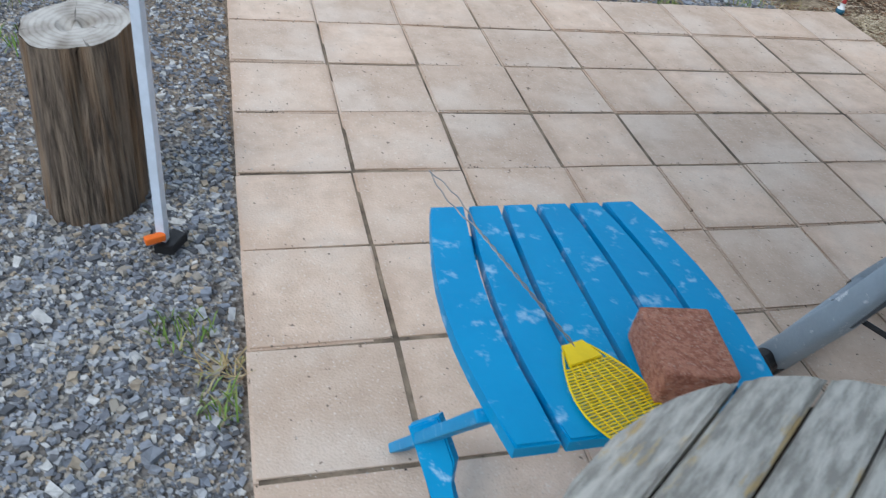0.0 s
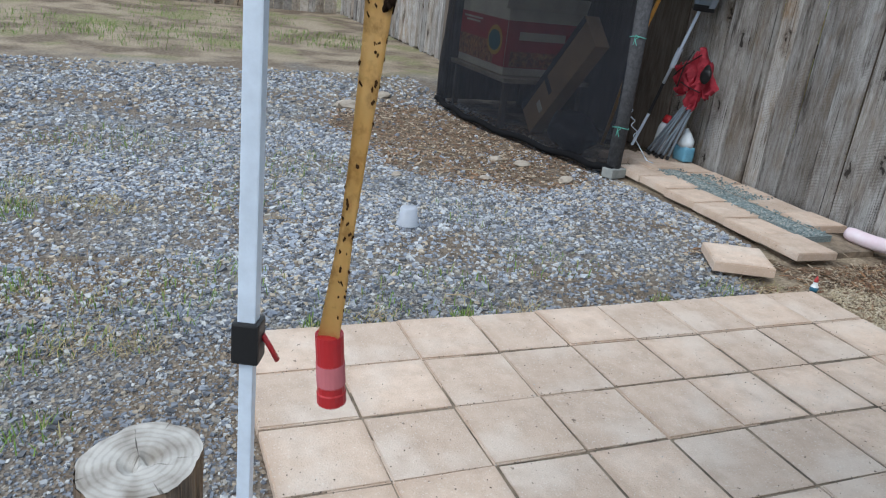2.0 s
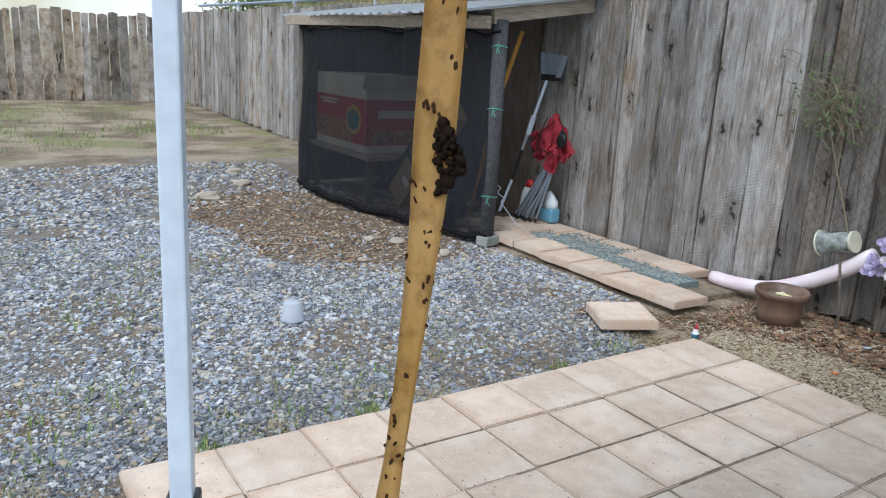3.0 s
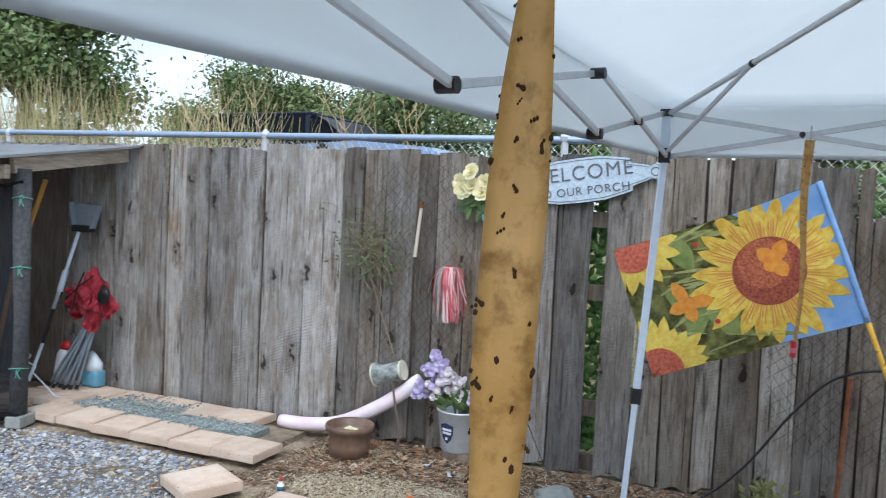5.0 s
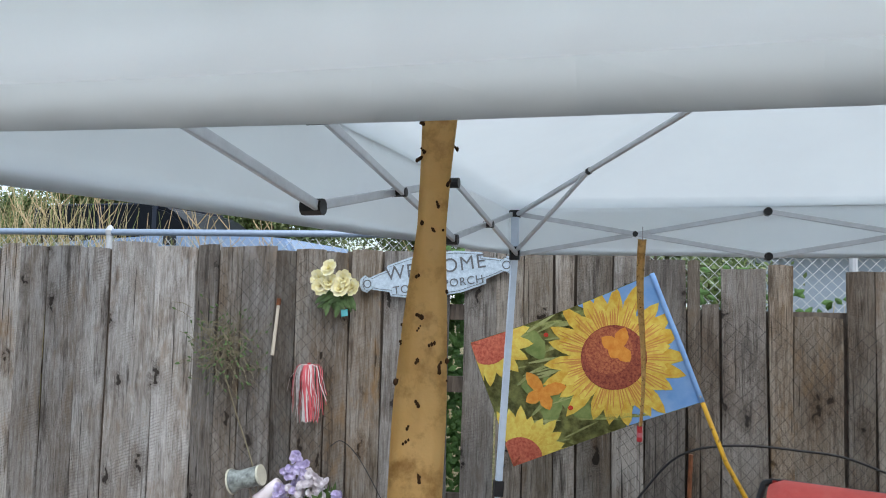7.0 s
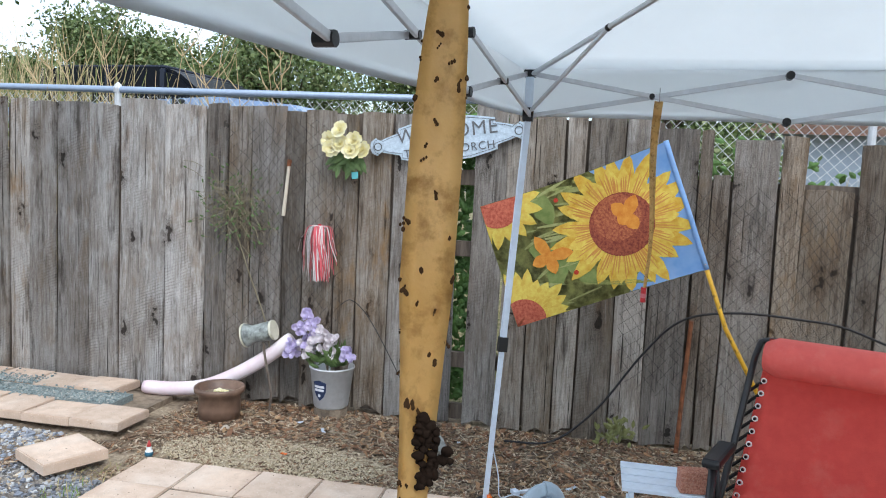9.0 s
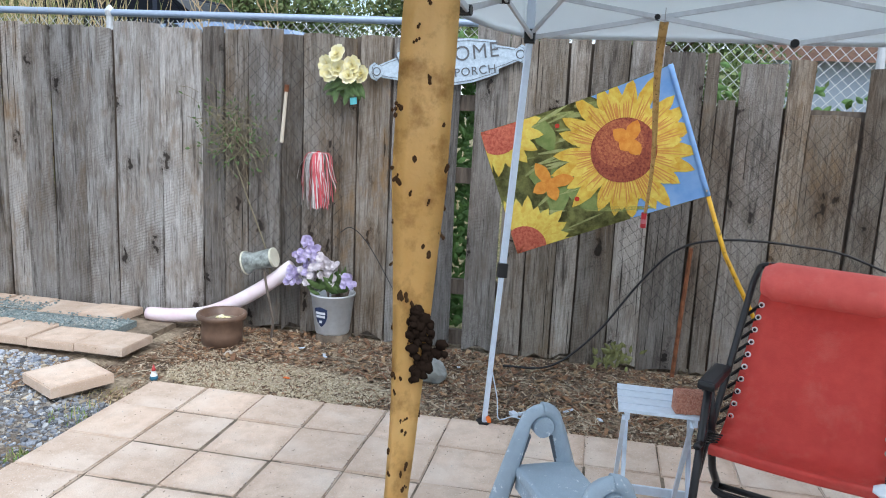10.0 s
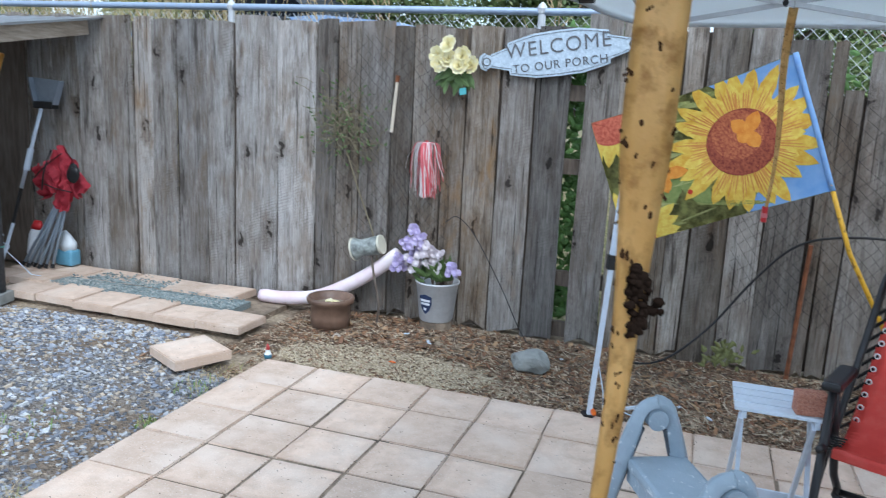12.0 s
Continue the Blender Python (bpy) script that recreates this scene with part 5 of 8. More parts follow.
def petal_flower(bm, c, r, normal, layers, seed, cup=0.5):
    rr = random.Random(seed)
    n = Vector(normal).normalized()
    a = n.orthogonal().normalized()
    b = n.cross(a)
    for layer in range(layers):
        count, size, lift = 6 - layer, r * (1 - 0.24 * layer), cup + 0.35 * layer
        for k in range(count):
            ang = 2 * math.pi * (k + 0.5 * layer) / count + rr.uniform(-0.2, 0.2)
            d = a * math.cos(ang) + b * math.sin(ang)
            side = n.cross(d)
            tipv = (d * math.cos(lift) + n * math.sin(lift)).normalized()
            base = Vector(c) + n * 0.006 * layer
            pts = [base - side * size * 0.15, base + tipv * size * 0.55 - side * size * 0.48, base + tipv * size - side * size * 0.25 - n * size * 0.12,
                   base + tipv * size + side * size * 0.25 - n * size * 0.1, base + tipv * size * 0.55 + side * size * 0.48, base + side * size * 0.15]
            vs = [bm.verts.new(p) for p in pts]
            mid = bm.verts.new(base + tipv * size * 0.55 - n * size * 0.12)
            for x, y in zip(vs, vs[1:] + vs[:1]):
                bm.faces.new((x, y, mid))


def leaf(bm, p, d, length, width, normal=(-1, 0, 0.3)):
    d = Vector(d).normalized()
    s = d.cross(Vector(normal)).normalized()
    n = s.cross(d)
    p = Vector(p)
    pts = [p, p + d * length * 0.35 + s * width / 2, p + d * length * 0.75 + s * width * 0.35, p + d * length, p + d * length * 0.75 - s * width * 0.35, p + d * length * 0.35 - s * width / 2]
    vs = [bm.verts.new(q) for q in pts]
    mid = bm.verts.new(p + d * length * 0.5 + n * width * 0.15)
    for x, y in zip(vs, vs[1:] + vs[:1]):
        bm.faces.new((x, y, mid))


ROSE = material("yellow_silk", (0.84, 0.76, 0.38), (0.88, 0.85, 0.66), scale=30, rough=0.8, translucent=0.2)
LILAC = material("lilac_silk", (0.54, 0.46, 0.72), (0.68, 0.62, 0.80), scale=40, rough=0.8, translucent=0.2)
PALE_SILK = material("white_silk", (0.78, 0.74, 0.76), (0.70, 0.64, 0.68), scale=40, rough=0.8, translucent=0.2)


def build_roses():
    s = thing("rose_bunch", "bunch of yellow cloth roses with leaves pinned to the boards", "flowers", at=ON_BOARDS)
    r = random.Random(2)
    for k, (y, z) in enumerate([(-0.53, 1.60), (-0.61, 1.655), (-0.60, 1.575), (-0.69, 1.60), (-0.67, 1.535), (-0.745, 1.545), (-0.55, 1.55)]):
        bm = B()
        petal_flower(bm, (3.70 + r.uniform(-0.02, 0.02), y, z), 0.060, (-1, r.uniform(-0.4, 0.4), r.uniform(0, 0.5)), 4, k)
        part("rose", bm, ROSE, s, "yellow cloth rose")
    bm = B()
    for k in range(26):
        a = r.uniform(-2.6, -0.5)
        leaf(bm, (3.74, -0.63 + r.uniform(-0.07, 0.06), 1.50 + r.uniform(-0.03, 0.05)), (r.uniform(-0.4, 0), 0.9 * math.cos(a), math.sin(a)), r.uniform(0.06, 0.13), r.uniform(0.03, 0.05))
    part("leaves", bm, GREEN, s, "dark green cloth leaves")
    part("tag", slab(B(), [(-0.02, -0.02), (0.02, -0.022), (0.024, 0.016), (-0.016, 0.02)], 0, 0.004, 0.0, facing_yard(3.72, -0.69, 1.40, 12)), flat("teal_tag", (0.10, 0.42, 0.45)), s)


build_roses()


def build_small_fence_things():
    s = thing("hanging_dowel", "pale stick with a rusty top hanging on the boards", "stick", at=ON_BOARDS)
    part("rod", tube(B(), [(3.77, -0.258, 1.44), (3.765, -0.232, 1.135)], 0.011, 8, radii=[0.010, 0.012]), flat("pale_wood", (0.58, 0.52, 0.42)), s)
    part("cap", tube(B(), [(3.77, -0.262, 1.475), (3.77, -0.258, 1.435)], 0.014, 8), RUST, s)
    p = thing("pompom", "red and white plastic pompom hanging on the boards", "pompom", at=ON_BOARDS)
    r = random.Random(9)
    for name, mat, label in (("red_tassel", flat("red_strand", (0.66, 0.13, 0.15)), "red strands"), ("white_tassel", flat("white_strand", (0.78, 0.74, 0.73)), "white strands")):
        bm = B()
        for _ in range(60):
            y0, x0 = -0.475 + r.uniform(-0.03, 0.03), 3.74 + r.uniform(-0.025, 0.015)
            spread, low = r.gauss(0, 0.030), r.uniform(0.75, 0.92)
            pts = curve_pts([(x0, y0 * 0.6 - 0.19, 1.09), (x0 - 0.012, y0 + spread * 0.7, 1.08), (x0 - 0.03, y0 + spread, 0.99), (x0 - 0.015, y0 + spread * 1.25 - 0.012 + r.uniform(-0.015, 0.015), low)], 3)
            tube(bm, pts, 0.0035, 4, flat_y=0.3)
        for _ in range(5):
            sg = r.choice([-1, 1])
            tube(bm, curve_pts([(3.73, -0.475, 1.08), (3.71, -0.475 + sg * 0.09, 1.03), (3.71, -0.475 + sg * 0.12, 0.93)], 4), 0.003, 4, flat_y=0.3)
        part(name, bm, mat, p, label)
    part("handle", tube(B(), [(3.745, -0.475, 1.10), (3.74, -0.475, 1.05)], 0.016, 10, radii=[0.010, 0.018]), RED_PLASTIC, p)
    # wire basket tipped on a stake
    k = thing("wire_lantern", "small tipped wire lantern in pale film on a stake", "lantern", at=IN_BED)
    axis = Vector((0.0, -0.165, 0.045)).normalized()
    c = Vector((3.64, -0.17, 0.455))
    film = material("pale_film", (0.34, 0.38, 0.36), (0.10, 0.11, 0.105), scale=22, rough=0.3, bump=0.5, bump_scale=30)
    body = tube(B(), [c - axis * 0.10, c - axis * 0.085, c - axis * 0.05, c + axis * 0.055, c + axis * 0.075], 0.06, 18, radii=[0.072, 0.066, 0.052, 0.058, 0.052])
    part("body", body, film, k, smooth=True)
    part("flange", tube(B(), [c - axis * 0.108, c - axis * 0.098], 0.074, 18), flat("cream_rim", (0.62, 0.60, 0.48)), k)
    part("end_cap", tube(B(), [c + axis * 0.074, c + axis * 0.088], 0.060, 18), flat("cream_cap", (0.60, 0.58, 0.47)), k)
    part("stake", tube(B(), curve_pts([(3.645, -0.18, 0.40), (3.62, -0.22, 0.25), (3.60, -0.26, 0.10), (3.60, -0.25, -0.02)], 4), 0.008, 6), DARKWOOD, k)
    # half-buried foam noodle
    n = thing("foam_noodle", "faded pink foam noodle leaning on the lantern stake", "pool noodle", at=IN_BED)
    pts = curve_pts([(3.63, 0.60, 0.048), (3.64, 0.42, 0.05), (3.65, 0.20, 0.085), (3.66, 0.0, 0.175), (3.67, -0.19, 0.295), (3.68, -0.35, 0.425)], 6)
    part("tube", tube(B(), pts, 0.042, 16, radii=[0.036, 0.042] + [0.043] * (len(pts) - 3) + [0.040]), PINK, n, smooth=True)
    # pot
    q = thing("flower_pot", "short brown glazed pot standing on the mulch", "pot", at=IN_BED)
    part("bowl", lathe(B(), [(0.115, -0.01), (0.122, 0.06), (0.118, 0.135), (0.142, 0.15), (0.146, 0.17), (0.140, 0.182), (0.124, 0.178), (0.115, 0.14), (0.108, 0.13)], 32, (3.425, -0.02, -0.012)), POT, q, smooth=True)
    part("soil", lathe(B(), [(0.108, 0.128), (0.107, 0.134), (0.05, 0.142)], 24, (3.425, -0.02, -0.012)), JOINT, q)
    bm = B()
    for kk in range(7):
        ball(bm, (3.425 + r.uniform(-0.03, 0.03), -0.02 + r.uniform(-0.05, 0.04), 0.136), 0.018, (1, 1, 0.5), 1, 0.5, kk)
    part("petals", bm, ROSE, q, "fallen yellow petals")
    # bucket with flowers
    b = thing("metal_bucket", "galvanised bucket with a dark shield print, full of cloth flowers", "bucket", at=IN_BED)
    cx, cy = 3.70, -0.605
    part("pail", lathe(B(), [(0.098, 0.035), (0.104, 0.045), (0.130, 0.268), (0.137, 0.272), (0.137, 0.280), (0.130, 0.282), (0.124, 0.27), (0.10, 0.10)], 36, (cx, cy, 0.0)), STEEL, b, smooth=True)
    part("base_soil", lathe(B(), [(0.10, -0.03), (0.098, 0.04)], 20, (cx, cy, 0.0)), JOINT, b)
    shield_mat, pale_mat = flat("navy_print", (0.02, 0.035, 0.09)), flat("pale_print", (0.60, 0.62, 0.66))
    outline = [(-0.046, 0.05), (-0.03, 0.055), (0, 0.064), (0.03, 0.055), (0.046, 0.05), (0.044, 0.0), (0.03, -0.035), (0, -0.062), (-0.03, -0.035), (-0.044, 0.0)]
    bm = B()
    vs = []
    for u, v in outline:
        rad = 0.104 + (0.145 + v - 0.045) / 0.223 * 0.026 + 0.002
        a = math.pi + 0.05 + u / 0.12 - 0.35
        vs.append(bm.verts.new((cx + rad * math.cos(a), cy + rad * math.sin(a), 0.150 + v)))
    mid = bm.verts.new((cx + 0.120 * math.cos(math.pi - 0.30), cy + 0.120 * math.sin(math.pi - 0.30), 0.150))
    for x, y in zip(vs, vs[1:] + vs[:1]):
        bm.faces.new((x, y, mid))
    part("shield_print", bm, shield_mat, b, "dark blue shield print")
    for v, h, half in ((0.026, 0.014, 0.034), (0.005, 0.014, 0.032), (-0.028, 0.016, 0.009)):
        bm = B()
        for kk in range(8):
            u = -half + 2 * half * kk / 7
            rad = 0.104 + (0.145 + v - 0.045) / 0.223 * 0.026 + 0.0055
            a = math.pi - 0.30 + u / 0.12
            x, y = cx + rad * math.cos(a), cy + rad * math.sin(a)
            bm.verts.new((x, y, 0.150 + v - h / 2))
            bm.verts.new((x, y, 0.150 + v + h / 2))
        bm.verts.ensure_lookup_table()
        for kk in range(7):
            bm.faces.new((bm.verts[2 * kk], bm.verts[2 * kk + 1], bm.verts[2 * kk + 3], bm.verts[2 * kk + 2]))
        part("print_bar", bm, pale_mat, b, "pale printed bar")
    part("bail", tube(B(), [(cx - 0.03 * math.sin(t) + 0.0, cy - 0.137 * math.cos(t), 0.27 + 0.14 * math.sin(t)) for t in [math.pi * kk / 16 for kk in range(17)]], 0.003, 6), STEEL, b)
    fl = thing("cloth_flowers", "lilac and white cloth flowers with green leaves in the bucket", "flowers", at=IN_BED)
    for name, mat, spots in (("lilac_heads", LILAC, [(-0.42, 0.50), (-0.45, 0.44), (-0.38, 0.40), (-0.49, 0.52), (-0.47, 0.57), (-0.36, 0.37), (-0.71, 0.38)]),
                             ("white_heads", PALE_SILK, [(-0.55, 0.47), (-0.52, 0.41), (-0.59, 0.43), (-0.60, 0.38), (-0.47, 0.36), (-0.63, 0.44), (-0.51, 0.46), (-0.45, 0.39)])):
        for y, z in spots:
            bm = B()
            for kk in range(9):
                petal_flower(bm, (3.66 + r.uniform(-0.05, 0.03), y + r.uniform(-0.035, 0.035), z + r.uniform(-0.035, 0.035)), 0.026, (-1, r.uniform(-0.8, 0.8), r.uniform(-0.2, 0.9)), 2, kk)
            part(name[:-1], bm, mat, fl, name.split("_")[0] + " cloth flower head")
    bm = B()
    for kk in range(60):
        a = r.uniform(0.1, 3.0)
        leaf(bm, (3.69 + r.uniform(-0.05, 0.05), -0.59 + r.uniform(-0.09, 0.09), 0.27 + r.uniform(0, 0.05)), (r.uniform(-0.7, 0.2), math.cos(a), math.sin(a)), r.uniform(0.07, 0.15), r.uniform(0.02, 0.04))
    part("leaves", bm, GREEN, fl, "green cloth leaves")
    # stone, gnome, cup and stray bits
    st = tagged(part("garden_stone", ball(B(), (3.235, -1.305, 0.040), 0.090, (0.75, 1.20, 0.72), 3, 0.35, 4), STONE, smooth=False), "rounded grey stone lying on the mulch", "stone")
    g = B()
    lathe(g, [(0.016, 0.0), (0.021, 0.012), (0.018, 0.03), (0.012, 0.034), (0.013, 0.044), (0.010, 0.054), (0.012, 0.055), (0.002, 0.082)], 14, (0, 0, 0))
    gm = bpy.data.materials.new("painted_gnome")
    gm.use_nodes = True
    gn, gl = gm.node_tree.nodes, gm.node_tree.links
    tc, sp, rp = gn.new("ShaderNodeTexCoord"), gn.new("ShaderNodeSeparateXYZ"), gn.new("ShaderNodeValToRGB")
    rp.color_ramp.interpolation = "CONSTANT"
    for pos, col in ((0.0, (0.03, 0.14, 0.22)), (0.3, (0.7, 0.72, 0.72)), (0.62, (0.45, 0.05, 0.05))):
        e = rp.color_ramp.elements[0] if pos == 0 else rp.color_ramp.elements.new(pos)
        e.position, e.color = pos, lin(col)
    rp.color_ramp.elements[-1].color = lin((0.45, 0.05, 0.05))
    gl.new(tc.outputs["Generated"], sp.inputs["Vector"])
    gl.new(sp.outputs["Z"], rp.inputs["Fac"])
    gl.new(rp.outputs["Color"], gn["Principled BSDF"].inputs["Base Color"])
    tagged(part("garden_figurine", g, gm, m=pose(2.785, 0.012, -0.012), smooth=True), "tiny painted figurine with white body and red hat", "figurine")
    cup = thing("plastic_cup", "clear plastic cup lying upside down on the gravel", "cup")
    cm = material("frosted_plastic", (0.72, 0.75, 0.80), (0.66, 0.70, 0.76), scale=20, rough=0.25, translucent=0.5)
    part("wall", lathe(B(), [(0.060, -0.02), (0.062, -0.01), (0.052, 0.01), (0.045, 0.075), (0.042, 0.08), (0.02, 0.081)], 24, (1.04, 1.12, 0.0)), cm, cup, smooth=True)
    part("rim", tube(B(), [(1.04 + 0.061 * math.cos(a), 1.12 + 0.061 * math.sin(a), -0.012) for a in [2 * math.pi * kk / 24 for kk in range(25)]], 0.003, 6), cm, cup)


build_small_fence_things()


def build_flag():
    f = thing("garden_flag", "printed garden flag with large yellow sunflowers on blue and green", "flag", at=pose(0.0, 0.003, 0.014))
    TL, TR, BL = Vector((3.42, -1.485, 1.276)), Vector((3.36, -2.394, 1.647)), Vector((3.42, -1.72, 0.659))
    U, V = TR - TL, BL - TL

    def S(u, v, lift=0.0):
        rip = 0.016 * math.sin(5.0 * u + 2.2 * v) + 0.010 * math.sin(9 * v + 3 * u)
        sag = -0.018 * math.sin(math.pi * u) * (1 - v)
        return TL + U * u + V * v + Vector((-rip - lift, 0, sag))

    def mat(name, a, b, scale=25):
        return material(name, a, b, scale=scale, rough=0.75, translucent=0.25, bump=0.05)

    bm = B()
    n = 24
    rows = [[bm.verts.new(S(i / n, j / 16)) for j in range(17)] for i in range(n + 1)]
    for a, b in zip(rows, rows[1:]):
        for k in range(16):
            bm.faces.new((a[k], a[k + 1], b[k + 1], b[k]))
    bmesh.ops.solidify(bm, geom=bm.faces[:], thickness=0.0012)
    part("cloth", bm, mat("flag_green", (0.36, 0.37, 0.13), (0.12, 0.12, 0.045), 16), f, "dark green printed cloth", smooth=True)

    def shape(name, material_, polys, lift, label):
        for poly in polys:
            bm = B()
            poly = [(min(max(u, 0.003), 0.997), min(max(v, 0.003), 0.997)) for u, v in poly]
            cu, cv = sum(p[0] for p in poly) / len(poly), sum(p[1] for p in poly) / len(poly)
            c = bm.verts.new(S(cu, cv, lift))
            mids = [bm.verts.new(S((u + cu) / 2, (v + cv) / 2, lift)) for u, v in poly]
            outs = [bm.verts.new(S(u, v, lift)) for u, v in poly]
            m = len(poly)
            for k in range(m):
                j = (k + 1) % m
                bm.faces.new((c, mids[k], mids[j]))
                bm.faces.new((mids[k], outs[k], outs[j], mids[j]))
            part(name, bm, material_, f, label, smooth=True)

    AS = 0.98 / 0.66

    def petal(cu, cv, ang, r0, r1, wd):
        d = (math.cos(ang), math.sin(ang))
        e = (-d[1], d[0])
        pts = []
        for t, w in ((0, 0.5), (0.3, 0.9), (0.6, 1.0), (0.85, 0.55), (1, 0.03), (0.85, -0.55), (0.6, -1.0), (0.3, -0.9), (0, -0.5)):
            rr = r0 + (r1 - r0) * t
            x, y = d[0] * rr + e[0] * w * wd, d[1] * rr + e[1] * w * wd
            pts.append((cu + x, cv + y * AS))
        return pts

    r = random.Random(12)
    bm = B()
    grid = []
    for j in range(25):
        v = 0.004 + 0.992 * j / 24
        left = 0.60 + 0.16 * math.sin(math.pi * v) + 0.02 * math.sin(9 * v)
        grid.append([bm.verts.new(S(left + (0.996 - left) * i / 14, v, 0.0022)) for i in range(15)])
    for a, b in zip(grid, grid[1:]):
        for i in range(14):
            bm.faces.new((a[i], a[i + 1], b[i + 1], b[i]))
    part("sky_print", bm, mat("flag_blue", (0.16, 0.36, 0.74), (0.28, 0.48, 0.80), 6), f, "blue sky print", smooth=True)
    shape("stem_print", mat("flag_stem", (0.42, 0.44, 0.16), (0.22, 0.26, 0.08), 30), [
        [(0.40 + 0.05 * k, 0.80 + 0.02 * k), (0.62 + 0.04 * k, 0.93 + 0.01 * k), (0.62 + 0.04 * k, 0.945 + 0.01 * k), (0.40 + 0.05 * k, 0.83 + 0.02 * k)] for k in range(4)] + [
        [(0.36 + 0.05 * k, 0.02 + 0.03 * (k % 3)), (0.50 + 0.05 * k, 0.06 + 0.03 * (k % 3)), (0.50 + 0.05 * k, 0.08 + 0.03 * (k % 3)), (0.36 + 0.05 * k, 0.045 + 0.03 * (k % 3))] for k in range(5)], 0.0022, "green grass print")
    shape("leaf_print", mat("flag_leaf", (0.19, 0.27, 0.075), (0.30, 0.36, 0.12), 20), [
        petal(0.30, 0.02, 1.35, 0, 0.20, 0.055), petal(0.34, 0.45, 1.9, 0, 0.26, 0.06), petal(0.20, 0.42, 0.9, 0, 0.20, 0.05), petal(0.36, 0.62, 0.9, 0, 0.2, 0.05)], 0.003, "green leaf print")
    shape("blade_print", mat("flag_blade", (0.46, 0.47, 0.20), (0.30, 0.34, 0.12), 30), [
        petal(r.uniform(0.12, 0.5), r.uniform(0.04, 0.96), r.uniform(-0.5, 0.3), 0, r.uniform(0.10, 0.20), r.uniform(0.004, 0.010)) for _ in range(26)], 0.0034, "pale grass blade print")
    big = (0.677, 0.474)
    petals_a, petals_b, streaks = [], [], []
    for k in range(22):
        a = 2 * math.pi * k / 22 + r.uniform(-0.07, 0.07)
        petals_a.append(petal(*big, a, 0.13, r.uniform(0.33, 0.39), 0.038))
        streaks += [petal(*big, a + o, 0.14, r.uniform(0.22, 0.33), 0.0035) for o in (-0.05, 0.015, 0.07)]
    for k in range(18):
        a = 2 * math.pi * (k + 0.5) / 18 + r.uniform(-0.08, 0.08)
        petals_b.append(petal(*big, a, 0.13, r.uniform(0.26, 0.32), 0.036))
        streaks += [petal(*big, a + o, 0.15, r.uniform(0.20, 0.28), 0.004) for o in (-0.05, 0.05)]
    small = []
    for cu, cv, a0, a1, rr in ((0.06, 0.96, -1.75, 0.25, 0.26), (0.10, 0.03, 0.0, 3.0, 0.25)):
        for k in range(9):
            a = a0 + (a1 - a0) * k / 8
            small.append(petal(cu, cv, a, 0.05, rr * r.uniform(0.85, 1.05), 0.035))
    shape("petal_print", mat("flag_gold", (0.72, 0.40, 0.05), (0.84, 0.66, 0.12), 22), petals_a, 0.0042, "golden petal print")
    shape("petal_print", mat("flag_yellow", (0.86, 0.71, 0.15), (0.76, 0.50, 0.08), 26), petals_b + small, 0.0054, "yellow petal print")
    shape("streak_print", mat("flag_rust", (0.66, 0.27, 0.07), (0.74, 0.42, 0.10), 14), streaks, 0.0064, "rust petal streaks")

    def disc(cu, cv, rr, n=28):
        return [(cu + rr * math.cos(2 * math.pi * k / n), cv + rr * AS * math.sin(2 * math.pi * k / n)) for k in range(n)]

    shape("disc_print", mat("flag_brown", (0.44, 0.12, 0.06), (0.20, 0.035, 0.025), 75), [disc(*big, 0.165)], 0.0075, "russet flower centre print")
    shape("disc_print", mat("flag_russet", (0.58, 0.19, 0.08), (0.28, 0.055, 0.035), 85), [disc(big[0] - 0.01, big[1] - 0.06, 0.12)], 0.0086, "lighter russet print")
    shape("disc_print", mat("flag_clay", (0.66, 0.19, 0.11), (0.44, 0.08, 0.05), 70), [disc(0.05, 0.965, 0.115), disc(0.09, 0.02, 0.13)], 0.0075, "clay red flower centre print")
    orange = [petal(0.715, 0.42, a, 0.0, rr, 0.035) for a, rr in ((-2.2, 0.10), (-0.9, 0.11), (1.2, 0.09), (2.6, 0.06))] + [petal(0.275, 0.535, a, 0.0, rr, 0.033) for a, rr in ((-1.9, 0.13), (0.1, 0.13), (2.9, 0.10), (1.5, 0.10))]
    shape("patch_print", mat("flag_orange", (0.80, 0.36, 0.06), (0.70, 0.24, 0.03), 30), orange, 0.0098, "plain orange patches")
    shape("dot_print", mat("flag_red", (0.60, 0.06, 0.03), (0.4, 0.03, 0.02)), [disc(0.40, 0.13, 0.012, 10), disc(0.385, 0.72, 0.013, 10)], 0.0098, "small red dots")
    bm = tube(B(), [S(1.0, v, 0.0) for v in [k / 10 for k in range(11)]], 0.013, 10)
    part("sleeve", bm, mat("flag_sleeve", (0.22, 0.42, 0.78), (0.3, 0.5, 0.8)), f, "blue pole sleeve", smooth=True)
    top, low = S(1.0, 0.0), S(1.0, 1.0)
    d = (low - top).normalized()
    part("pole", tube(B(), [low - d * 0.03, low + d * 0.30, Vector((3.32, -3.15, 0.0))], 0.011, 10), material("yellow_pole", (0.74, 0.42, 0.03), (0.60, 0.32, 0.02), scale=14, rough=0.4, stain=(0.12, 0.07, 0.03), stain_scale=30, stain_amount=0.8, stain_lo=0.60, stain_hi=0.64), f, "yellow wooden pole", smooth=True)


build_flag()


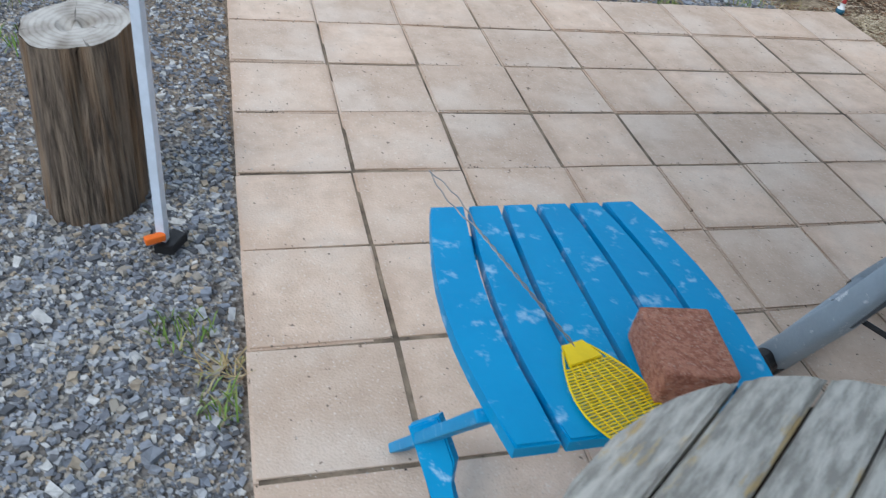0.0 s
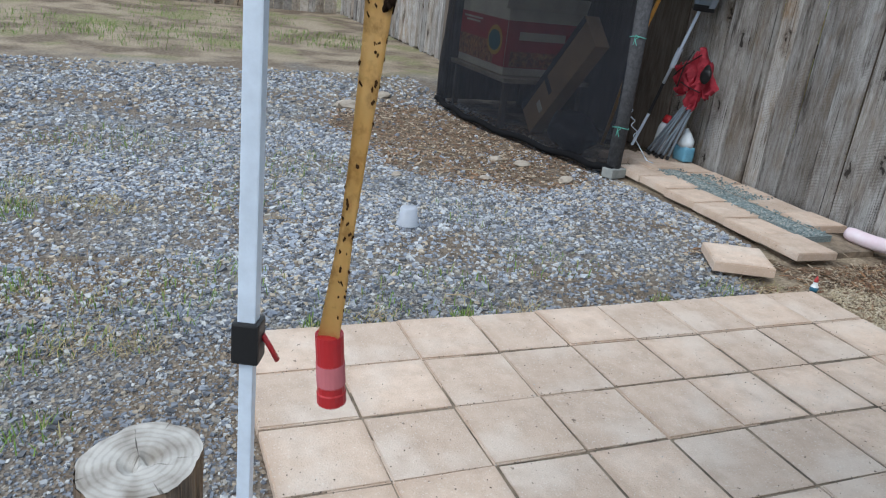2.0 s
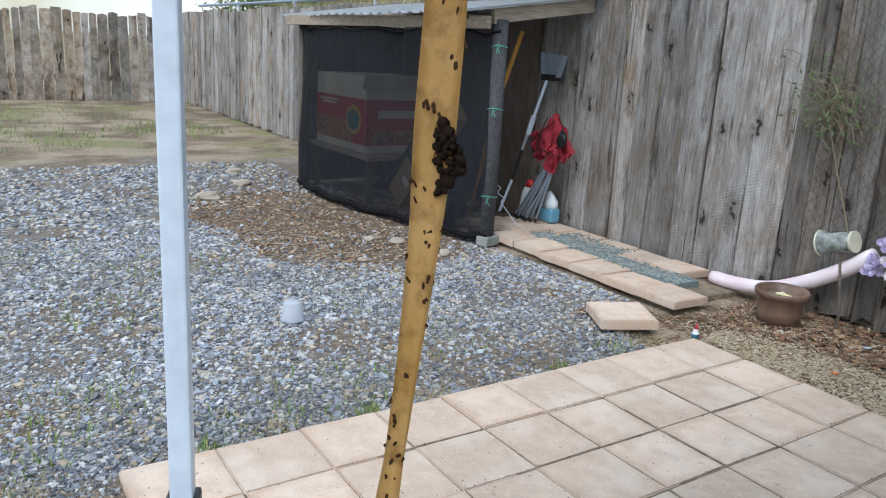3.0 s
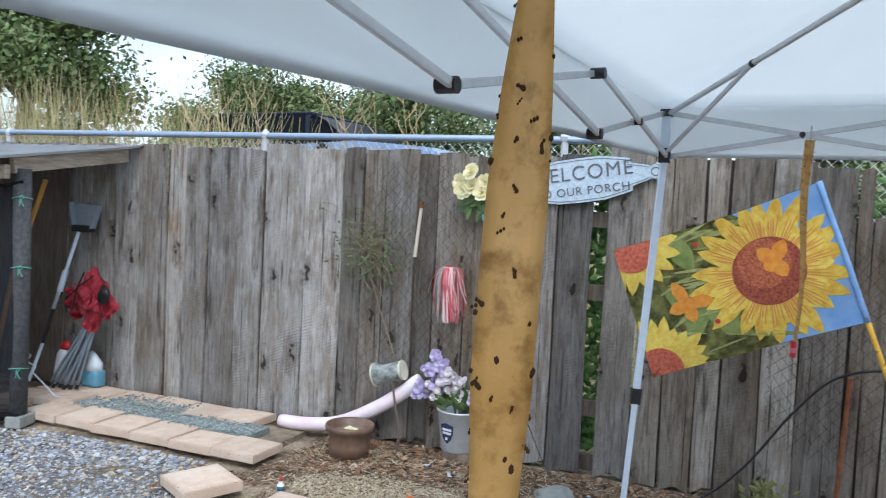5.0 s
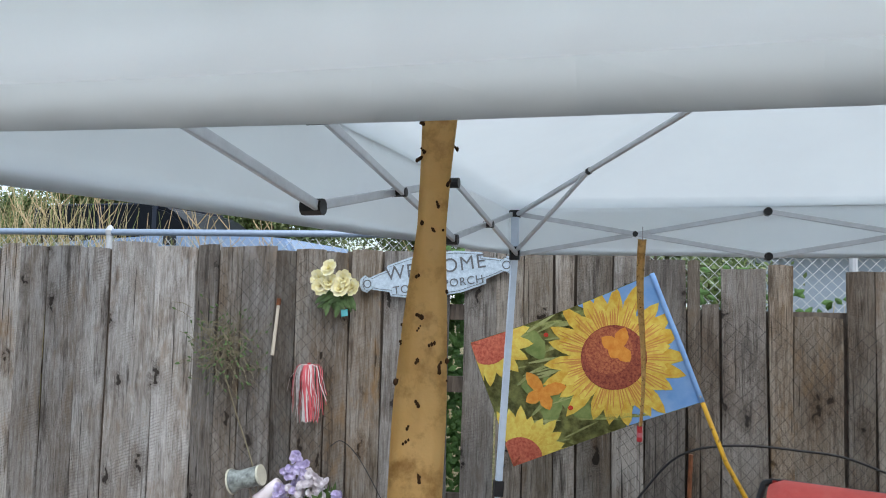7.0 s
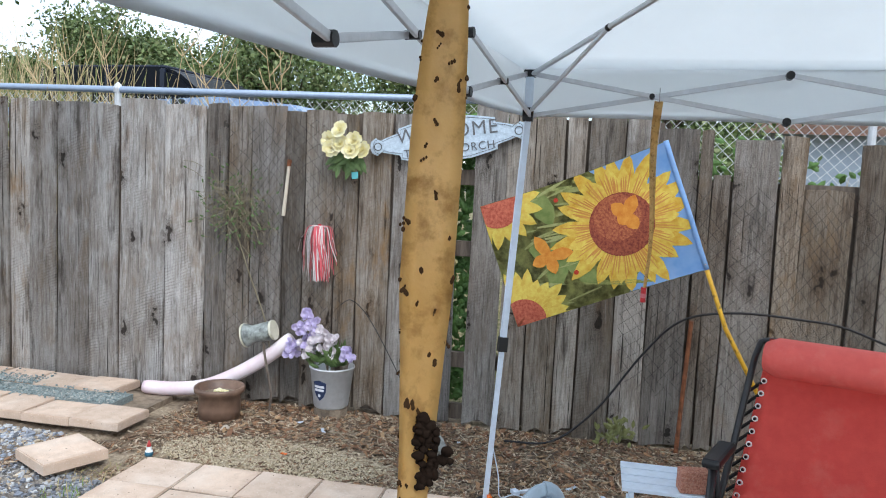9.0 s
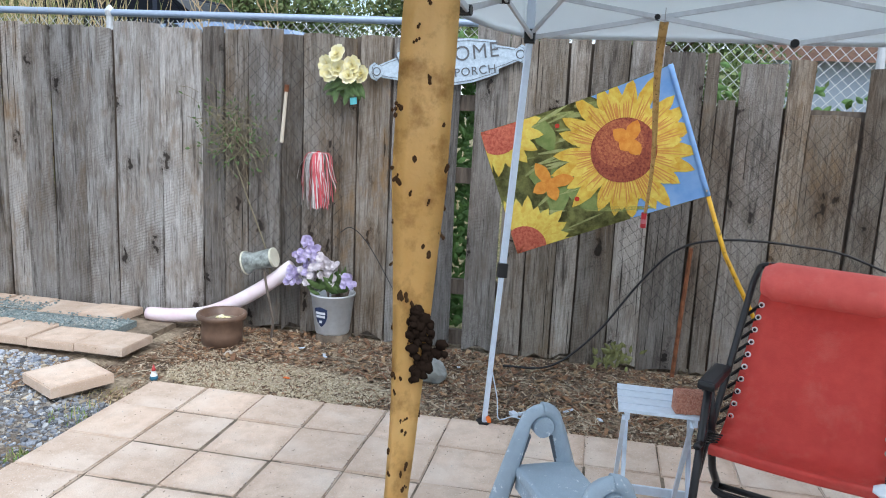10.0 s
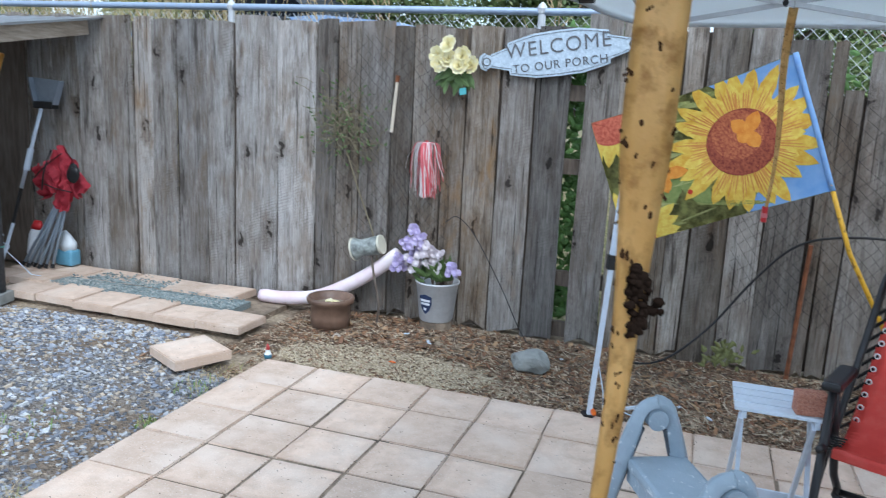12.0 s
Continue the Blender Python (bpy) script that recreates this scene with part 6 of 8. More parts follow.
def build_wires():
    h = thing("bent_hose", "black garden hose arching over dry stems beside the boards", "hose", at=IN_BED)
    pts = curve_pts([(3.52, -1.68, 0.0), (3.55, -1.94, 0.02), (3.58, -2.17, 0.22), (3.6, -2.385, 0.53), (3.6, -2.57, 0.73), (3.6, -2.815, 0.795), (3.6, -3.14, 0.79), (3.6, -3.45, 0.74), (3.62, -3.9, 0.5), (3.65, -4.1, 0.0)], 6)
    part("tube", tube(B(), pts, 0.0065, 8), BLACK, h, smooth=True)
    s = thing("solar_stake", "thin dark bent wire stake leaning on the boards", "stake", at=ON_BOARDS)
    part("wire", tube(B(), curve_pts([(3.74, -0.62, 0.62), (3.72, -0.70, 0.66), (3.70, -0.82, 0.56), (3.60, -1.02, 0.30), (3.45, -1.16, 0.14), (3.30, -1.26, 0.08)], 6), 0.0026, 6), BLACK, s, smooth=True)
    r = thing("iron_rod", "rusty iron rod standing in the bed", "rod", at=ON_BOARDS)
    part("bar", tube(B(), [(3.70, -2.60, -0.05), (3.70, -2.63, 0.70)], 0.012, 8), RUST, r)
    # chain-link behind the boards
    c = thing("chain_link_fence", "galvanised chain-link fence with a top rail behind the boards", "chain-link fence")
    part("top_rail", tube(B(), [(4.3, -7.0, 1.91), (4.3, 14.2, 1.985)], 0.024, 10), RAIL, c, smooth=True)
    for y in (-6.0, -3.6, -1.0, 1.25, 3.9, 6.5, 9.1, 11.7):
        part("post", tube(B(), [(4.3, y, -0.1), (4.3, y, 1.955)], 0.024, 10), STEEL, c)
        part("post_cap", lathe(B(), [(0.03, 1.92), (0.034, 1.95), (0.02, 1.975), (0.006, 1.99)], 12, (4.3, y, 0.0)), STEEL, c)
    bm, d = B(), 0.06
    z0, z1 = 1.30, 1.90
    k = -5.0
    while k < 9.0:
        for sgn in (1, -1):
            steps = 10
            pts = [(4.3 + 0.004 * (-1) ** i, k + sgn * (z1 - z0) * (i / steps - 0.5), z0 + (z1 - z0) * i / steps) for i in range(steps + 1)]
            tube(bm, pts, 0.0022, 3)
        k += d * 1.15
    part("mesh", bm, STEEL, c, "diamond wire mesh")
    # black bird net on the boards
    bn = thing("garden_net", "torn black bird netting stapled over the boards", "netting", at=ON_BOARDS)
    for y0, y1, z0, z1 in ((-0.62, 0.16, 0.30, 1.72), (-3.6, -2.25, 0.2, 1.45)):
        bm, k = B(), -1.2
        while k < 2.4:
            for sgn in (1, -1):
                pts = []
                for i in range(13):
                    y = y0 + (y1 - y0) * i / 12
                    z = z0 + k + sgn * (y - y0) * 1.1 + 0.11 * noise.noise(Vector((y * 2.2, k * 1.4, sgn))) + 0.03 * noise.noise(Vector((y * 9, k * 5, sgn)))
                    if z0 <= z <= z1:
                        pts.append((3.775 + 0.008 * noise.noise(Vector((y * 4, z * 4, 0))), y, z))
                if len(pts) > 1:
                    tube(bm, pts, 0.0009, 3)
            k += 0.07
        tagged(part("net_sheet", bm, BLACK, bn), kind="stuff")
    # dry sprig caught in the net, and a small weed
    sp = thing("dry_sprig", "dry tangled sprig with a few green leaves on the netting", "plant", at=ON_BOARDS)
    rr = random.Random(6)
    bm, gb = B(), B()
    for k in range(280):
        p = Vector((3.75 + rr.uniform(-0.05, 0.01), 0.06 + rr.gauss(0, 0.10), 1.16 + rr.gauss(0, 0.10)))
        d = Vector((rr.uniform(-0.3, 0.1), rr.uniform(-1, 1), rr.uniform(-1, 1))).normalized()
        q = p + d * rr.uniform(0.04, 0.13)
        tube(bm, [p, (p + q) / 2 + Vector((0, rr.uniform(-0.01, 0.01), 0.01)), q], 0.0017, 3)
        if k % 2:
            leaf(gb, q, d, 0.03, 0.012)
    tube(bm, curve_pts([(3.76, 0.12, 1.15), (3.74, -0.02, 0.80), (3.70, -0.16, 0.50), (3.66, -0.22, 0.3)], 5), 0.004, 5)
    part("twig_tangle", bm, flat("dry_stem", (0.21, 0.18, 0.115), rough=0.9), sp)
    part("leaves", gb, GREEN, sp)
    wd = thing("small_weed", "small yellow-green weed at the foot of the boards", "weed", at=IN_BED)
    gb = B()
    for k in range(70):
        a = rr.uniform(0.2, 2.9)
        leaf(gb, (3.66 + rr.uniform(-0.06, 0.05), -2.28 + rr.gauss(0, 0.05), 0.01 + rr.uniform(0, 0.12)), (rr.uniform(-0.6, 0.3), math.cos(a), math.sin(a)), rr.uniform(0.03, 0.06), 0.02)
    part("leaves", gb, flat("weed_green", (0.19, 0.20, 0.07), amount=0.4), wd)
    vine = thing("green_creeper", "leafy green creeper seen through gaps in the boards", "creeper")
    gb = B()
    for y0, y1, z1, count in ((-1.42, -1.24, 1.80, 760), (-2.45, -2.36, 1.2, 160), (-2.66, -2.58, 1.0, 120), (-2.95, -2.6, 1.72, 160), (-3.6, -3.1, 1.6, 160)):
        for k in range(count):
            leaf(gb, (3.95 + rr.uniform(0, 0.12), rr.uniform(y0, y1), rr.uniform(0.1, z1)), (rr.uniform(-0.3, 0.3), rr.uniform(-1, 1), rr.uniform(-0.8, 1)), rr.uniform(0.04, 0.08), 0.035)
    part("leaves", gb, flat("creeper_green", (0.10, 0.22, 0.05), amount=0.5), vine)
    for k, (x, y, ln, a) in enumerate(((3.42, -0.66, 0.05, 0.5), (3.50, -0.48, 0.03, 1.9), (3.50, -1.42, 0.018, 0.2), (3.02, -0.60, 0.02, 1.1), (3.05, -2.05, 0.03, 2.4), (2.98, -2.20, 0.025, 0.3))):
        bit = part("paper_scrap", slab(B(), [(-ln, -0.008), (ln, -0.010), (ln * 0.9, 0.009), (-ln * 0.8, 0.011)], 0, 0.004, 0.001), WHITE_PAINT if k != 3 else ORANGE, m=pose(x, y, ground_height(x, y) + 0.016, 4, 6, math.degrees(a)))
        tagged(bit, "small pale scrap lying on the mulch" if k != 3 else "small orange plastic scrap lying on the mulch", "scrap", group="scraps on the mulch")
    # tent pegs and cord by the leg
    tp = thing("tent_peg", "white plastic tent peg with looped cord on the mulch", "tent peg")
    part("peg", box(B(), (2.90, -1.86, 0.012), (0.10, 0.014, 0.014), Matrix.Rotation(-0.9, 4, "Z"), 0.003), WHITE_PAINT, tp)
    part("head", box(B(), (2.86, -1.80, 0.014), (0.03, 0.04, 0.018), Matrix.Rotation(-0.9, 4, "Z"), 0.003), WHITE_PAINT, tp)
    part("cord", tube(B(), curve_pts([(2.74, -1.69, 0.30), (2.76, -1.73, 0.12), (2.78, -1.74, 0.015), (2.83, -1.80, 0.012), (2.80, -1.88, 0.012), (2.86, -1.93, 0.012)], 5), 0.003, 5), WHITE_PAINT, tp)


build_wires()


# ---- store lean-to with netting ----
def build_store():
    s = thing("garden_store", "low lean-to store with tin roof and black netting sides", "shed")
    bm = B()
    n = 60
    for k in range(n + 1):
        y = 1.95 + 3.05 * k / n
        wavez = 0.012 * math.cos(k * math.pi / 1.5)
        bm.verts.new((2.50, y, 1.60 + wavez + 0.02 * noise.noise(Vector((0, y, 0)))))
        bm.verts.new((3.84, y, 1.80 + wavez))
    bm.verts.ensure_lookup_table()
    for k in range(n):
        bm.faces.new((bm.verts[2 * k], bm.verts[2 * k + 1], bm.verts[2 * k + 3], bm.verts[2 * k + 2]))
    bmesh.ops.solidify(bm, geom=bm.faces[:], thickness=0.004)
    part("roof", bm, TIN, s, "corrugated grey tin roof")
    p, q = Vector((2.90, 2.08, 1.60)), Vector((3.78, 2.08, 1.735))
    rot = (q - p).to_track_quat("X", "Z").to_matrix().to_4x4()
    part("front_beam", box(B(), (p + q) / 2, ((q - p).length + 0.04, 0.04, 0.10), rot, 0.005), BEAM, s)
    part("side_beam", box(B(), (2.655, 3.42, 1.555), (0.045, 2.75, 0.085), Matrix.Rotation(0.13, 4, "Z"), 0.005), BEAM, s)
    bm = tube(B(), [(2.95, 2.07, -0.03), (2.955, 2.07, 0.8), (2.95, 2.075, 1.58)], 0.052, 14)
    part("post", bm, material("net_wrap", (0.085, 0.085, 0.09), (0.045, 0.045, 0.048), scale=40, rough=0.9, bump=0.4, bump_scale=120), s, "post wrapped in black netting", smooth=True)
    part("post_foot", box(B(), (2.95, 2.05, 0.01), (0.16, 0.10, 0.07), Matrix.Rotation(0.3, 4, "Z"), 0.008), STONE, s)
    part("post", tube(B(), [(2.62, 4.74, -0.03), (2.62, 4.74, 1.56)], 0.05, 12), DARKWOOD, s, smooth=True)
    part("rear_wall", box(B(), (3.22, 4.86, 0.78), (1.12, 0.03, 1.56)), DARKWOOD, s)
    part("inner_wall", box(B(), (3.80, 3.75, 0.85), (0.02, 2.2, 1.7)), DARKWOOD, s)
    for z, a in ((1.40, 0.3), (0.97, 1.2), (0.34, 2.0)):
        bm = tube(B(), [(2.95 + 0.057 * math.cos(t), 2.07 + 0.057 * math.sin(t), z + 0.006 * math.sin(2 * t)) for t in [2 * math.pi * k / 16 for k in range(17)]], 0.003, 5)
        for sg in (-1, 1):
            tube(bm, curve_pts([(2.91, 2.01, z), (2.88, 2.0, z + 0.015 * sg), (2.885, 2.0 + 0.02 * sg, z - 0.05)], 4), 0.0025, 5)
        part("tie", bm, TIE, s, "knotted green twine")
    # netting: a real weave seen as fine see-through cloth
    m = bpy.data.materials.new("shade_net")
    m.use_nodes = True
    nn, l = m.node_tree.nodes, m.node_tree.links
    tr, mx = nn.new("ShaderNodeBsdfTransparent"), nn.new("ShaderNodeMixShader")
    tcn, ns, mr = nn.new("ShaderNodeTexCoord"), nn.new("ShaderNodeTexNoise"), nn.new("ShaderNodeMapRange")
    ns.inputs["Scale"].default_value = 3.0
    l.new(tcn.outputs["Object"], ns.inputs["Vector"])
    l.new(ns.outputs["Fac"], mr.inputs["Value"])
    mr.inputs["To Min"].default_value, mr.inputs["To Max"].default_value = 0.60, 0.84
    l.new(mr.outputs["Result"], mx.inputs["Fac"])
    nn["Principled BSDF"].inputs["Base Color"].default_value = (0.022, 0.024, 0.029, 1)
    nn["Principled BSDF"].inputs["Specular IOR Level"].default_value = 0.05
    nn["Principled BSDF"].inputs["Roughness"].default_value = 0.8
    l.new(tr.outputs["BSDF"], mx.inputs[1])
    l.new(nn["Principled BSDF"].outputs["BSDF"], mx.inputs[2])
    l.new(mx.outputs["Shader"], nn["Material Output"].inputs["Surface"])
    bm, rows = B(), []
    line = curve_pts([(2.93, 2.03, 0), (2.82, 2.35, 0), (2.66, 2.95, 0), (2.53, 3.6, 0), (2.52, 4.2, 0), (2.58, 4.72, 0)], 7)
    for i, p in enumerate(line):
        rows.append([])
        for k in range(13):
            z = 1.515 * (1 - k / 12)
            sag = 0.03 * math.sin(i * 0.9 + k * 0.5) + 0.02 * noise.noise(Vector((i * 0.4, k * 0.5, 0)))
            drop = -0.05 * math.sin(i * 0.55) ** 2 if k == 0 else 0
            rows[-1].append(bm.verts.new((p.x + sag * 0.6 * (i > 0), p.y, z + drop + (0.0 if k < 12 else -0.02))))
    for a, b in zip(rows, rows[1:]):
        for k in range(12):
            bm.faces.new((a[k], b[k], b[k + 1], a[k + 1]))
    part("netting", bm, m, s, "black see-through shade netting", smooth=True)
    hem = [(p.x - 0.012, p.y, 0.03 + 0.012 * math.sin(i)) for i, p in enumerate(line)]
    part("hem", tube(B(), hem, 0.026, 8), NET, s, "bunched netting hem", smooth=True)
    part("hem", tube(B(), [(p.x - 0.012, p.y, 1.500 - 0.03 * math.sin(i * 0.55) ** 2) for i, p in enumerate(line)], 0.010, 8), NET, s, smooth=True)
    # stored boxes
    c1 = thing("carton", "pale carton with dark red printed sides on the store shelf", "carton", group="stored cartons")
    part("box", box(B(), (3.135, 4.195, 0.765), (0.77, 1.03, 0.67), bevel=0.008), PALE_CARD, c1)
    part("lid_flap", box(B(), (3.10, 3.64, 1.06), (0.80, 0.012, 0.13), Matrix.Rotation(0.35, 4, "X"), 0.003), PALE_CARD, c1)
    part("print", box(B(), (3.135, 3.6775, 0.70), (0.765, 0.005, 0.40)), RED_CARD, c1, "dark red printed side")
    part("print", box(B(), (2.7475, 4.195, 0.70), (0.005, 1.02, 0.40)), RED_CARD, c1, "dark red printed side")
    food = material("warm_print", (0.42, 0.14, 0.05), (0.12, 0.03, 0.02), scale=26, rough=0.6, lo=0.42, hi=0.56, stain=(0.62, 0.42, 0.16), stain_scale=38, stain_amount=0.8)
    part("print_patch", box(B(), (3.15, 3.6735, 0.575), (0.70, 0.004, 0.13)), food, c1, "mottled warm print")
    part("print_patch", box(B(), (2.7435, 4.30, 0.60), (0.004, 0.78, 0.19)), food, c1, "mottled warm print")
    part("print_patch", box(B(), (3.10, 3.6735, 0.775), (0.46, 0.004, 0.07)), PALE_CARD, c1, "plain pale bar")
    part("print_patch", slab(B(), [(0.15 * math.cos(a), 0.13 * math.sin(a)) for a in [2 * math.pi * k / 24 for k in range(24)]], 0, 0.004, 0, facing_yard(2.745, 3.90, 0.71)), flat("ochre_print", (0.60, 0.36, 0.06)), c1, "plain ochre oval")
    part("print_patch", slab(B(), [(0.12 * math.cos(a), 0.09 * math.sin(a)) for a in [2 * math.pi * k / 24 for k in range(24)]], 0, 0.004, 0, facing_yard(2.7405, 3.90, 0.71)), flat("teal_print", (0.03, 0.12, 0.13)), c1, "plain dark oval")
    for k, z in enumerate((0.86, 0.83)):
        part("print_patch", box(B(), (2.7435, 4.42, z), (0.004, 0.42 - 0.1 * k, 0.016)), PALE_CARD, c1, "plain pale bar")
    part("shelf", box(B(), (3.13, 4.15, 0.405), (0.86, 1.25, 0.04), None, 0.004), BEAM, s)
    for y in (3.60, 4.70):
        for x in (2.76, 3.50):
            part("shelf_leg", box(B(), (x, y, 0.18), (0.05, 0.05, 0.42)), DARKWOOD, s)
    c2 = thing("carton", "long brown cardboard box leaning inside the store", "carton", group="stored cartons")
    lean = Matrix.Translation((3.06, 3.17, 0.50)) @ Matrix.Rotation(0.76, 4, "X")
    part("box", box(B(), (0, 0, 0), (0.13, 0.30, 1.20), None, 0.006), CARD, c2, m=lean)
    part("tape", box(B(), (-0.067, 0.125, 0), (0.006, 0.05, 1.19)), BLACK, c2, "black tape", m=lean)
    part("tape", box(B(), (-0.068, 0.02, -0.12), (0.006, 0.16, 0.05)), BLACK, c2, "black tape", m=lean)
    part("paper_label", box(B(), (-0.068, -0.05, -0.33), (0.006, 0.10, 0.06)), PALE_CARD, c2, m=lean)
    c3 = thing("dark_bag", "dark plastic bag slumped on the store floor", "bag")
    part("bag", ball(B(), (2.98, 2.75, 0.14), 0.2, (0.9, 1.1, 0.8), 3, 0.35, 2), BLACK, c3, smooth=True)


build_store()


def build_tools():
    u = thing("folded_camp_chair", "folded red camp chair with grey rods leaning on the boards", "camp chair")
    knot = Vector((3.66, 2.20, 0.62))
    for k in range(8):
        low = Vector((3.52 + 0.03 * math.sin(2.1 * k), 2.47 - 0.034 * k, 0.062))
        high = knot + Vector((0.02 * math.sin(k * 1.7), 0.010 * (3.5 - k) - 0.07, 0.19 + 0.03 * math.sin(k * 1.3)))
        part("rod", tube(B(), [low, knot + Vector((0.02 * math.sin(k * 1.7), 0.012 * (3.5 - k), -0.06)), high], 0.010, 8), CHAIR_ROD, u, "blue-grey metal rod", smooth=True)
        part("rod_foot", tube(B(), [low, low + (knot - low).normalized() * 0.03], 0.0135, 8), BLACK, u)
    red = material("folded_red_cloth", (0.66, 0.075, 0.11), (0.40, 0.035, 0.055), scale=9, rough=0.75, bump=0.3, bump_scale=40)
    # sagging lobes of cloth gathered round the rods
    for k, (y, z, w, h, tilt, x) in enumerate(((2.16, 0.78, 0.22, 0.26, 0.25, 3.60), (2.31, 0.66, 0.22, 0.16, -0.6, 3.585), (2.04, 0.70, 0.16, 0.24, 0.3, 3.595), (2.12, 0.58, 0.17, 0.22, -0.2, 3.575), (2.22, 0.70, 0.14, 0.20, 0.5, 3.56))):
        bm, rows = B(), []
        for i in range(17):
            rows.append([])
            for j in range(15):
                a, b = j / 14 - 0.5, i / 16 - 0.5
                fold = 0.026 * math.sin(a * 15 + k * 2 + 4 * b) + 0.03 * noise.noise(Vector((a * 5, b * 5, k)))
                taper = 1 - 0.55 * abs(b * 2) ** 2 + 0.35 * noise.noise(Vector((b * 5, k * 3.1, 0)))
                rows[-1].append(bm.verts.new((x + fold, y + (a * w * taper) * math.cos(tilt) + b * h * math.sin(tilt), z + b * h * math.cos(tilt) - a * w * math.sin(tilt) + 0.05 * noise.noise(Vector((a * 5, k, 2))))))
        for a, b in zip(rows, rows[1:]):
            for j in range(14):
                bm.faces.new((a[j], a[j + 1], b[j + 1], b[j]))
        bmesh.ops.solidify(bm, geom=bm.faces[:], thickness=0.006)
        part("cloth", bm, red, u, "bunched red cloth", smooth=True)
    for k, (a, b) in enumerate((((3.53, 2.33, 0.70), (3.55, 2.10, 0.88)), ((3.53, 2.24, 0.66), (3.54, 2.02, 0.62)), ((3.52, 2.26, 0.62), (3.54, 2.18, 0.90)))):
        part("strap", tube(B(), curve_pts([a, ((a[0] + b[0]) / 2 - 0.02, (a[1] + b[1]) / 2, (a[2] + b[2]) / 2), b], 4), 0.008, 6, flat_y=0.4), BLACK, u, "black webbing strap")
    part("pocket", ball(B(), (3.53, 1.985, 0.75), 0.065, (0.4, 0.8, 1), 3, 0.4, 6), BLACK, u, "black mesh cup holder", smooth=True)
    jug = thing("spray_jug", "white plastic jug with blue liquid behind the folded chair", "jug")
    part("body", box(B(), (3.70, 2.24, 0.115), (0.10, 0.15, 0.12), bevel=0.02), flat("blue_liquid", (0.13, 0.33, 0.46), rough=0.3), jug, "blue lower part", smooth=True)
    part("shoulder", tube(B(), [(3.70, 2.24, 0.17), (3.70, 2.23, 0.215), (3.70, 2.25, 0.265), (3.70, 2.27, 0.30)], 0.06, 14, radii=[0.072, 0.066, 0.040, 0.022], flat_y=0.75), flat("white_plastic", (0.62, 0.68, 0.72), rough=0.35), jug, smooth=True)
    bag = thing("feed_bag", "white plastic bag with a red band beside the tools", "bag")
    part("sack", tube(B(), [(3.66, 2.50, 0.05), (3.66, 2.50, 0.12), (3.67, 2.49, 0.25), (3.68, 2.48, 0.33)], 0.06, 14, radii=[0.062, 0.070, 0.066, 0.040], flat_y=0.6), flat("white_sack", (0.60, 0.64, 0.68)), bag, smooth=True)
    part("band", tube(B(), [(3.675, 2.485, 0.30), (3.68, 2.48, 0.36)], 0.05, 14, radii=[0.058, 0.030], flat_y=0.6), RED_PLASTIC, bag, "red top band", smooth=True)
    d = thing("dust_pan", "long-handled grey dust pan hanging on the boards", "dust pan", at=ON_BOARDS)
    pan = [(-0.085, 0.0), (0.085, 0.0), (0.135, 0.17), (-0.135, 0.17)]
    steel = flat("pan_steel", (0.26, 0.30, 0.35), rough=0.4, metal=0.2)
    part("pan", slab(B(), pan, 0, 0.012, 0.004, facing_yard(3.70, 2.375, 1.18, -4)), steel, d)
    for sx in (-1, 1):
        part("cheek", slab(B(), [(sx * 0.085 - 0.006, 0), (sx * 0.085 + 0.006, 0), (sx * 0.135 + 0.006, 0.17), (sx * 0.135 - 0.006, 0.17)], 0, 0.05, 0.002, facing_yard(3.70, 2.375, 1.18, -4)), steel, d)
    part("neck", box(B(), (3.68, 2.38, 1.17), (0.07, 0.17, 0.05), bevel=0.01), BLACK, d)
    part("handle", tube(B(), [(3.66, 2.40, 1.15), (3.56, 2.52, 0.58)], 0.013, 10), WHITE_PAINT, d, "white tube handle", smooth=True)
    part("wrap", tube(B(), [(3.608, 2.462, 0.86), (3.585, 2.490, 0.71)], 0.022, 10), WHITE_PAINT, d, "white paper wrap")
    part("grip", tube(B(), [(3.56, 2.52, 0.58), (3.515, 2.565, 0.33)], 0.012, 8), BLACK, d)
    part("tip", tube(B(), [(3.515, 2.565, 0.33), (3.46, 2.63, 0.055)], 0.012, 8), WHITE_PAINT, d)
    h = thing("tool_handle", "orange wooden tool handle standing in the store", "tool")
    part("shaft", tube(B(), [(3.50, 2.52, 1.53), (3.45, 2.76, 0.85), (3.42, 2.95, 0.0)], 0.016, 8), flat("varnished_ash", (0.62, 0.30, 0.05), rough=0.4), h, smooth=True)
    c = thing("coiled_cord", "white coiled plastic cord hanging beside the store post", "cord")
    coil = [(3.25 + 0.016 * math.cos(t), 2.45 - 0.008 * t + 0.016 * math.sin(t), 0.47 - 0.0113 * t) for t in [0.35 * k for k in range(64)]]
    part("coil", tube(B(), coil + [(3.26, 2.22, 0.16), (3.30, 2.16, 0.075), (3.34, 2.12, 0.062)], 0.0035, 6), WHITE_PAINT, c, smooth=True)


build_tools()


# ---- beyond the boards ----
LEAF_COLOURS = [(0.08, 0.125, 0.04), (0.115, 0.175, 0.055), (0.15, 0.215, 0.07), (0.19, 0.25, 0.095), (0.24, 0.275, 0.125), (0.13, 0.19, 0.08)]
LEAVES = island_material("tree_leaves", LEAF_COLOURS, rough=0.7, bump=0.0)
BARK = material("tree_bark", (0.13, 0.10, 0.075), (0.07, 0.055, 0.04), scale=8, stretch=(3, 3, 0.6), rough=0.95, bump=0.6, bump_scale=10)


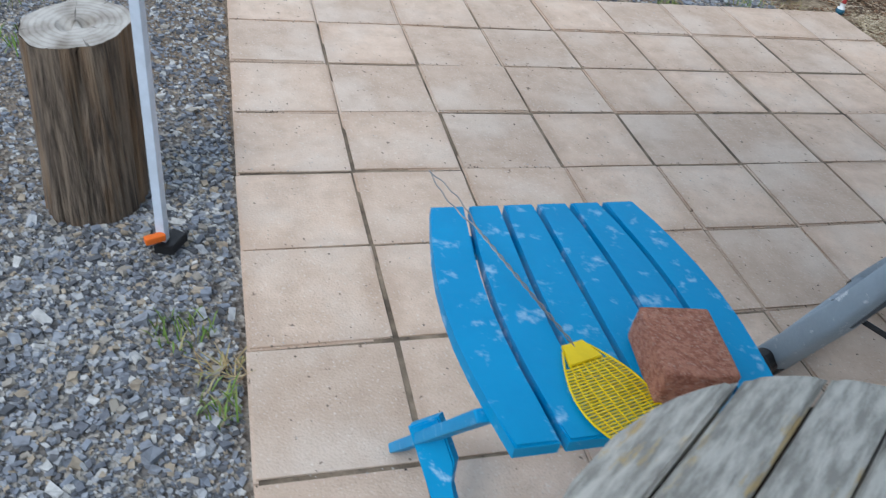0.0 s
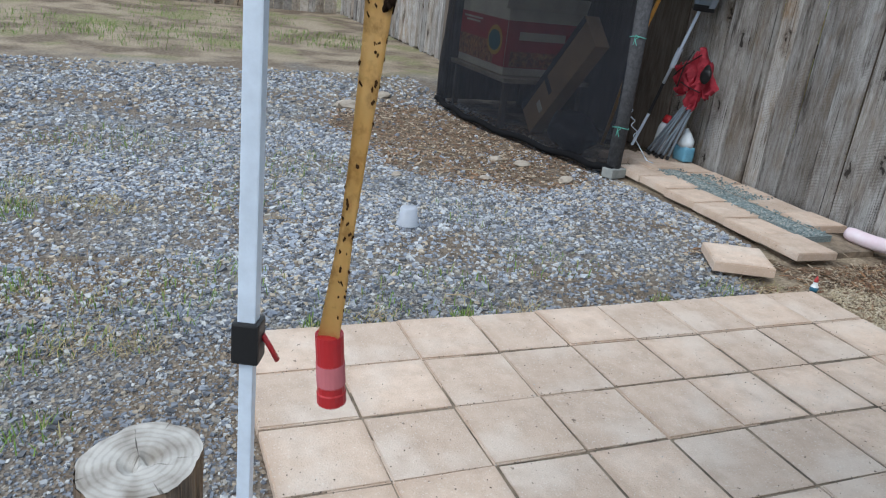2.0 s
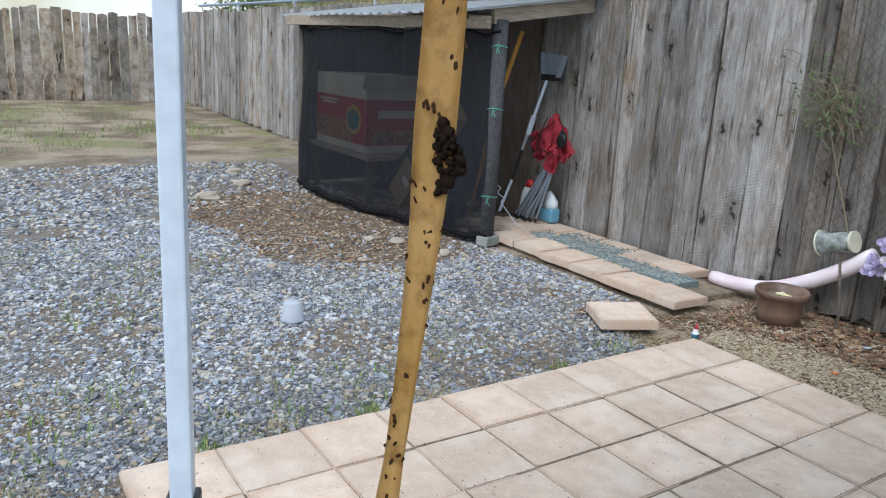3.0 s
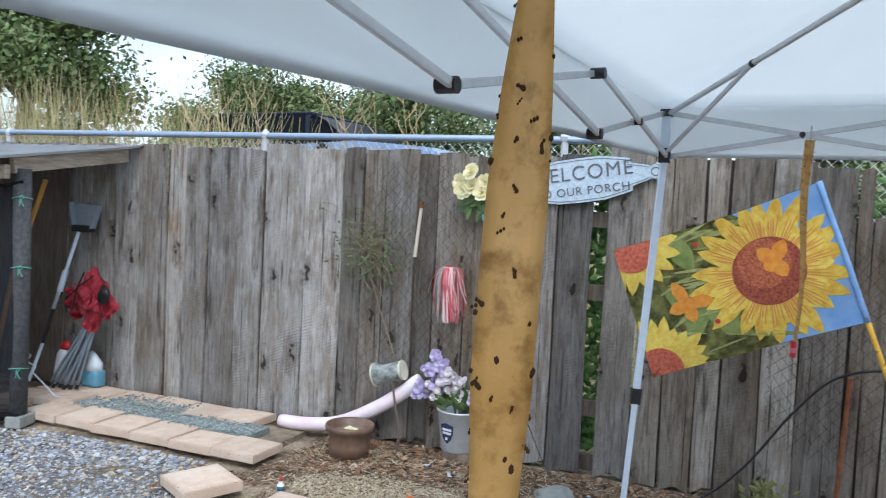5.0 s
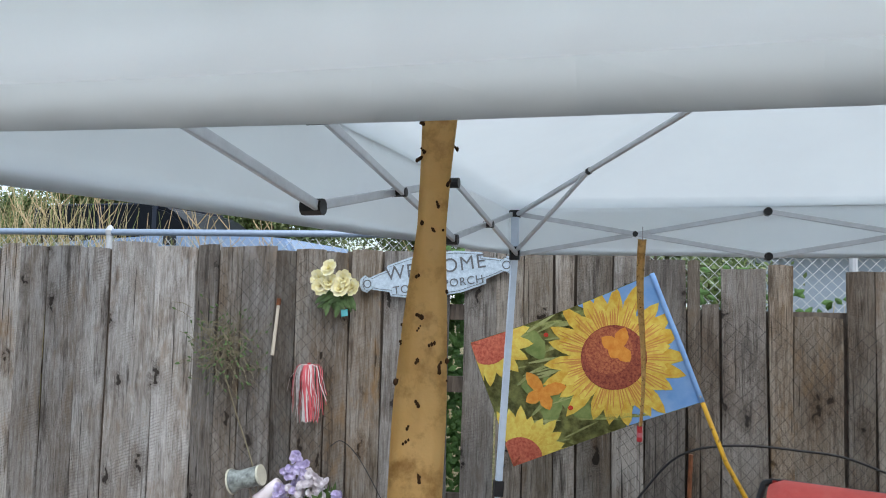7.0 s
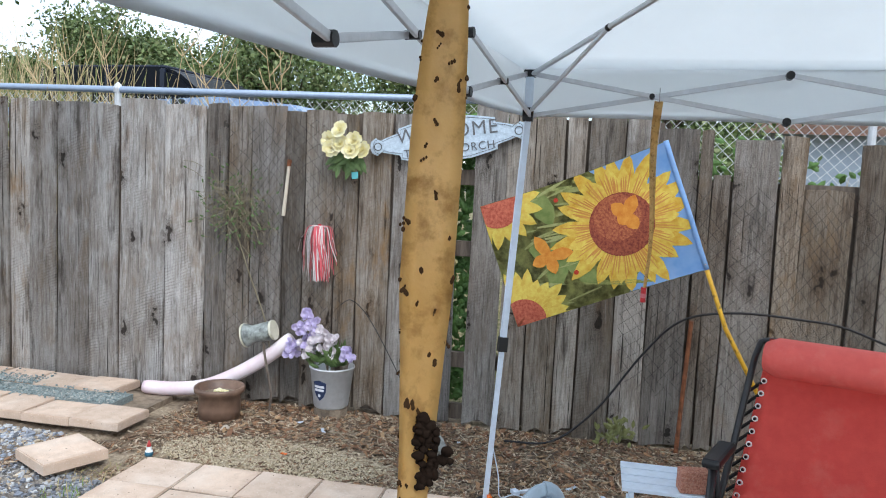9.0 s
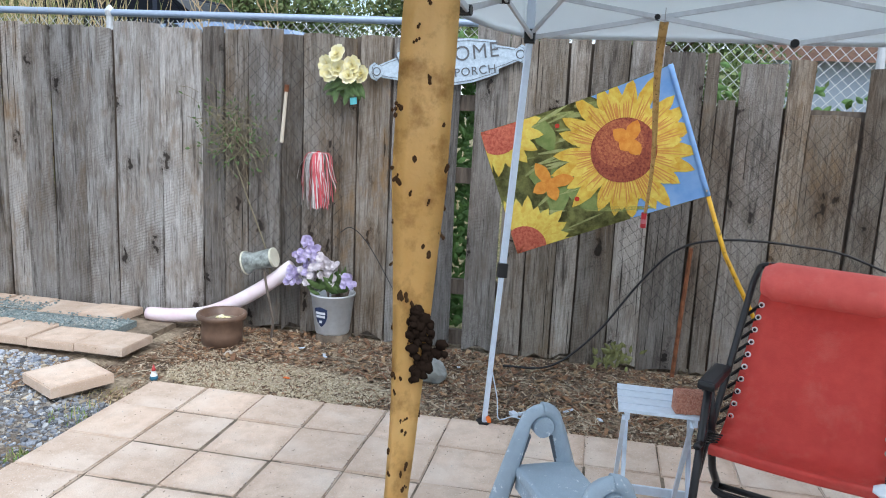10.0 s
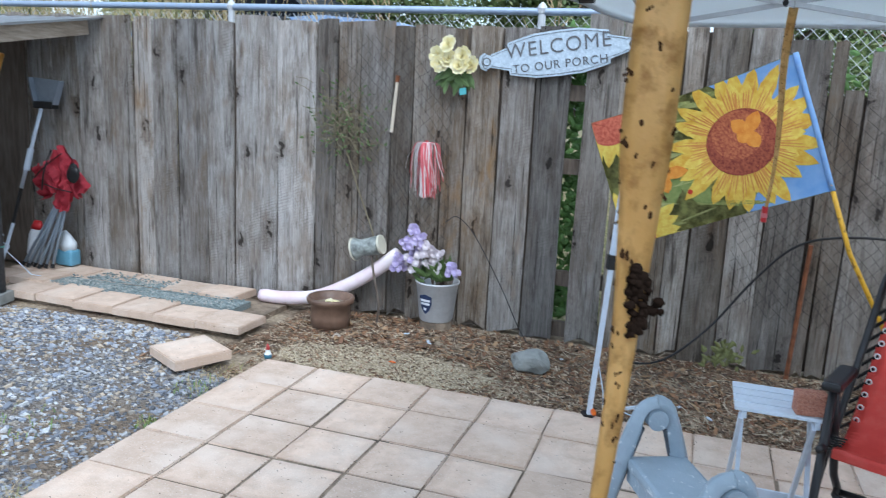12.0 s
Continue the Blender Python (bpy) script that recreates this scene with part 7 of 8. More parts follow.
def tree(x, y, base, height, spread, seed, count, label):
    t = thing("tree", label, "tree", group="trees beyond the fence")
    r = random.Random(seed)
    g = np.random.default_rng(seed)
    top = Vector((x + r.uniform(-0.4, 0.4), y + r.uniform(-0.4, 0.4), base + height * 0.8))
    bm = B()
    trunk = curve_pts([(x, y, base - 0.3), (x + r.uniform(-0.15, 0.15), y + r.uniform(-0.2, 0.2), base + height * 0.4), top], 5)
    tube(bm, trunk, 0.2, 9, radii=[0.05 * height * (1 - 0.85 * i / (len(trunk) - 1)) for i in range(len(trunk))])
    tips = []
    for k in range(16):
        s = 0.22 + 0.72 * r.random()
        p = trunk[int(s * (len(trunk) - 1))]
        a = r.uniform(0, 6.28)
        ln = spread * r.uniform(0.45, 1.0) * (1.15 - 0.6 * s)
        q = p + Vector((math.cos(a) * ln, math.sin(a) * ln, r.uniform(0.0, 0.55) * ln + 0.2))
        mid = (p + q) / 2 + Vector((0, 0, 0.15 * ln))
        tube(bm, [p, mid, q], 0.05, 6, radii=[0.014 * height, 0.008 * height, 0.003 * height])
        tips += [q, mid, (q + mid) / 2]
    tips += [top, top + Vector((0, 0, height * 0.12))]
    part("trunk", bm, BARK, t, smooth=True)
    centres = np.array([tuple(v) for v in tips])
    pick = g.integers(0, len(centres), count)
    pos = centres[pick] + g.normal(0, 1, (count, 3)) * np.array([0.30, 0.30, 0.22]) * spread * 0.48
    size = g.uniform(0.030, 0.075, count) * (1.3 if height > 5 else 1.0)
    a = g.normal(0, 1, (count, 3))
    a /= np.linalg.norm(a, axis=1)[:, None]
    b = np.cross(a, g.normal(0, 1, (count, 3)))
    b /= np.linalg.norm(b, axis=1)[:, None]
    v = np.stack([pos - a * size[:, None], pos + b * size[:, None] * 0.5, pos + a * size[:, None], pos - b * size[:, None] * 0.5], axis=1).reshape(-1, 3)
    f = np.arange(count * 4).reshape(-1, 4)
    crown = loose("crown", v, f, LEAVES, "loose green crown", "", kind="")
    crown.parent = t


BASE = 0.92
for spec in ((9.5, 16.0, 5.5, 2.6, 1, 33001, "broad dark green tree with open crown"), (11.5, 12.5, 6.0, 2.8, 2, 33001, "tall dark green tree with drooping twigs"),
             (15.5, 9.0, 4.2, 2.2, 3, 26401, "rounded mid-green tree behind the dry grass"), (15.0, 4.8, 4.6, 2.6, 4, 33001, "bushy green tree behind the parked truck"),
             (17.0, 0.6, 5.2, 3.0, 5, 30801, "dense green tree behind the canopy edge"), (13.5, -3.2, 3.2, 2.0, 6, 17601, "low green tree near the neighbour's roof"),
             (9.0, 21.0, 6.5, 3.2, 7, 26401, "large dark green tree at the far corner"), (12.5, 8.2, 2.4, 1.6, 8, 17601, "low spreading green shrub on the bank")):
    tree(spec[0], spec[1], BASE, *spec[2:])


def build_dry_grass():
    g = np.random.default_rng(31)
    n = 7500
    x = g.uniform(4.45, 6.4, n)
    y = np.where(g.random(n) < 0.7, g.uniform(0.0, 10.0, n), g.uniform(-4.5, 14, n))
    clumpy = np.array([noise.noise(Vector((a * 1.6, b * 1.6, 4))) for a, b in zip(x, y)])
    keep = clumpy > -0.15
    x, y = x[keep], y[keep]
    n = len(x)
    z = np.array([ground_height(a, b) for a, b in zip(x, y)])
    tallness = np.clip((y + 1.0) / 4.0, 0.35, 1.0)
    h = g.uniform(1.0, 2.0, n) * tallness + 0.65 - (x - 4.4) * 0.22
    lean = g.normal(0, 0.13, (n, 2)) * h[:, None]
    w = g.uniform(0.0025, 0.006, n)
    ang = g.uniform(0, 3.14, n)
    ox, oy = np.cos(ang) * w, np.sin(ang) * w
    p0 = np.stack([x - ox, y - oy, z], 1)
    p1 = np.stack([x + ox, y + oy, z], 1)
    m0 = np.stack([x - ox + lean[:, 0] * 0.35, y - oy + lean[:, 1] * 0.35, z + h * 0.6], 1)
    m1 = np.stack([x + ox + lean[:, 0] * 0.35, y + oy + lean[:, 1] * 0.35, z + h * 0.6], 1)
    t0 = np.stack([x - ox * 0.3 + lean[:, 0], y - oy * 0.3 + lean[:, 1], z + h], 1)
    t1 = np.stack([x + ox * 0.3 + lean[:, 0], y + oy * 0.3 + lean[:, 1], z + h], 1)
    v = np.stack([p0, p1, m0, m1, t0, t1], 1).reshape(-1, 3)
    base = (np.arange(n) * 6)[:, None]
    f = np.concatenate([base + np.array([0, 1, 3, 2]), base + np.array([2, 3, 5, 4])])
    loose("dry_grass", v, f, island_material("straw", [(0.42, 0.34, 0.17), (0.50, 0.41, 0.22), (0.33, 0.28, 0.12), (0.20, 0.24, 0.08), (0.55, 0.47, 0.28)], bump=0.0), "tall dry straw-coloured grass on the bank", "grass")


build_dry_grass()


def build_stalks():
    tan = material("dry_stalk", (0.50, 0.38, 0.22), (0.38, 0.28, 0.15), scale=20, rough=0.9)
    r = random.Random(14)
    for y in (0.10, 0.20, 0.44, 0.62, 0.70, 1.02, 1.12, 1.40, 1.52, 1.75, 1.98, 2.10, 2.20, 2.32, -0.95, -1.05, 3.1, 3.3, 4.4, 4.9):
        x, lean = 4.60 + r.uniform(-0.1, 0.2), r.uniform(-0.28, 0.28)
        z0, h = ground_height(4.6, y), r.uniform(2.05, 2.50) if y > -0.5 else 2.2
        st = thing("dry_weed_stalk", "tall dry tan weed stalk standing behind the boards", "weed", group="dry stalks behind the boards")
        line = curve_pts([(x, y - lean * 0.6, z0 - 0.02), (x, y - lean * 0.1, z0 + h * 0.55), (x + r.uniform(-0.03, 0.03), y + lean * 0.6, z0 + h)], 8)
        part("stem", tube(B(), line, 0.006, 5, radii=[0.009 - 0.007 * i / (len(line) - 1) for i in range(len(line))]), tan, st)
        for k in range(r.randrange(4, 9)):
            p = line[r.randrange(10, len(line) - 1)]
            sg, ln = r.choice((-1, 1)), r.uniform(0.12, 0.34)
            q = p + Vector((r.uniform(-0.06, 0.06), sg * ln * r.uniform(0.35, 0.75), ln))
            part("side_stem", tube(B(), [p, (p + q) / 2 + Vector((0, sg * 0.02, -0.01)), q], 0.003, 4, radii=[0.0042, 0.0032, 0.0016]), tan, st)


build_stalks()


def build_truck():
    t = thing("pickup_truck", "dark blue pickup truck parked on the bank behind the fence", "truck", at=pose(9.2, 3.7, 0.94, 0, 0, -96))
    paint = flat("blue_car_paint", (0.012, 0.018, 0.035), rough=0.35, spec=0.3)
    light_paint = flat("pale_car_paint", (0.26, 0.37, 0.55), rough=0.25, spec=0.6)
    glass = flat("dark_car_glass", (0.006, 0.008, 0.012), rough=0.3, spec=0.08)

    def side_prism(bm, pts, w):
        lo = [bm.verts.new((x, -w, z)) for x, z in pts]
        hi = [bm.verts.new((x, w, z)) for x, z in pts]
        bm.faces.new(lo[::-1])
        bm.faces.new(hi)
        for k in range(len(pts)):
            j = (k + 1) % len(pts)
            bm.faces.new((lo[k], lo[j], hi[j], hi[k]))
        bmesh.ops.recalc_face_normals(bm, faces=bm.faces)
        bmesh.ops.bevel(bm, geom=bm.edges[:], offset=0.05, segments=2, affect="EDGES")
        return bm

    part("body", side_prism(B(), [(-2.6, 0.45), (2.5, 0.45), (2.55, 0.9), (2.35, 1.27), (1.2, 1.36), (-2.6, 1.15)], 0.95), light_paint, t, "pale blue lower body", smooth=False)
    part("cab", side_prism(B(), [(-1.7, 1.16), (1.25, 1.18), (0.55, 1.68), (0.3, 1.74), (-1.35, 1.74), (-1.6, 1.66)], 0.82), glass, t, "dark glazed cab", smooth=False)
    part("roof", box(B(), (-0.5, 0, 1.745), (1.7, 1.5, 0.04), bevel=0.015), paint, t)
    for x in (-0.5, 0.35, -1.55):
        for y in (-0.80, 0.80):
            part("pillar", box(B(), (x, y, 1.45), (0.07, 0.05, 0.52), bevel=0.01), paint, t)
    for x in (-1.7, 1.65):
        for y in (-0.9, 0.9):
            wheel = part("wheel", tube(B(), [(x, y - 0.12, 0.38), (x, y + 0.12, 0.38)], 0.38, 24), BLACK, t, "black tyre")
            part("rim", tube(B(), [(x, y - 0.125, 0.38), (x, y + 0.125, 0.38)], 0.22, 18), STEEL, wheel)
    part("mirror", box(B(), (0.75, -1.02, 1.25), (0.10, 0.16, 0.13), bevel=0.03), BLACK, t)


build_truck()


def build_neighbour():
    h = thing("neighbour_house", "low house with brown roof beyond the chain-link fence", "house")
    part("wall", box(B(), (20.0, -9.5, 1.6), (6.0, 8.0, 2.4)), flat("grey_siding", (0.27, 0.33, 0.40)), h)
    bm = B()
    a = [(16.6, -14.0, 2.7), (16.6, -5.0, 2.7), (23.4, -5.0, 2.7), (23.4, -14.0, 2.7), (20.0, -13.5, 3.9), (20.0, -5.5, 3.9)]
    v = [bm.verts.new(p) for p in a]
    for f in ((0, 1, 5, 4), (2, 3, 4, 5), (1, 2, 5), (3, 0, 4)):
        bm.faces.new([v[i] for i in f])
    bmesh.ops.solidify(bm, geom=bm.faces[:], thickness=0.15)
    part("roof", bm, material("brown_shingle", (0.26, 0.15, 0.10), (0.18, 0.10, 0.07), scale=6, rough=0.9, bump=0.4, bump_scale=8), h, "brown shingle roof")
    for y in (-9.5, -12.0):
        w = part("window", box(B(), (16.97, y, 1.8), (0.08, 1.0, 1.0)), WHITE_PAINT, h, "white framed window")
        part("pane", box(B(), (16.92, y, 1.8), (0.03, 0.84, 0.84)), flat("house_glass", (0.03, 0.04, 0.05), rough=0.1), w)


build_neighbour()


# ---- gravel, mulch and stray bits ----
def in_patio(x, y, pad=0.0):
    return (x > -pad) & (x < COLS * PITCH + pad) & (y < pad) & (y > -ROWS_DEEP * PITCH)


def heights(x, y):
    return np.array([ground_height(a, b) for a, b in zip(x, y)])


def build_gravel():
    n1, n2, n3 = 125000, 70000, 12000
    x = np.concatenate([rng.uniform(-2.0, 0.02, n1), rng.uniform(-1.6, 3.02, n2), rng.uniform(-2.5, 2.8, n3)])
    y = np.concatenate([rng.uniform(-2.9, 0.8, n1), rng.uniform(0.0, 3.2, n2), rng.uniform(3.2, 6.3, n3)])
    size = np.concatenate([rng.gamma(1.6, 0.0013, n1) + 0.0017, rng.gamma(2.0, 0.0017, n2) + 0.0028, rng.gamma(3, 0.003, n3) + 0.005])
    bedline = x - 0.12 * y + 0.35 * np.array([noise.noise(Vector((a * 2, b * 2, 1))) for a, b in zip(x, y)])
    bare = np.sqrt((x - 2.1) ** 2 + (0.62 * (y - 3.2)) ** 2) + 0.35 * np.array([noise.noise(Vector((a * 1.5, b * 1.5, 7))) for a, b in zip(x, y)])
    thin = np.array([noise.noise(Vector((a * 1.1, b * 1.1, 2))) for a, b in zip(x, y)])
    keep = ~in_patio(x, y, 0.01) & ((bedline < 2.5) | ((y > 0.62) & (x < 2.97))) & ((bare > 0.85) | (rng.random(len(x)) < 0.12)) & ((thin < 0.0) | (rng.random(len(x)) < 0.42))
    keep &= ((x + 0.325) ** 2 + (y + 1.26) ** 2 > 0.011)
    trodden = np.sqrt((0.75 * (x + 0.62)) ** 2 + (1.6 * (y - 0.58)) ** 2) + 0.2 * thin
    keep &= (trodden > 0.46) | (rng.random(len(x)) < 0.30)
    x, y, size = x[keep], y[keep], np.minimum(size[keep], 0.014)
    half = np.stack([size * rng.uniform(0.8, 1.4, len(x)), size * rng.uniform(0.6, 1.0, len(x)), size * rng.uniform(0.35, 0.75, len(x))], 1)
    places = np.stack([x, y, heights(x, y) + half[:, 2] * 0.5], 1)
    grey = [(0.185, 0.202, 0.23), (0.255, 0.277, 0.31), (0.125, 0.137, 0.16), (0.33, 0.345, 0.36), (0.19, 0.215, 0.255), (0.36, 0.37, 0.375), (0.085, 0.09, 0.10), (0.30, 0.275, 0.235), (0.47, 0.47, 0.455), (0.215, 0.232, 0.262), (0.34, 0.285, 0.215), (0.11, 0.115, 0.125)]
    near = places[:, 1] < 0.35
    # stones past y 0.35 take the same greys at a higher gain
    for name, mask, gain, label in (("gravel", near, 1.06, "crushed blue-grey gravel of mixed sizes"), ("far_gravel", ~near, 1.45, "pale grey gravel beyond the patio")):
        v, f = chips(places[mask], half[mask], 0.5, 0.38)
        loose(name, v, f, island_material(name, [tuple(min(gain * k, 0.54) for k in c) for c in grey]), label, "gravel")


build_gravel()


def build_mulch():
    n = 34000
    x, y = rng.uniform(2.45, 3.80, n), rng.uniform(-4.6, 0.75, n)
    edge = x - 0.12 * y + 0.3 * np.array([noise.noise(Vector((a * 2, b * 2, 1))) for a, b in zip(x, y)])
    pale = np.array([noise.noise(Vector((a * 1.6, b * 1.6, 5))) for a, b in zip(x, y)])
    keep = (~in_patio(x, y, -0.03)) & (edge > 2.45) & ((pale < 0.2) | (rng.random(n) < 0.4)) & ~((x > 2.4) & (x < 2.8) & (y > 0.1) & (y < 0.55)) & ~((x > 2.92) & (y > 0.3))
    keep &= ~((((x - 2.98) / 0.24) ** 2 + ((y + 0.55) / 0.62) ** 2 < 1) & (rng.random(n) < 0.72)) & ~((x < 2.97) & (y > 0.62))
    x, y = x[keep], y[keep]
    n = len(x)
    half = np.stack([rng.gamma(2.2, 0.0042, n) + 0.0025, rng.uniform(0.0012, 0.0042, n), rng.uniform(0.001, 0.003, n)], 1)
    places = np.stack([x, y, heights(x, y) + rng.uniform(0.001, 0.016, n)], 1)
    v, f = chips(places, half, 0.45, 0.3)
    bark = island_material("bark_chips", [(0.20, 0.13, 0.085), (0.29, 0.20, 0.13), (0.12, 0.082, 0.055), (0.37, 0.265, 0.175), (0.44, 0.34, 0.24), (0.24, 0.145, 0.09), (0.54, 0.44, 0.32), (0.16, 0.105, 0.07), (0.33, 0.19, 0.11)])
    straws = 2600
    sx, sy = rng.uniform(2.5, 3.78, straws), rng.uniform(-4.4, 0.7, straws)
    ok = (~in_patio(sx, sy, 0.0)) & (sx - 0.12 * sy > 2.55) & ~((sx > 2.92) & (sy > 0.3)) & ~((sx < 2.8) & (sy > 0.1))
    sx, sy = sx[ok], sy[ok]
    m = len(sx)
    sv, sf = chips(np.stack([sx, sy, heights(sx, sy) + rng.uniform(0.008, 0.020, m)], 1),
                   np.stack([rng.gamma(3, 0.010, m) + 0.006, rng.uniform(0.0008, 0.0018, m), rng.uniform(0.0006, 0.0012, m)], 1), 0.35, 0.3)
    loose("straw_litter", sv, sf, island_material("straw_bits", [(0.46, 0.38, 0.27), (0.36, 0.28, 0.19), (0.55, 0.48, 0.36), (0.27, 0.19, 0.12), (0.40, 0.33, 0.24)], bump=0.0), "pale dry stems strewn over the mulch", "straw")
    flakes = 3800
    fx, fy = rng.uniform(2.75, 3.80, flakes), rng.uniform(-4.4, 0.62, flakes)
    ok = (fx - 0.12 * fy > 2.80) & ~((fx > 2.92) & (fy > 0.22)) & ((fx > 3.05) | (rng.random(flakes) < 0.25)) & ~(((fx - 2.98) / 0.24) ** 2 + ((fy + 0.55) / 0.62) ** 2 < 1)
    fx, fy = fx[ok], fy[ok]
    m = len(fx)
    lv, lf = chips(np.stack([fx, fy, heights(fx, fy) + rng.uniform(0.010, 0.022, m)], 1),
                   np.stack([rng.gamma(4, 0.0028, m) + 0.004, rng.uniform(0.004, 0.011, m), rng.uniform(0.0006, 0.0016, m)], 1), 0.6, 0.5)
    loose("leaf_litter", lv, lf, island_material("dead_leaves", [(0.20, 0.10, 0.05), (0.14, 0.08, 0.045), (0.28, 0.15, 0.075), (0.09, 0.06, 0.04), (0.34, 0.22, 0.12), (0.17, 0.085, 0.045)], bump=0.0), "brown dead leaves strewn along the boards", "leaves")
    loose("bark_mulch", v, f, bark, "brown bark mulch and dry twigs along the boards", "mulch")
    n = 9000
    x, y = rng.uniform(1.2, 3.0, n), rng.uniform(1.6, 6.0, n)
    bare = np.sqrt((x - 2.1) ** 2 + (0.62 * (y - 3.2)) ** 2)
    keep = bare < 0.95
    x, y = x[keep], y[keep]
    n = len(x)
    half = np.stack([rng.gamma(3, 0.0032, n) + 0.002, rng.uniform(0.002, 0.006, n), rng.uniform(0.001, 0.004, n)], 1)
    v, f = chips(np.stack([x, y, heights(x, y) + 0.006], 1), half, 0.4, 0.35)
    loose("soil_crumbs", v, f, bark, "brown soil crumbs and bark by the store", "soil")
    # pale crumbs spilled at the patio edge
    n = 15000
    x, y = rng.uniform(2.70, 3.35, n), rng.uniform(-1.5, 0.1, n)
    pale = np.array([noise.noise(Vector((a * 1.6, b * 1.6, 5))) for a, b in zip(x, y)])
    keep = (~in_patio(x, y, -0.05)) & ((((x - 2.97) / 0.25) ** 2 + ((y + 0.55) / 0.66) ** 2 + 0.5 * pale < 1) | (rng.random(n) < 0.15))
    x, y = x[keep], y[keep]
    s = rng.uniform(0.0015, 0.004, len(x))
    v, f = chips(np.stack([x, y, heights(x, y) + 0.008], 1), np.stack([s, s, s * 0.7], 1), 0.5, 0.3)
    loose("pale_chaff", v, f, island_material("chaff", [(0.50, 0.42, 0.29), (0.42, 0.34, 0.22), (0.58, 0.50, 0.37)]), "pale spilled chaff beside the patio", "chaff")
    # fine grit on the pavers and in their joints
    n = 2200
    x, y = rng.uniform(0, COLS * PITCH, n), -rng.uniform(0, 12 * PITCH, n)
    snap = rng.random(n) < 0.6
    y = np.where(snap, np.round(y / PITCH) * PITCH + rng.normal(0, 0.006, n), y)
    s = rng.uniform(0.0006, 0.0016, n)
    v, f = chips(np.stack([x, np.minimum(y, -0.003), np.full(n, 0.004)], 1), np.stack([s * 1.4, s, s * 0.6], 1), 0.4, 0.3)
    loose("grit", v, f, island_material("grit_bits", [(0.09, 0.07, 0.055), (0.22, 0.17, 0.13), (0.15, 0.12, 0.09), (0.45, 0.42, 0.38)]), "dark grit and seeds scattered over the pavers", "grit")


build_mulch()


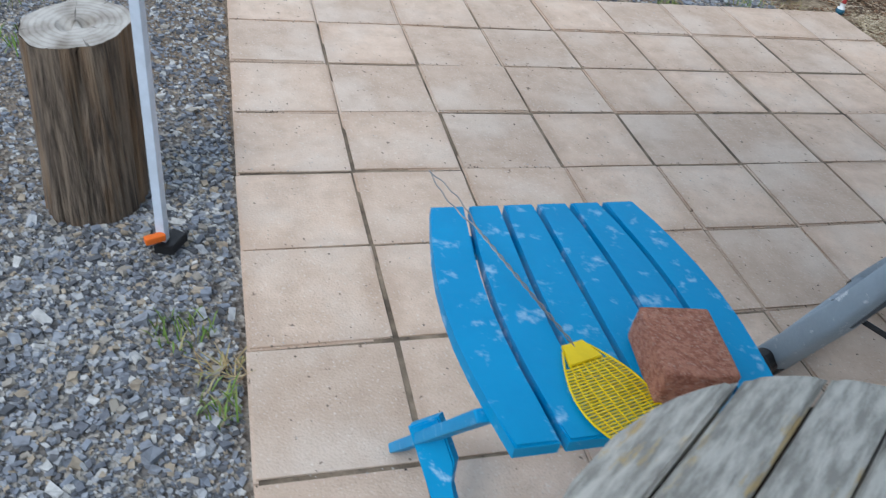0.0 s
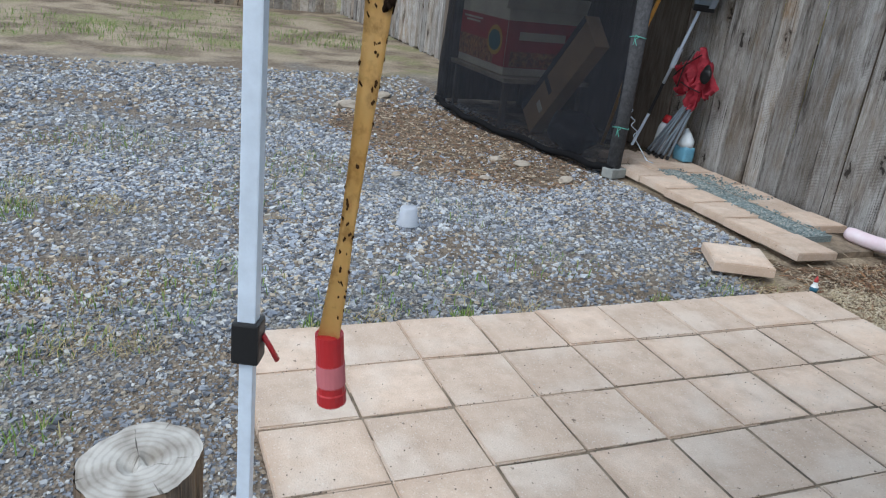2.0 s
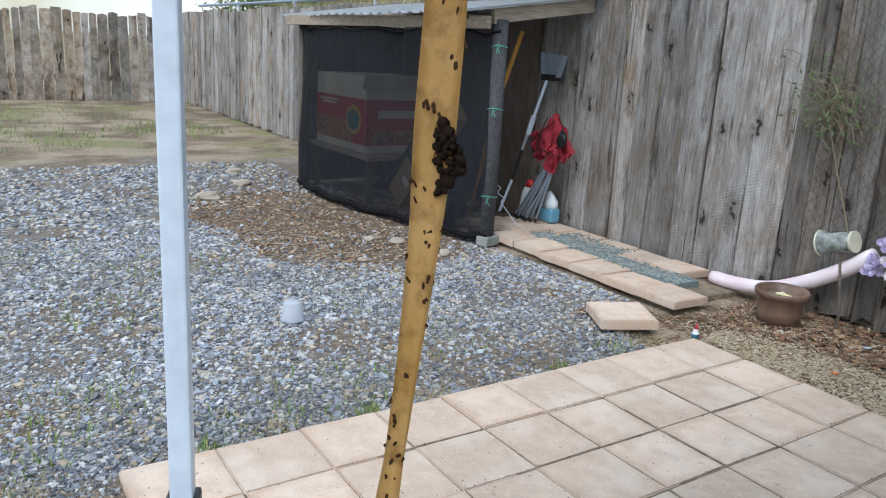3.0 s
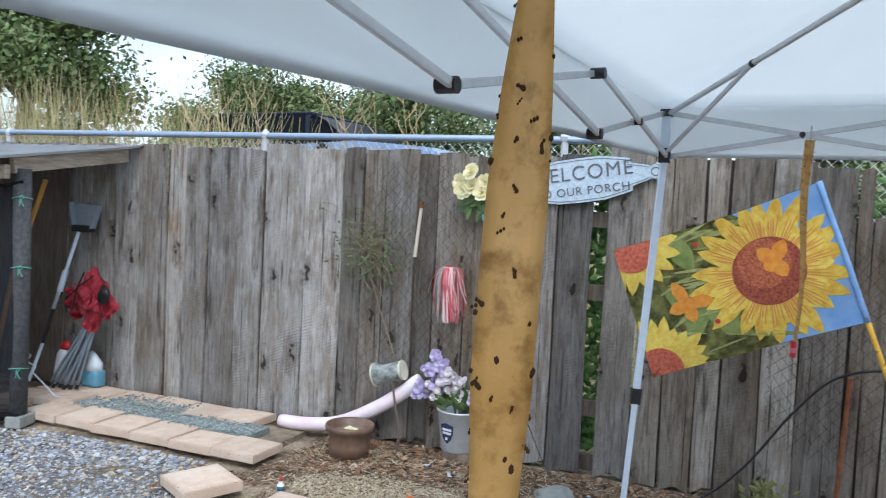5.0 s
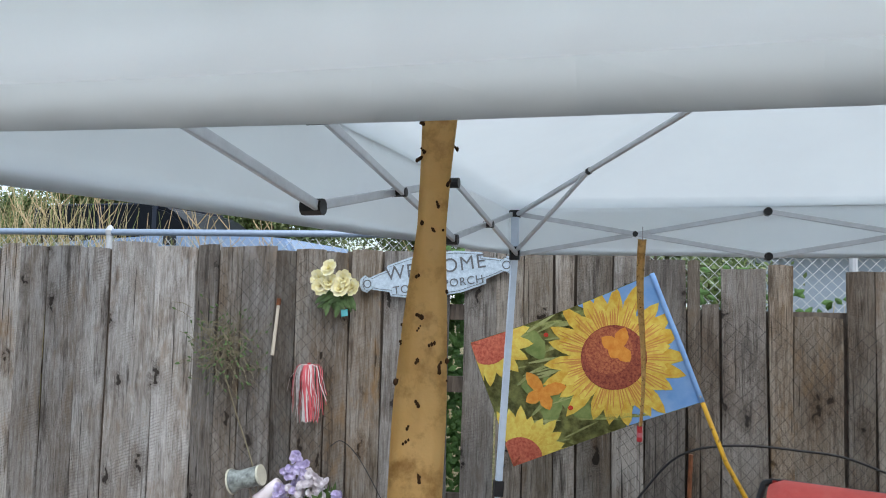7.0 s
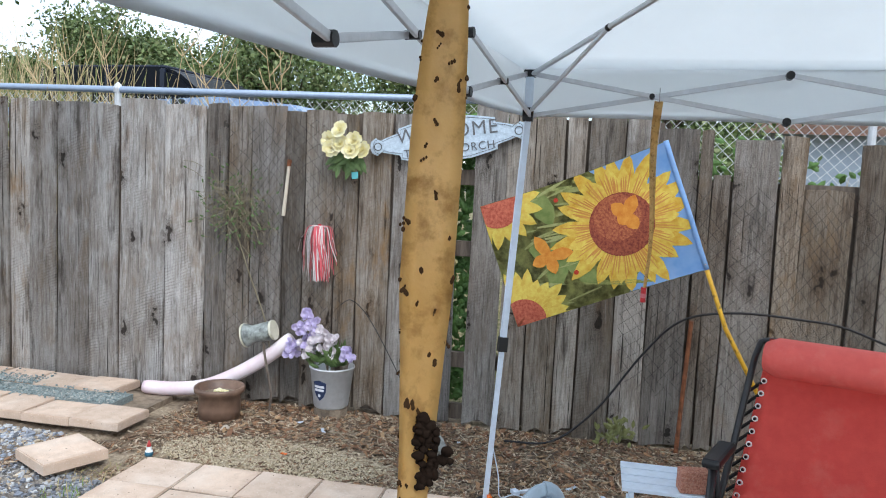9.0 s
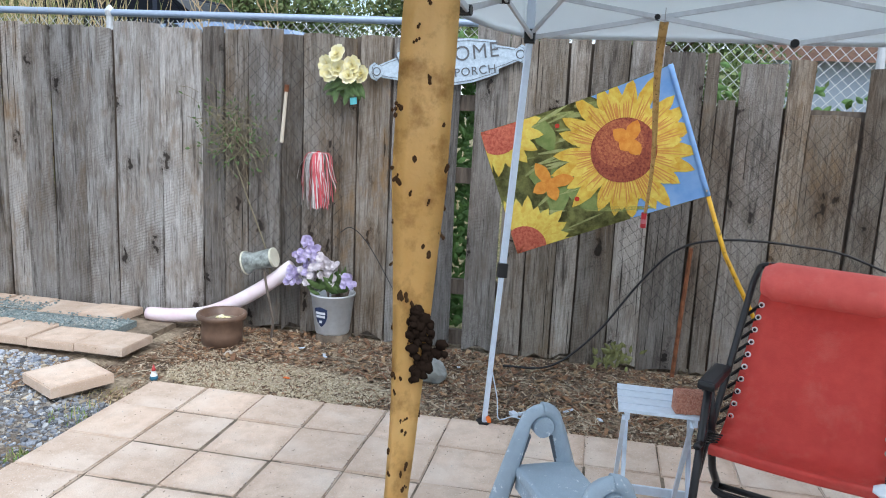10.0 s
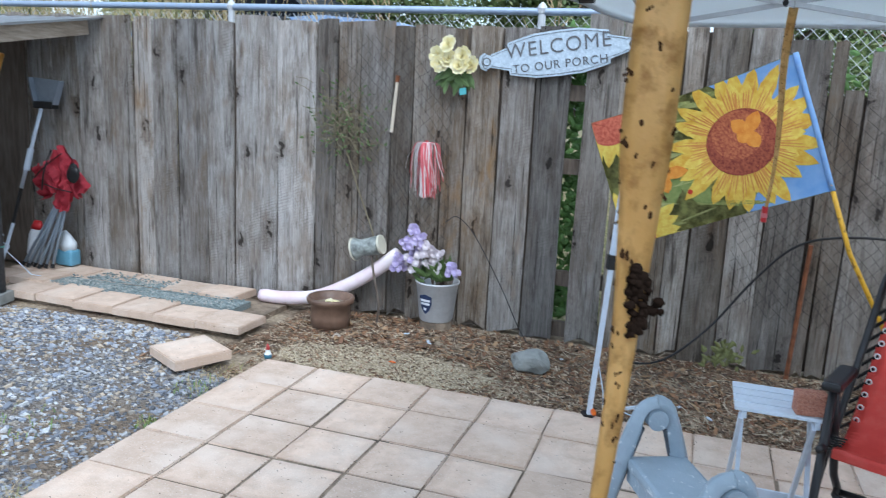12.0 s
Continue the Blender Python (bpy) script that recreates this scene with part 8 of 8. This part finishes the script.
def build_weeds():
    n = 0
    vs, fs = [], []
    spots = []
    for cx, cy, rad, count in ((-1.45, 1.35, 0.36, 3600), (-0.9, 1.45, 0.18, 220), (-1.2, 0.9, 0.2, 200), (-0.75, 0.55, 0.15, 120), (-0.35, 0.2, 0.25, 160), (0.5, 0.12, 0.2, 90),
                               (-0.9, -0.9, 0.3, 110), (-1.0, -1.7, 0.2, 60), (2.3, 0.1, 0.12, 60), (-0.05, -1.95, 0.05, 40), (-0.7, 0.0, 0.2, 120), (0.3, 1.6, 0.3, 100), (1.6, 0.6, 0.3, 80),
                               (-1.3, -0.2, 0.3, 160), (-0.6, -0.45, 0.12, 70), (-1.1, 1.9, 0.3, 260), (0.0, 0.55, 0.3, 150), (0.9, 0.25, 0.3, 130), (0.7, 2.3, 0.4, 160), (-0.55, 2.9, 0.4, 200), (-0.12, -1.75, 0.06, 60), (1.5, 1.3, 0.25, 70), (-0.1, 2.6, 0.5, 140), (-1.6, 3.2, 0.5, 200), (0.2, 8.6, 1.3, 900), (2.4, 9.2, 0.9, 700), (-1.6, 9.0, 1.2, 800), (1.0, 11.5, 1.6, 700), (0.3, 0.02, 0.05, 60), (0.9, 0.03, 0.05, 70), (1.9, 0.04, 0.06, 60)):
        for _ in range(count):
            a, d = rng.uniform(0, 6.28), rad * math.sqrt(rng.random())
            spots.append((cx + d * math.cos(a), cy + d * math.sin(a), 1.0 + 0.6 * (cy > 5)))
    v, f = [], []
    for x, y, k in spots:
        if 0.0 < x < COLS * PITCH and y < 0:
            continue
        h, a = rng.uniform(0.015, 0.05) * k, rng.uniform(0, 6.28)
        dx, dy = math.cos(a), math.sin(a)
        lean = rng.uniform(0.2, 1.0) * h
        z = ground_height(x, y)
        w = 0.002 * k
        i = len(v)
        v += [(x - dy * w, y + dx * w, z), (x + dy * w, y - dx * w, z), (x + dx * lean * 0.5 + dy * w, y + dy * lean * 0.5 - dx * w, z + h * 0.7), (x + dx * lean * 0.5 - dy * w, y + dy * lean * 0.5 + dx * w, z + h * 0.7)]
        f.append((i, i + 1, i + 2, i + 3))
        v += [(x + dx * lean, y + dy * lean, z + h), (x + dx * lean * 0.98, y + dy * lean * 0.98, z + h)]
        f.append((i + 3, i + 2, i + 4, i + 5))
    loose("weeds", v, f, island_material("weed_blades", [(0.14, 0.25, 0.045), (0.19, 0.30, 0.065), (0.26, 0.31, 0.10), (0.38, 0.34, 0.17), (0.12, 0.21, 0.04)], bump=0.0), "small green weeds and dry tufts in the gravel", "weeds")
    # straw-yellow tufts and dead stems
    v, f = [], []
    for cx, cy, rad, count in ((-0.54, 1.55, 0.12, 170), (-0.40, 1.42, 0.10, 110), (-0.77, 1.95, 0.12, 120), (-0.80, 1.6, 0.10, 90), (-1.05, 0.62, 0.13, 130), (-0.34, 0.0, 0.09, 130), (-0.54, 0.02, 0.08, 90), (-0.70, 0.60, 0.28, 140), (-0.35, 0.62, 0.25, 110), (-0.04, -1.86, 0.03, 60), (0.55, 0.07, 0.06, 70), (1.2, 0.06, 0.08, 80), (2.5, 0.12, 0.10, 90)):
        for _ in range(count):
            a, d, b = rng.uniform(0, 6.28), rad * math.sqrt(rng.random()), rng.uniform(0, 6.28)
            x, y, h, lean = cx + 1.5 * d * math.cos(a), cy + d * math.sin(a), rng.uniform(0.008, 0.035), rng.uniform(0.01, 0.06)
            z, i, w = ground_height(x, y) + 0.008, len(v), 0.0016
            ox, oy, lx, ly = -math.sin(b) * w, math.cos(b) * w, math.cos(b) * lean, math.sin(b) * lean
            v += [(x - ox, y - oy, z), (x + ox, y + oy, z), (x + lx + ox * 0.4, y + ly + oy * 0.4, z + h), (x + lx - ox * 0.4, y + ly - oy * 0.4, z + h)]
            f.append((i, i + 1, i + 2, i + 3))
    loose("dead_grass", v, f, island_material("dead_blades", [(0.46, 0.37, 0.18), (0.38, 0.29, 0.14), (0.30, 0.30, 0.10), (0.50, 0.40, 0.24), (0.33, 0.22, 0.12)], bump=0.0), "straw-yellow dead grass tufts in the gravel", "grass")
    r = random.Random(77)
    for k, (x, y, s) in enumerate(((1.55, 4.3, 0.10), (2.05, 4.9, 0.07), (2.35, 2.35, 0.05), (2.2, 2.5, 0.04), (1.9, 2.0, 0.035), (2.5, 1.95, 0.05), (3.3, -0.13, 0.03), (2.2, 5.6, 0.08), (1.3, 2.1, 0.03))):
        bm = ball(B(), (x, y, ground_height(x, y) + s * 0.25), s, (1.2, 0.9, 0.55), 2, 0.5, k)
        tagged(part("loose_rock", bm, PALE_ROCK), "pale angular rock lying on the soil", "rock", group="loose rocks")
    for k in range(26):
        x, y = r.uniform(-1.5, 2.4), r.uniform(-2.4, 2.8)
        if -0.05 < x < 2.8 and y < 0.05:
            continue
        a, ln = r.uniform(0, 3.14), r.uniform(0.05, 0.16)
        z = ground_height(x, y) + 0.018
        pts = [(x - math.cos(a) * ln, y - math.sin(a) * ln, z), (x + r.uniform(-0.01, 0.01), y + r.uniform(-0.01, 0.01), z + 0.008), (x + math.cos(a) * ln, y + math.sin(a) * ln, z)]
        tagged(part("twig", tube(B(), pts, r.uniform(0.001, 0.0035), 5), STRAW), "dry straw-coloured twig lying on the gravel", "twig", group="twigs on the gravel")


PALE_ROCK = material("pale_rock", (0.46, 0.40, 0.33), (0.36, 0.31, 0.25), scale=20, rough=0.95, bump=0.5, bump_scale=60)
STRAW = flat("dry_straw", (0.38, 0.30, 0.19), rough=0.9)
build_weeds()
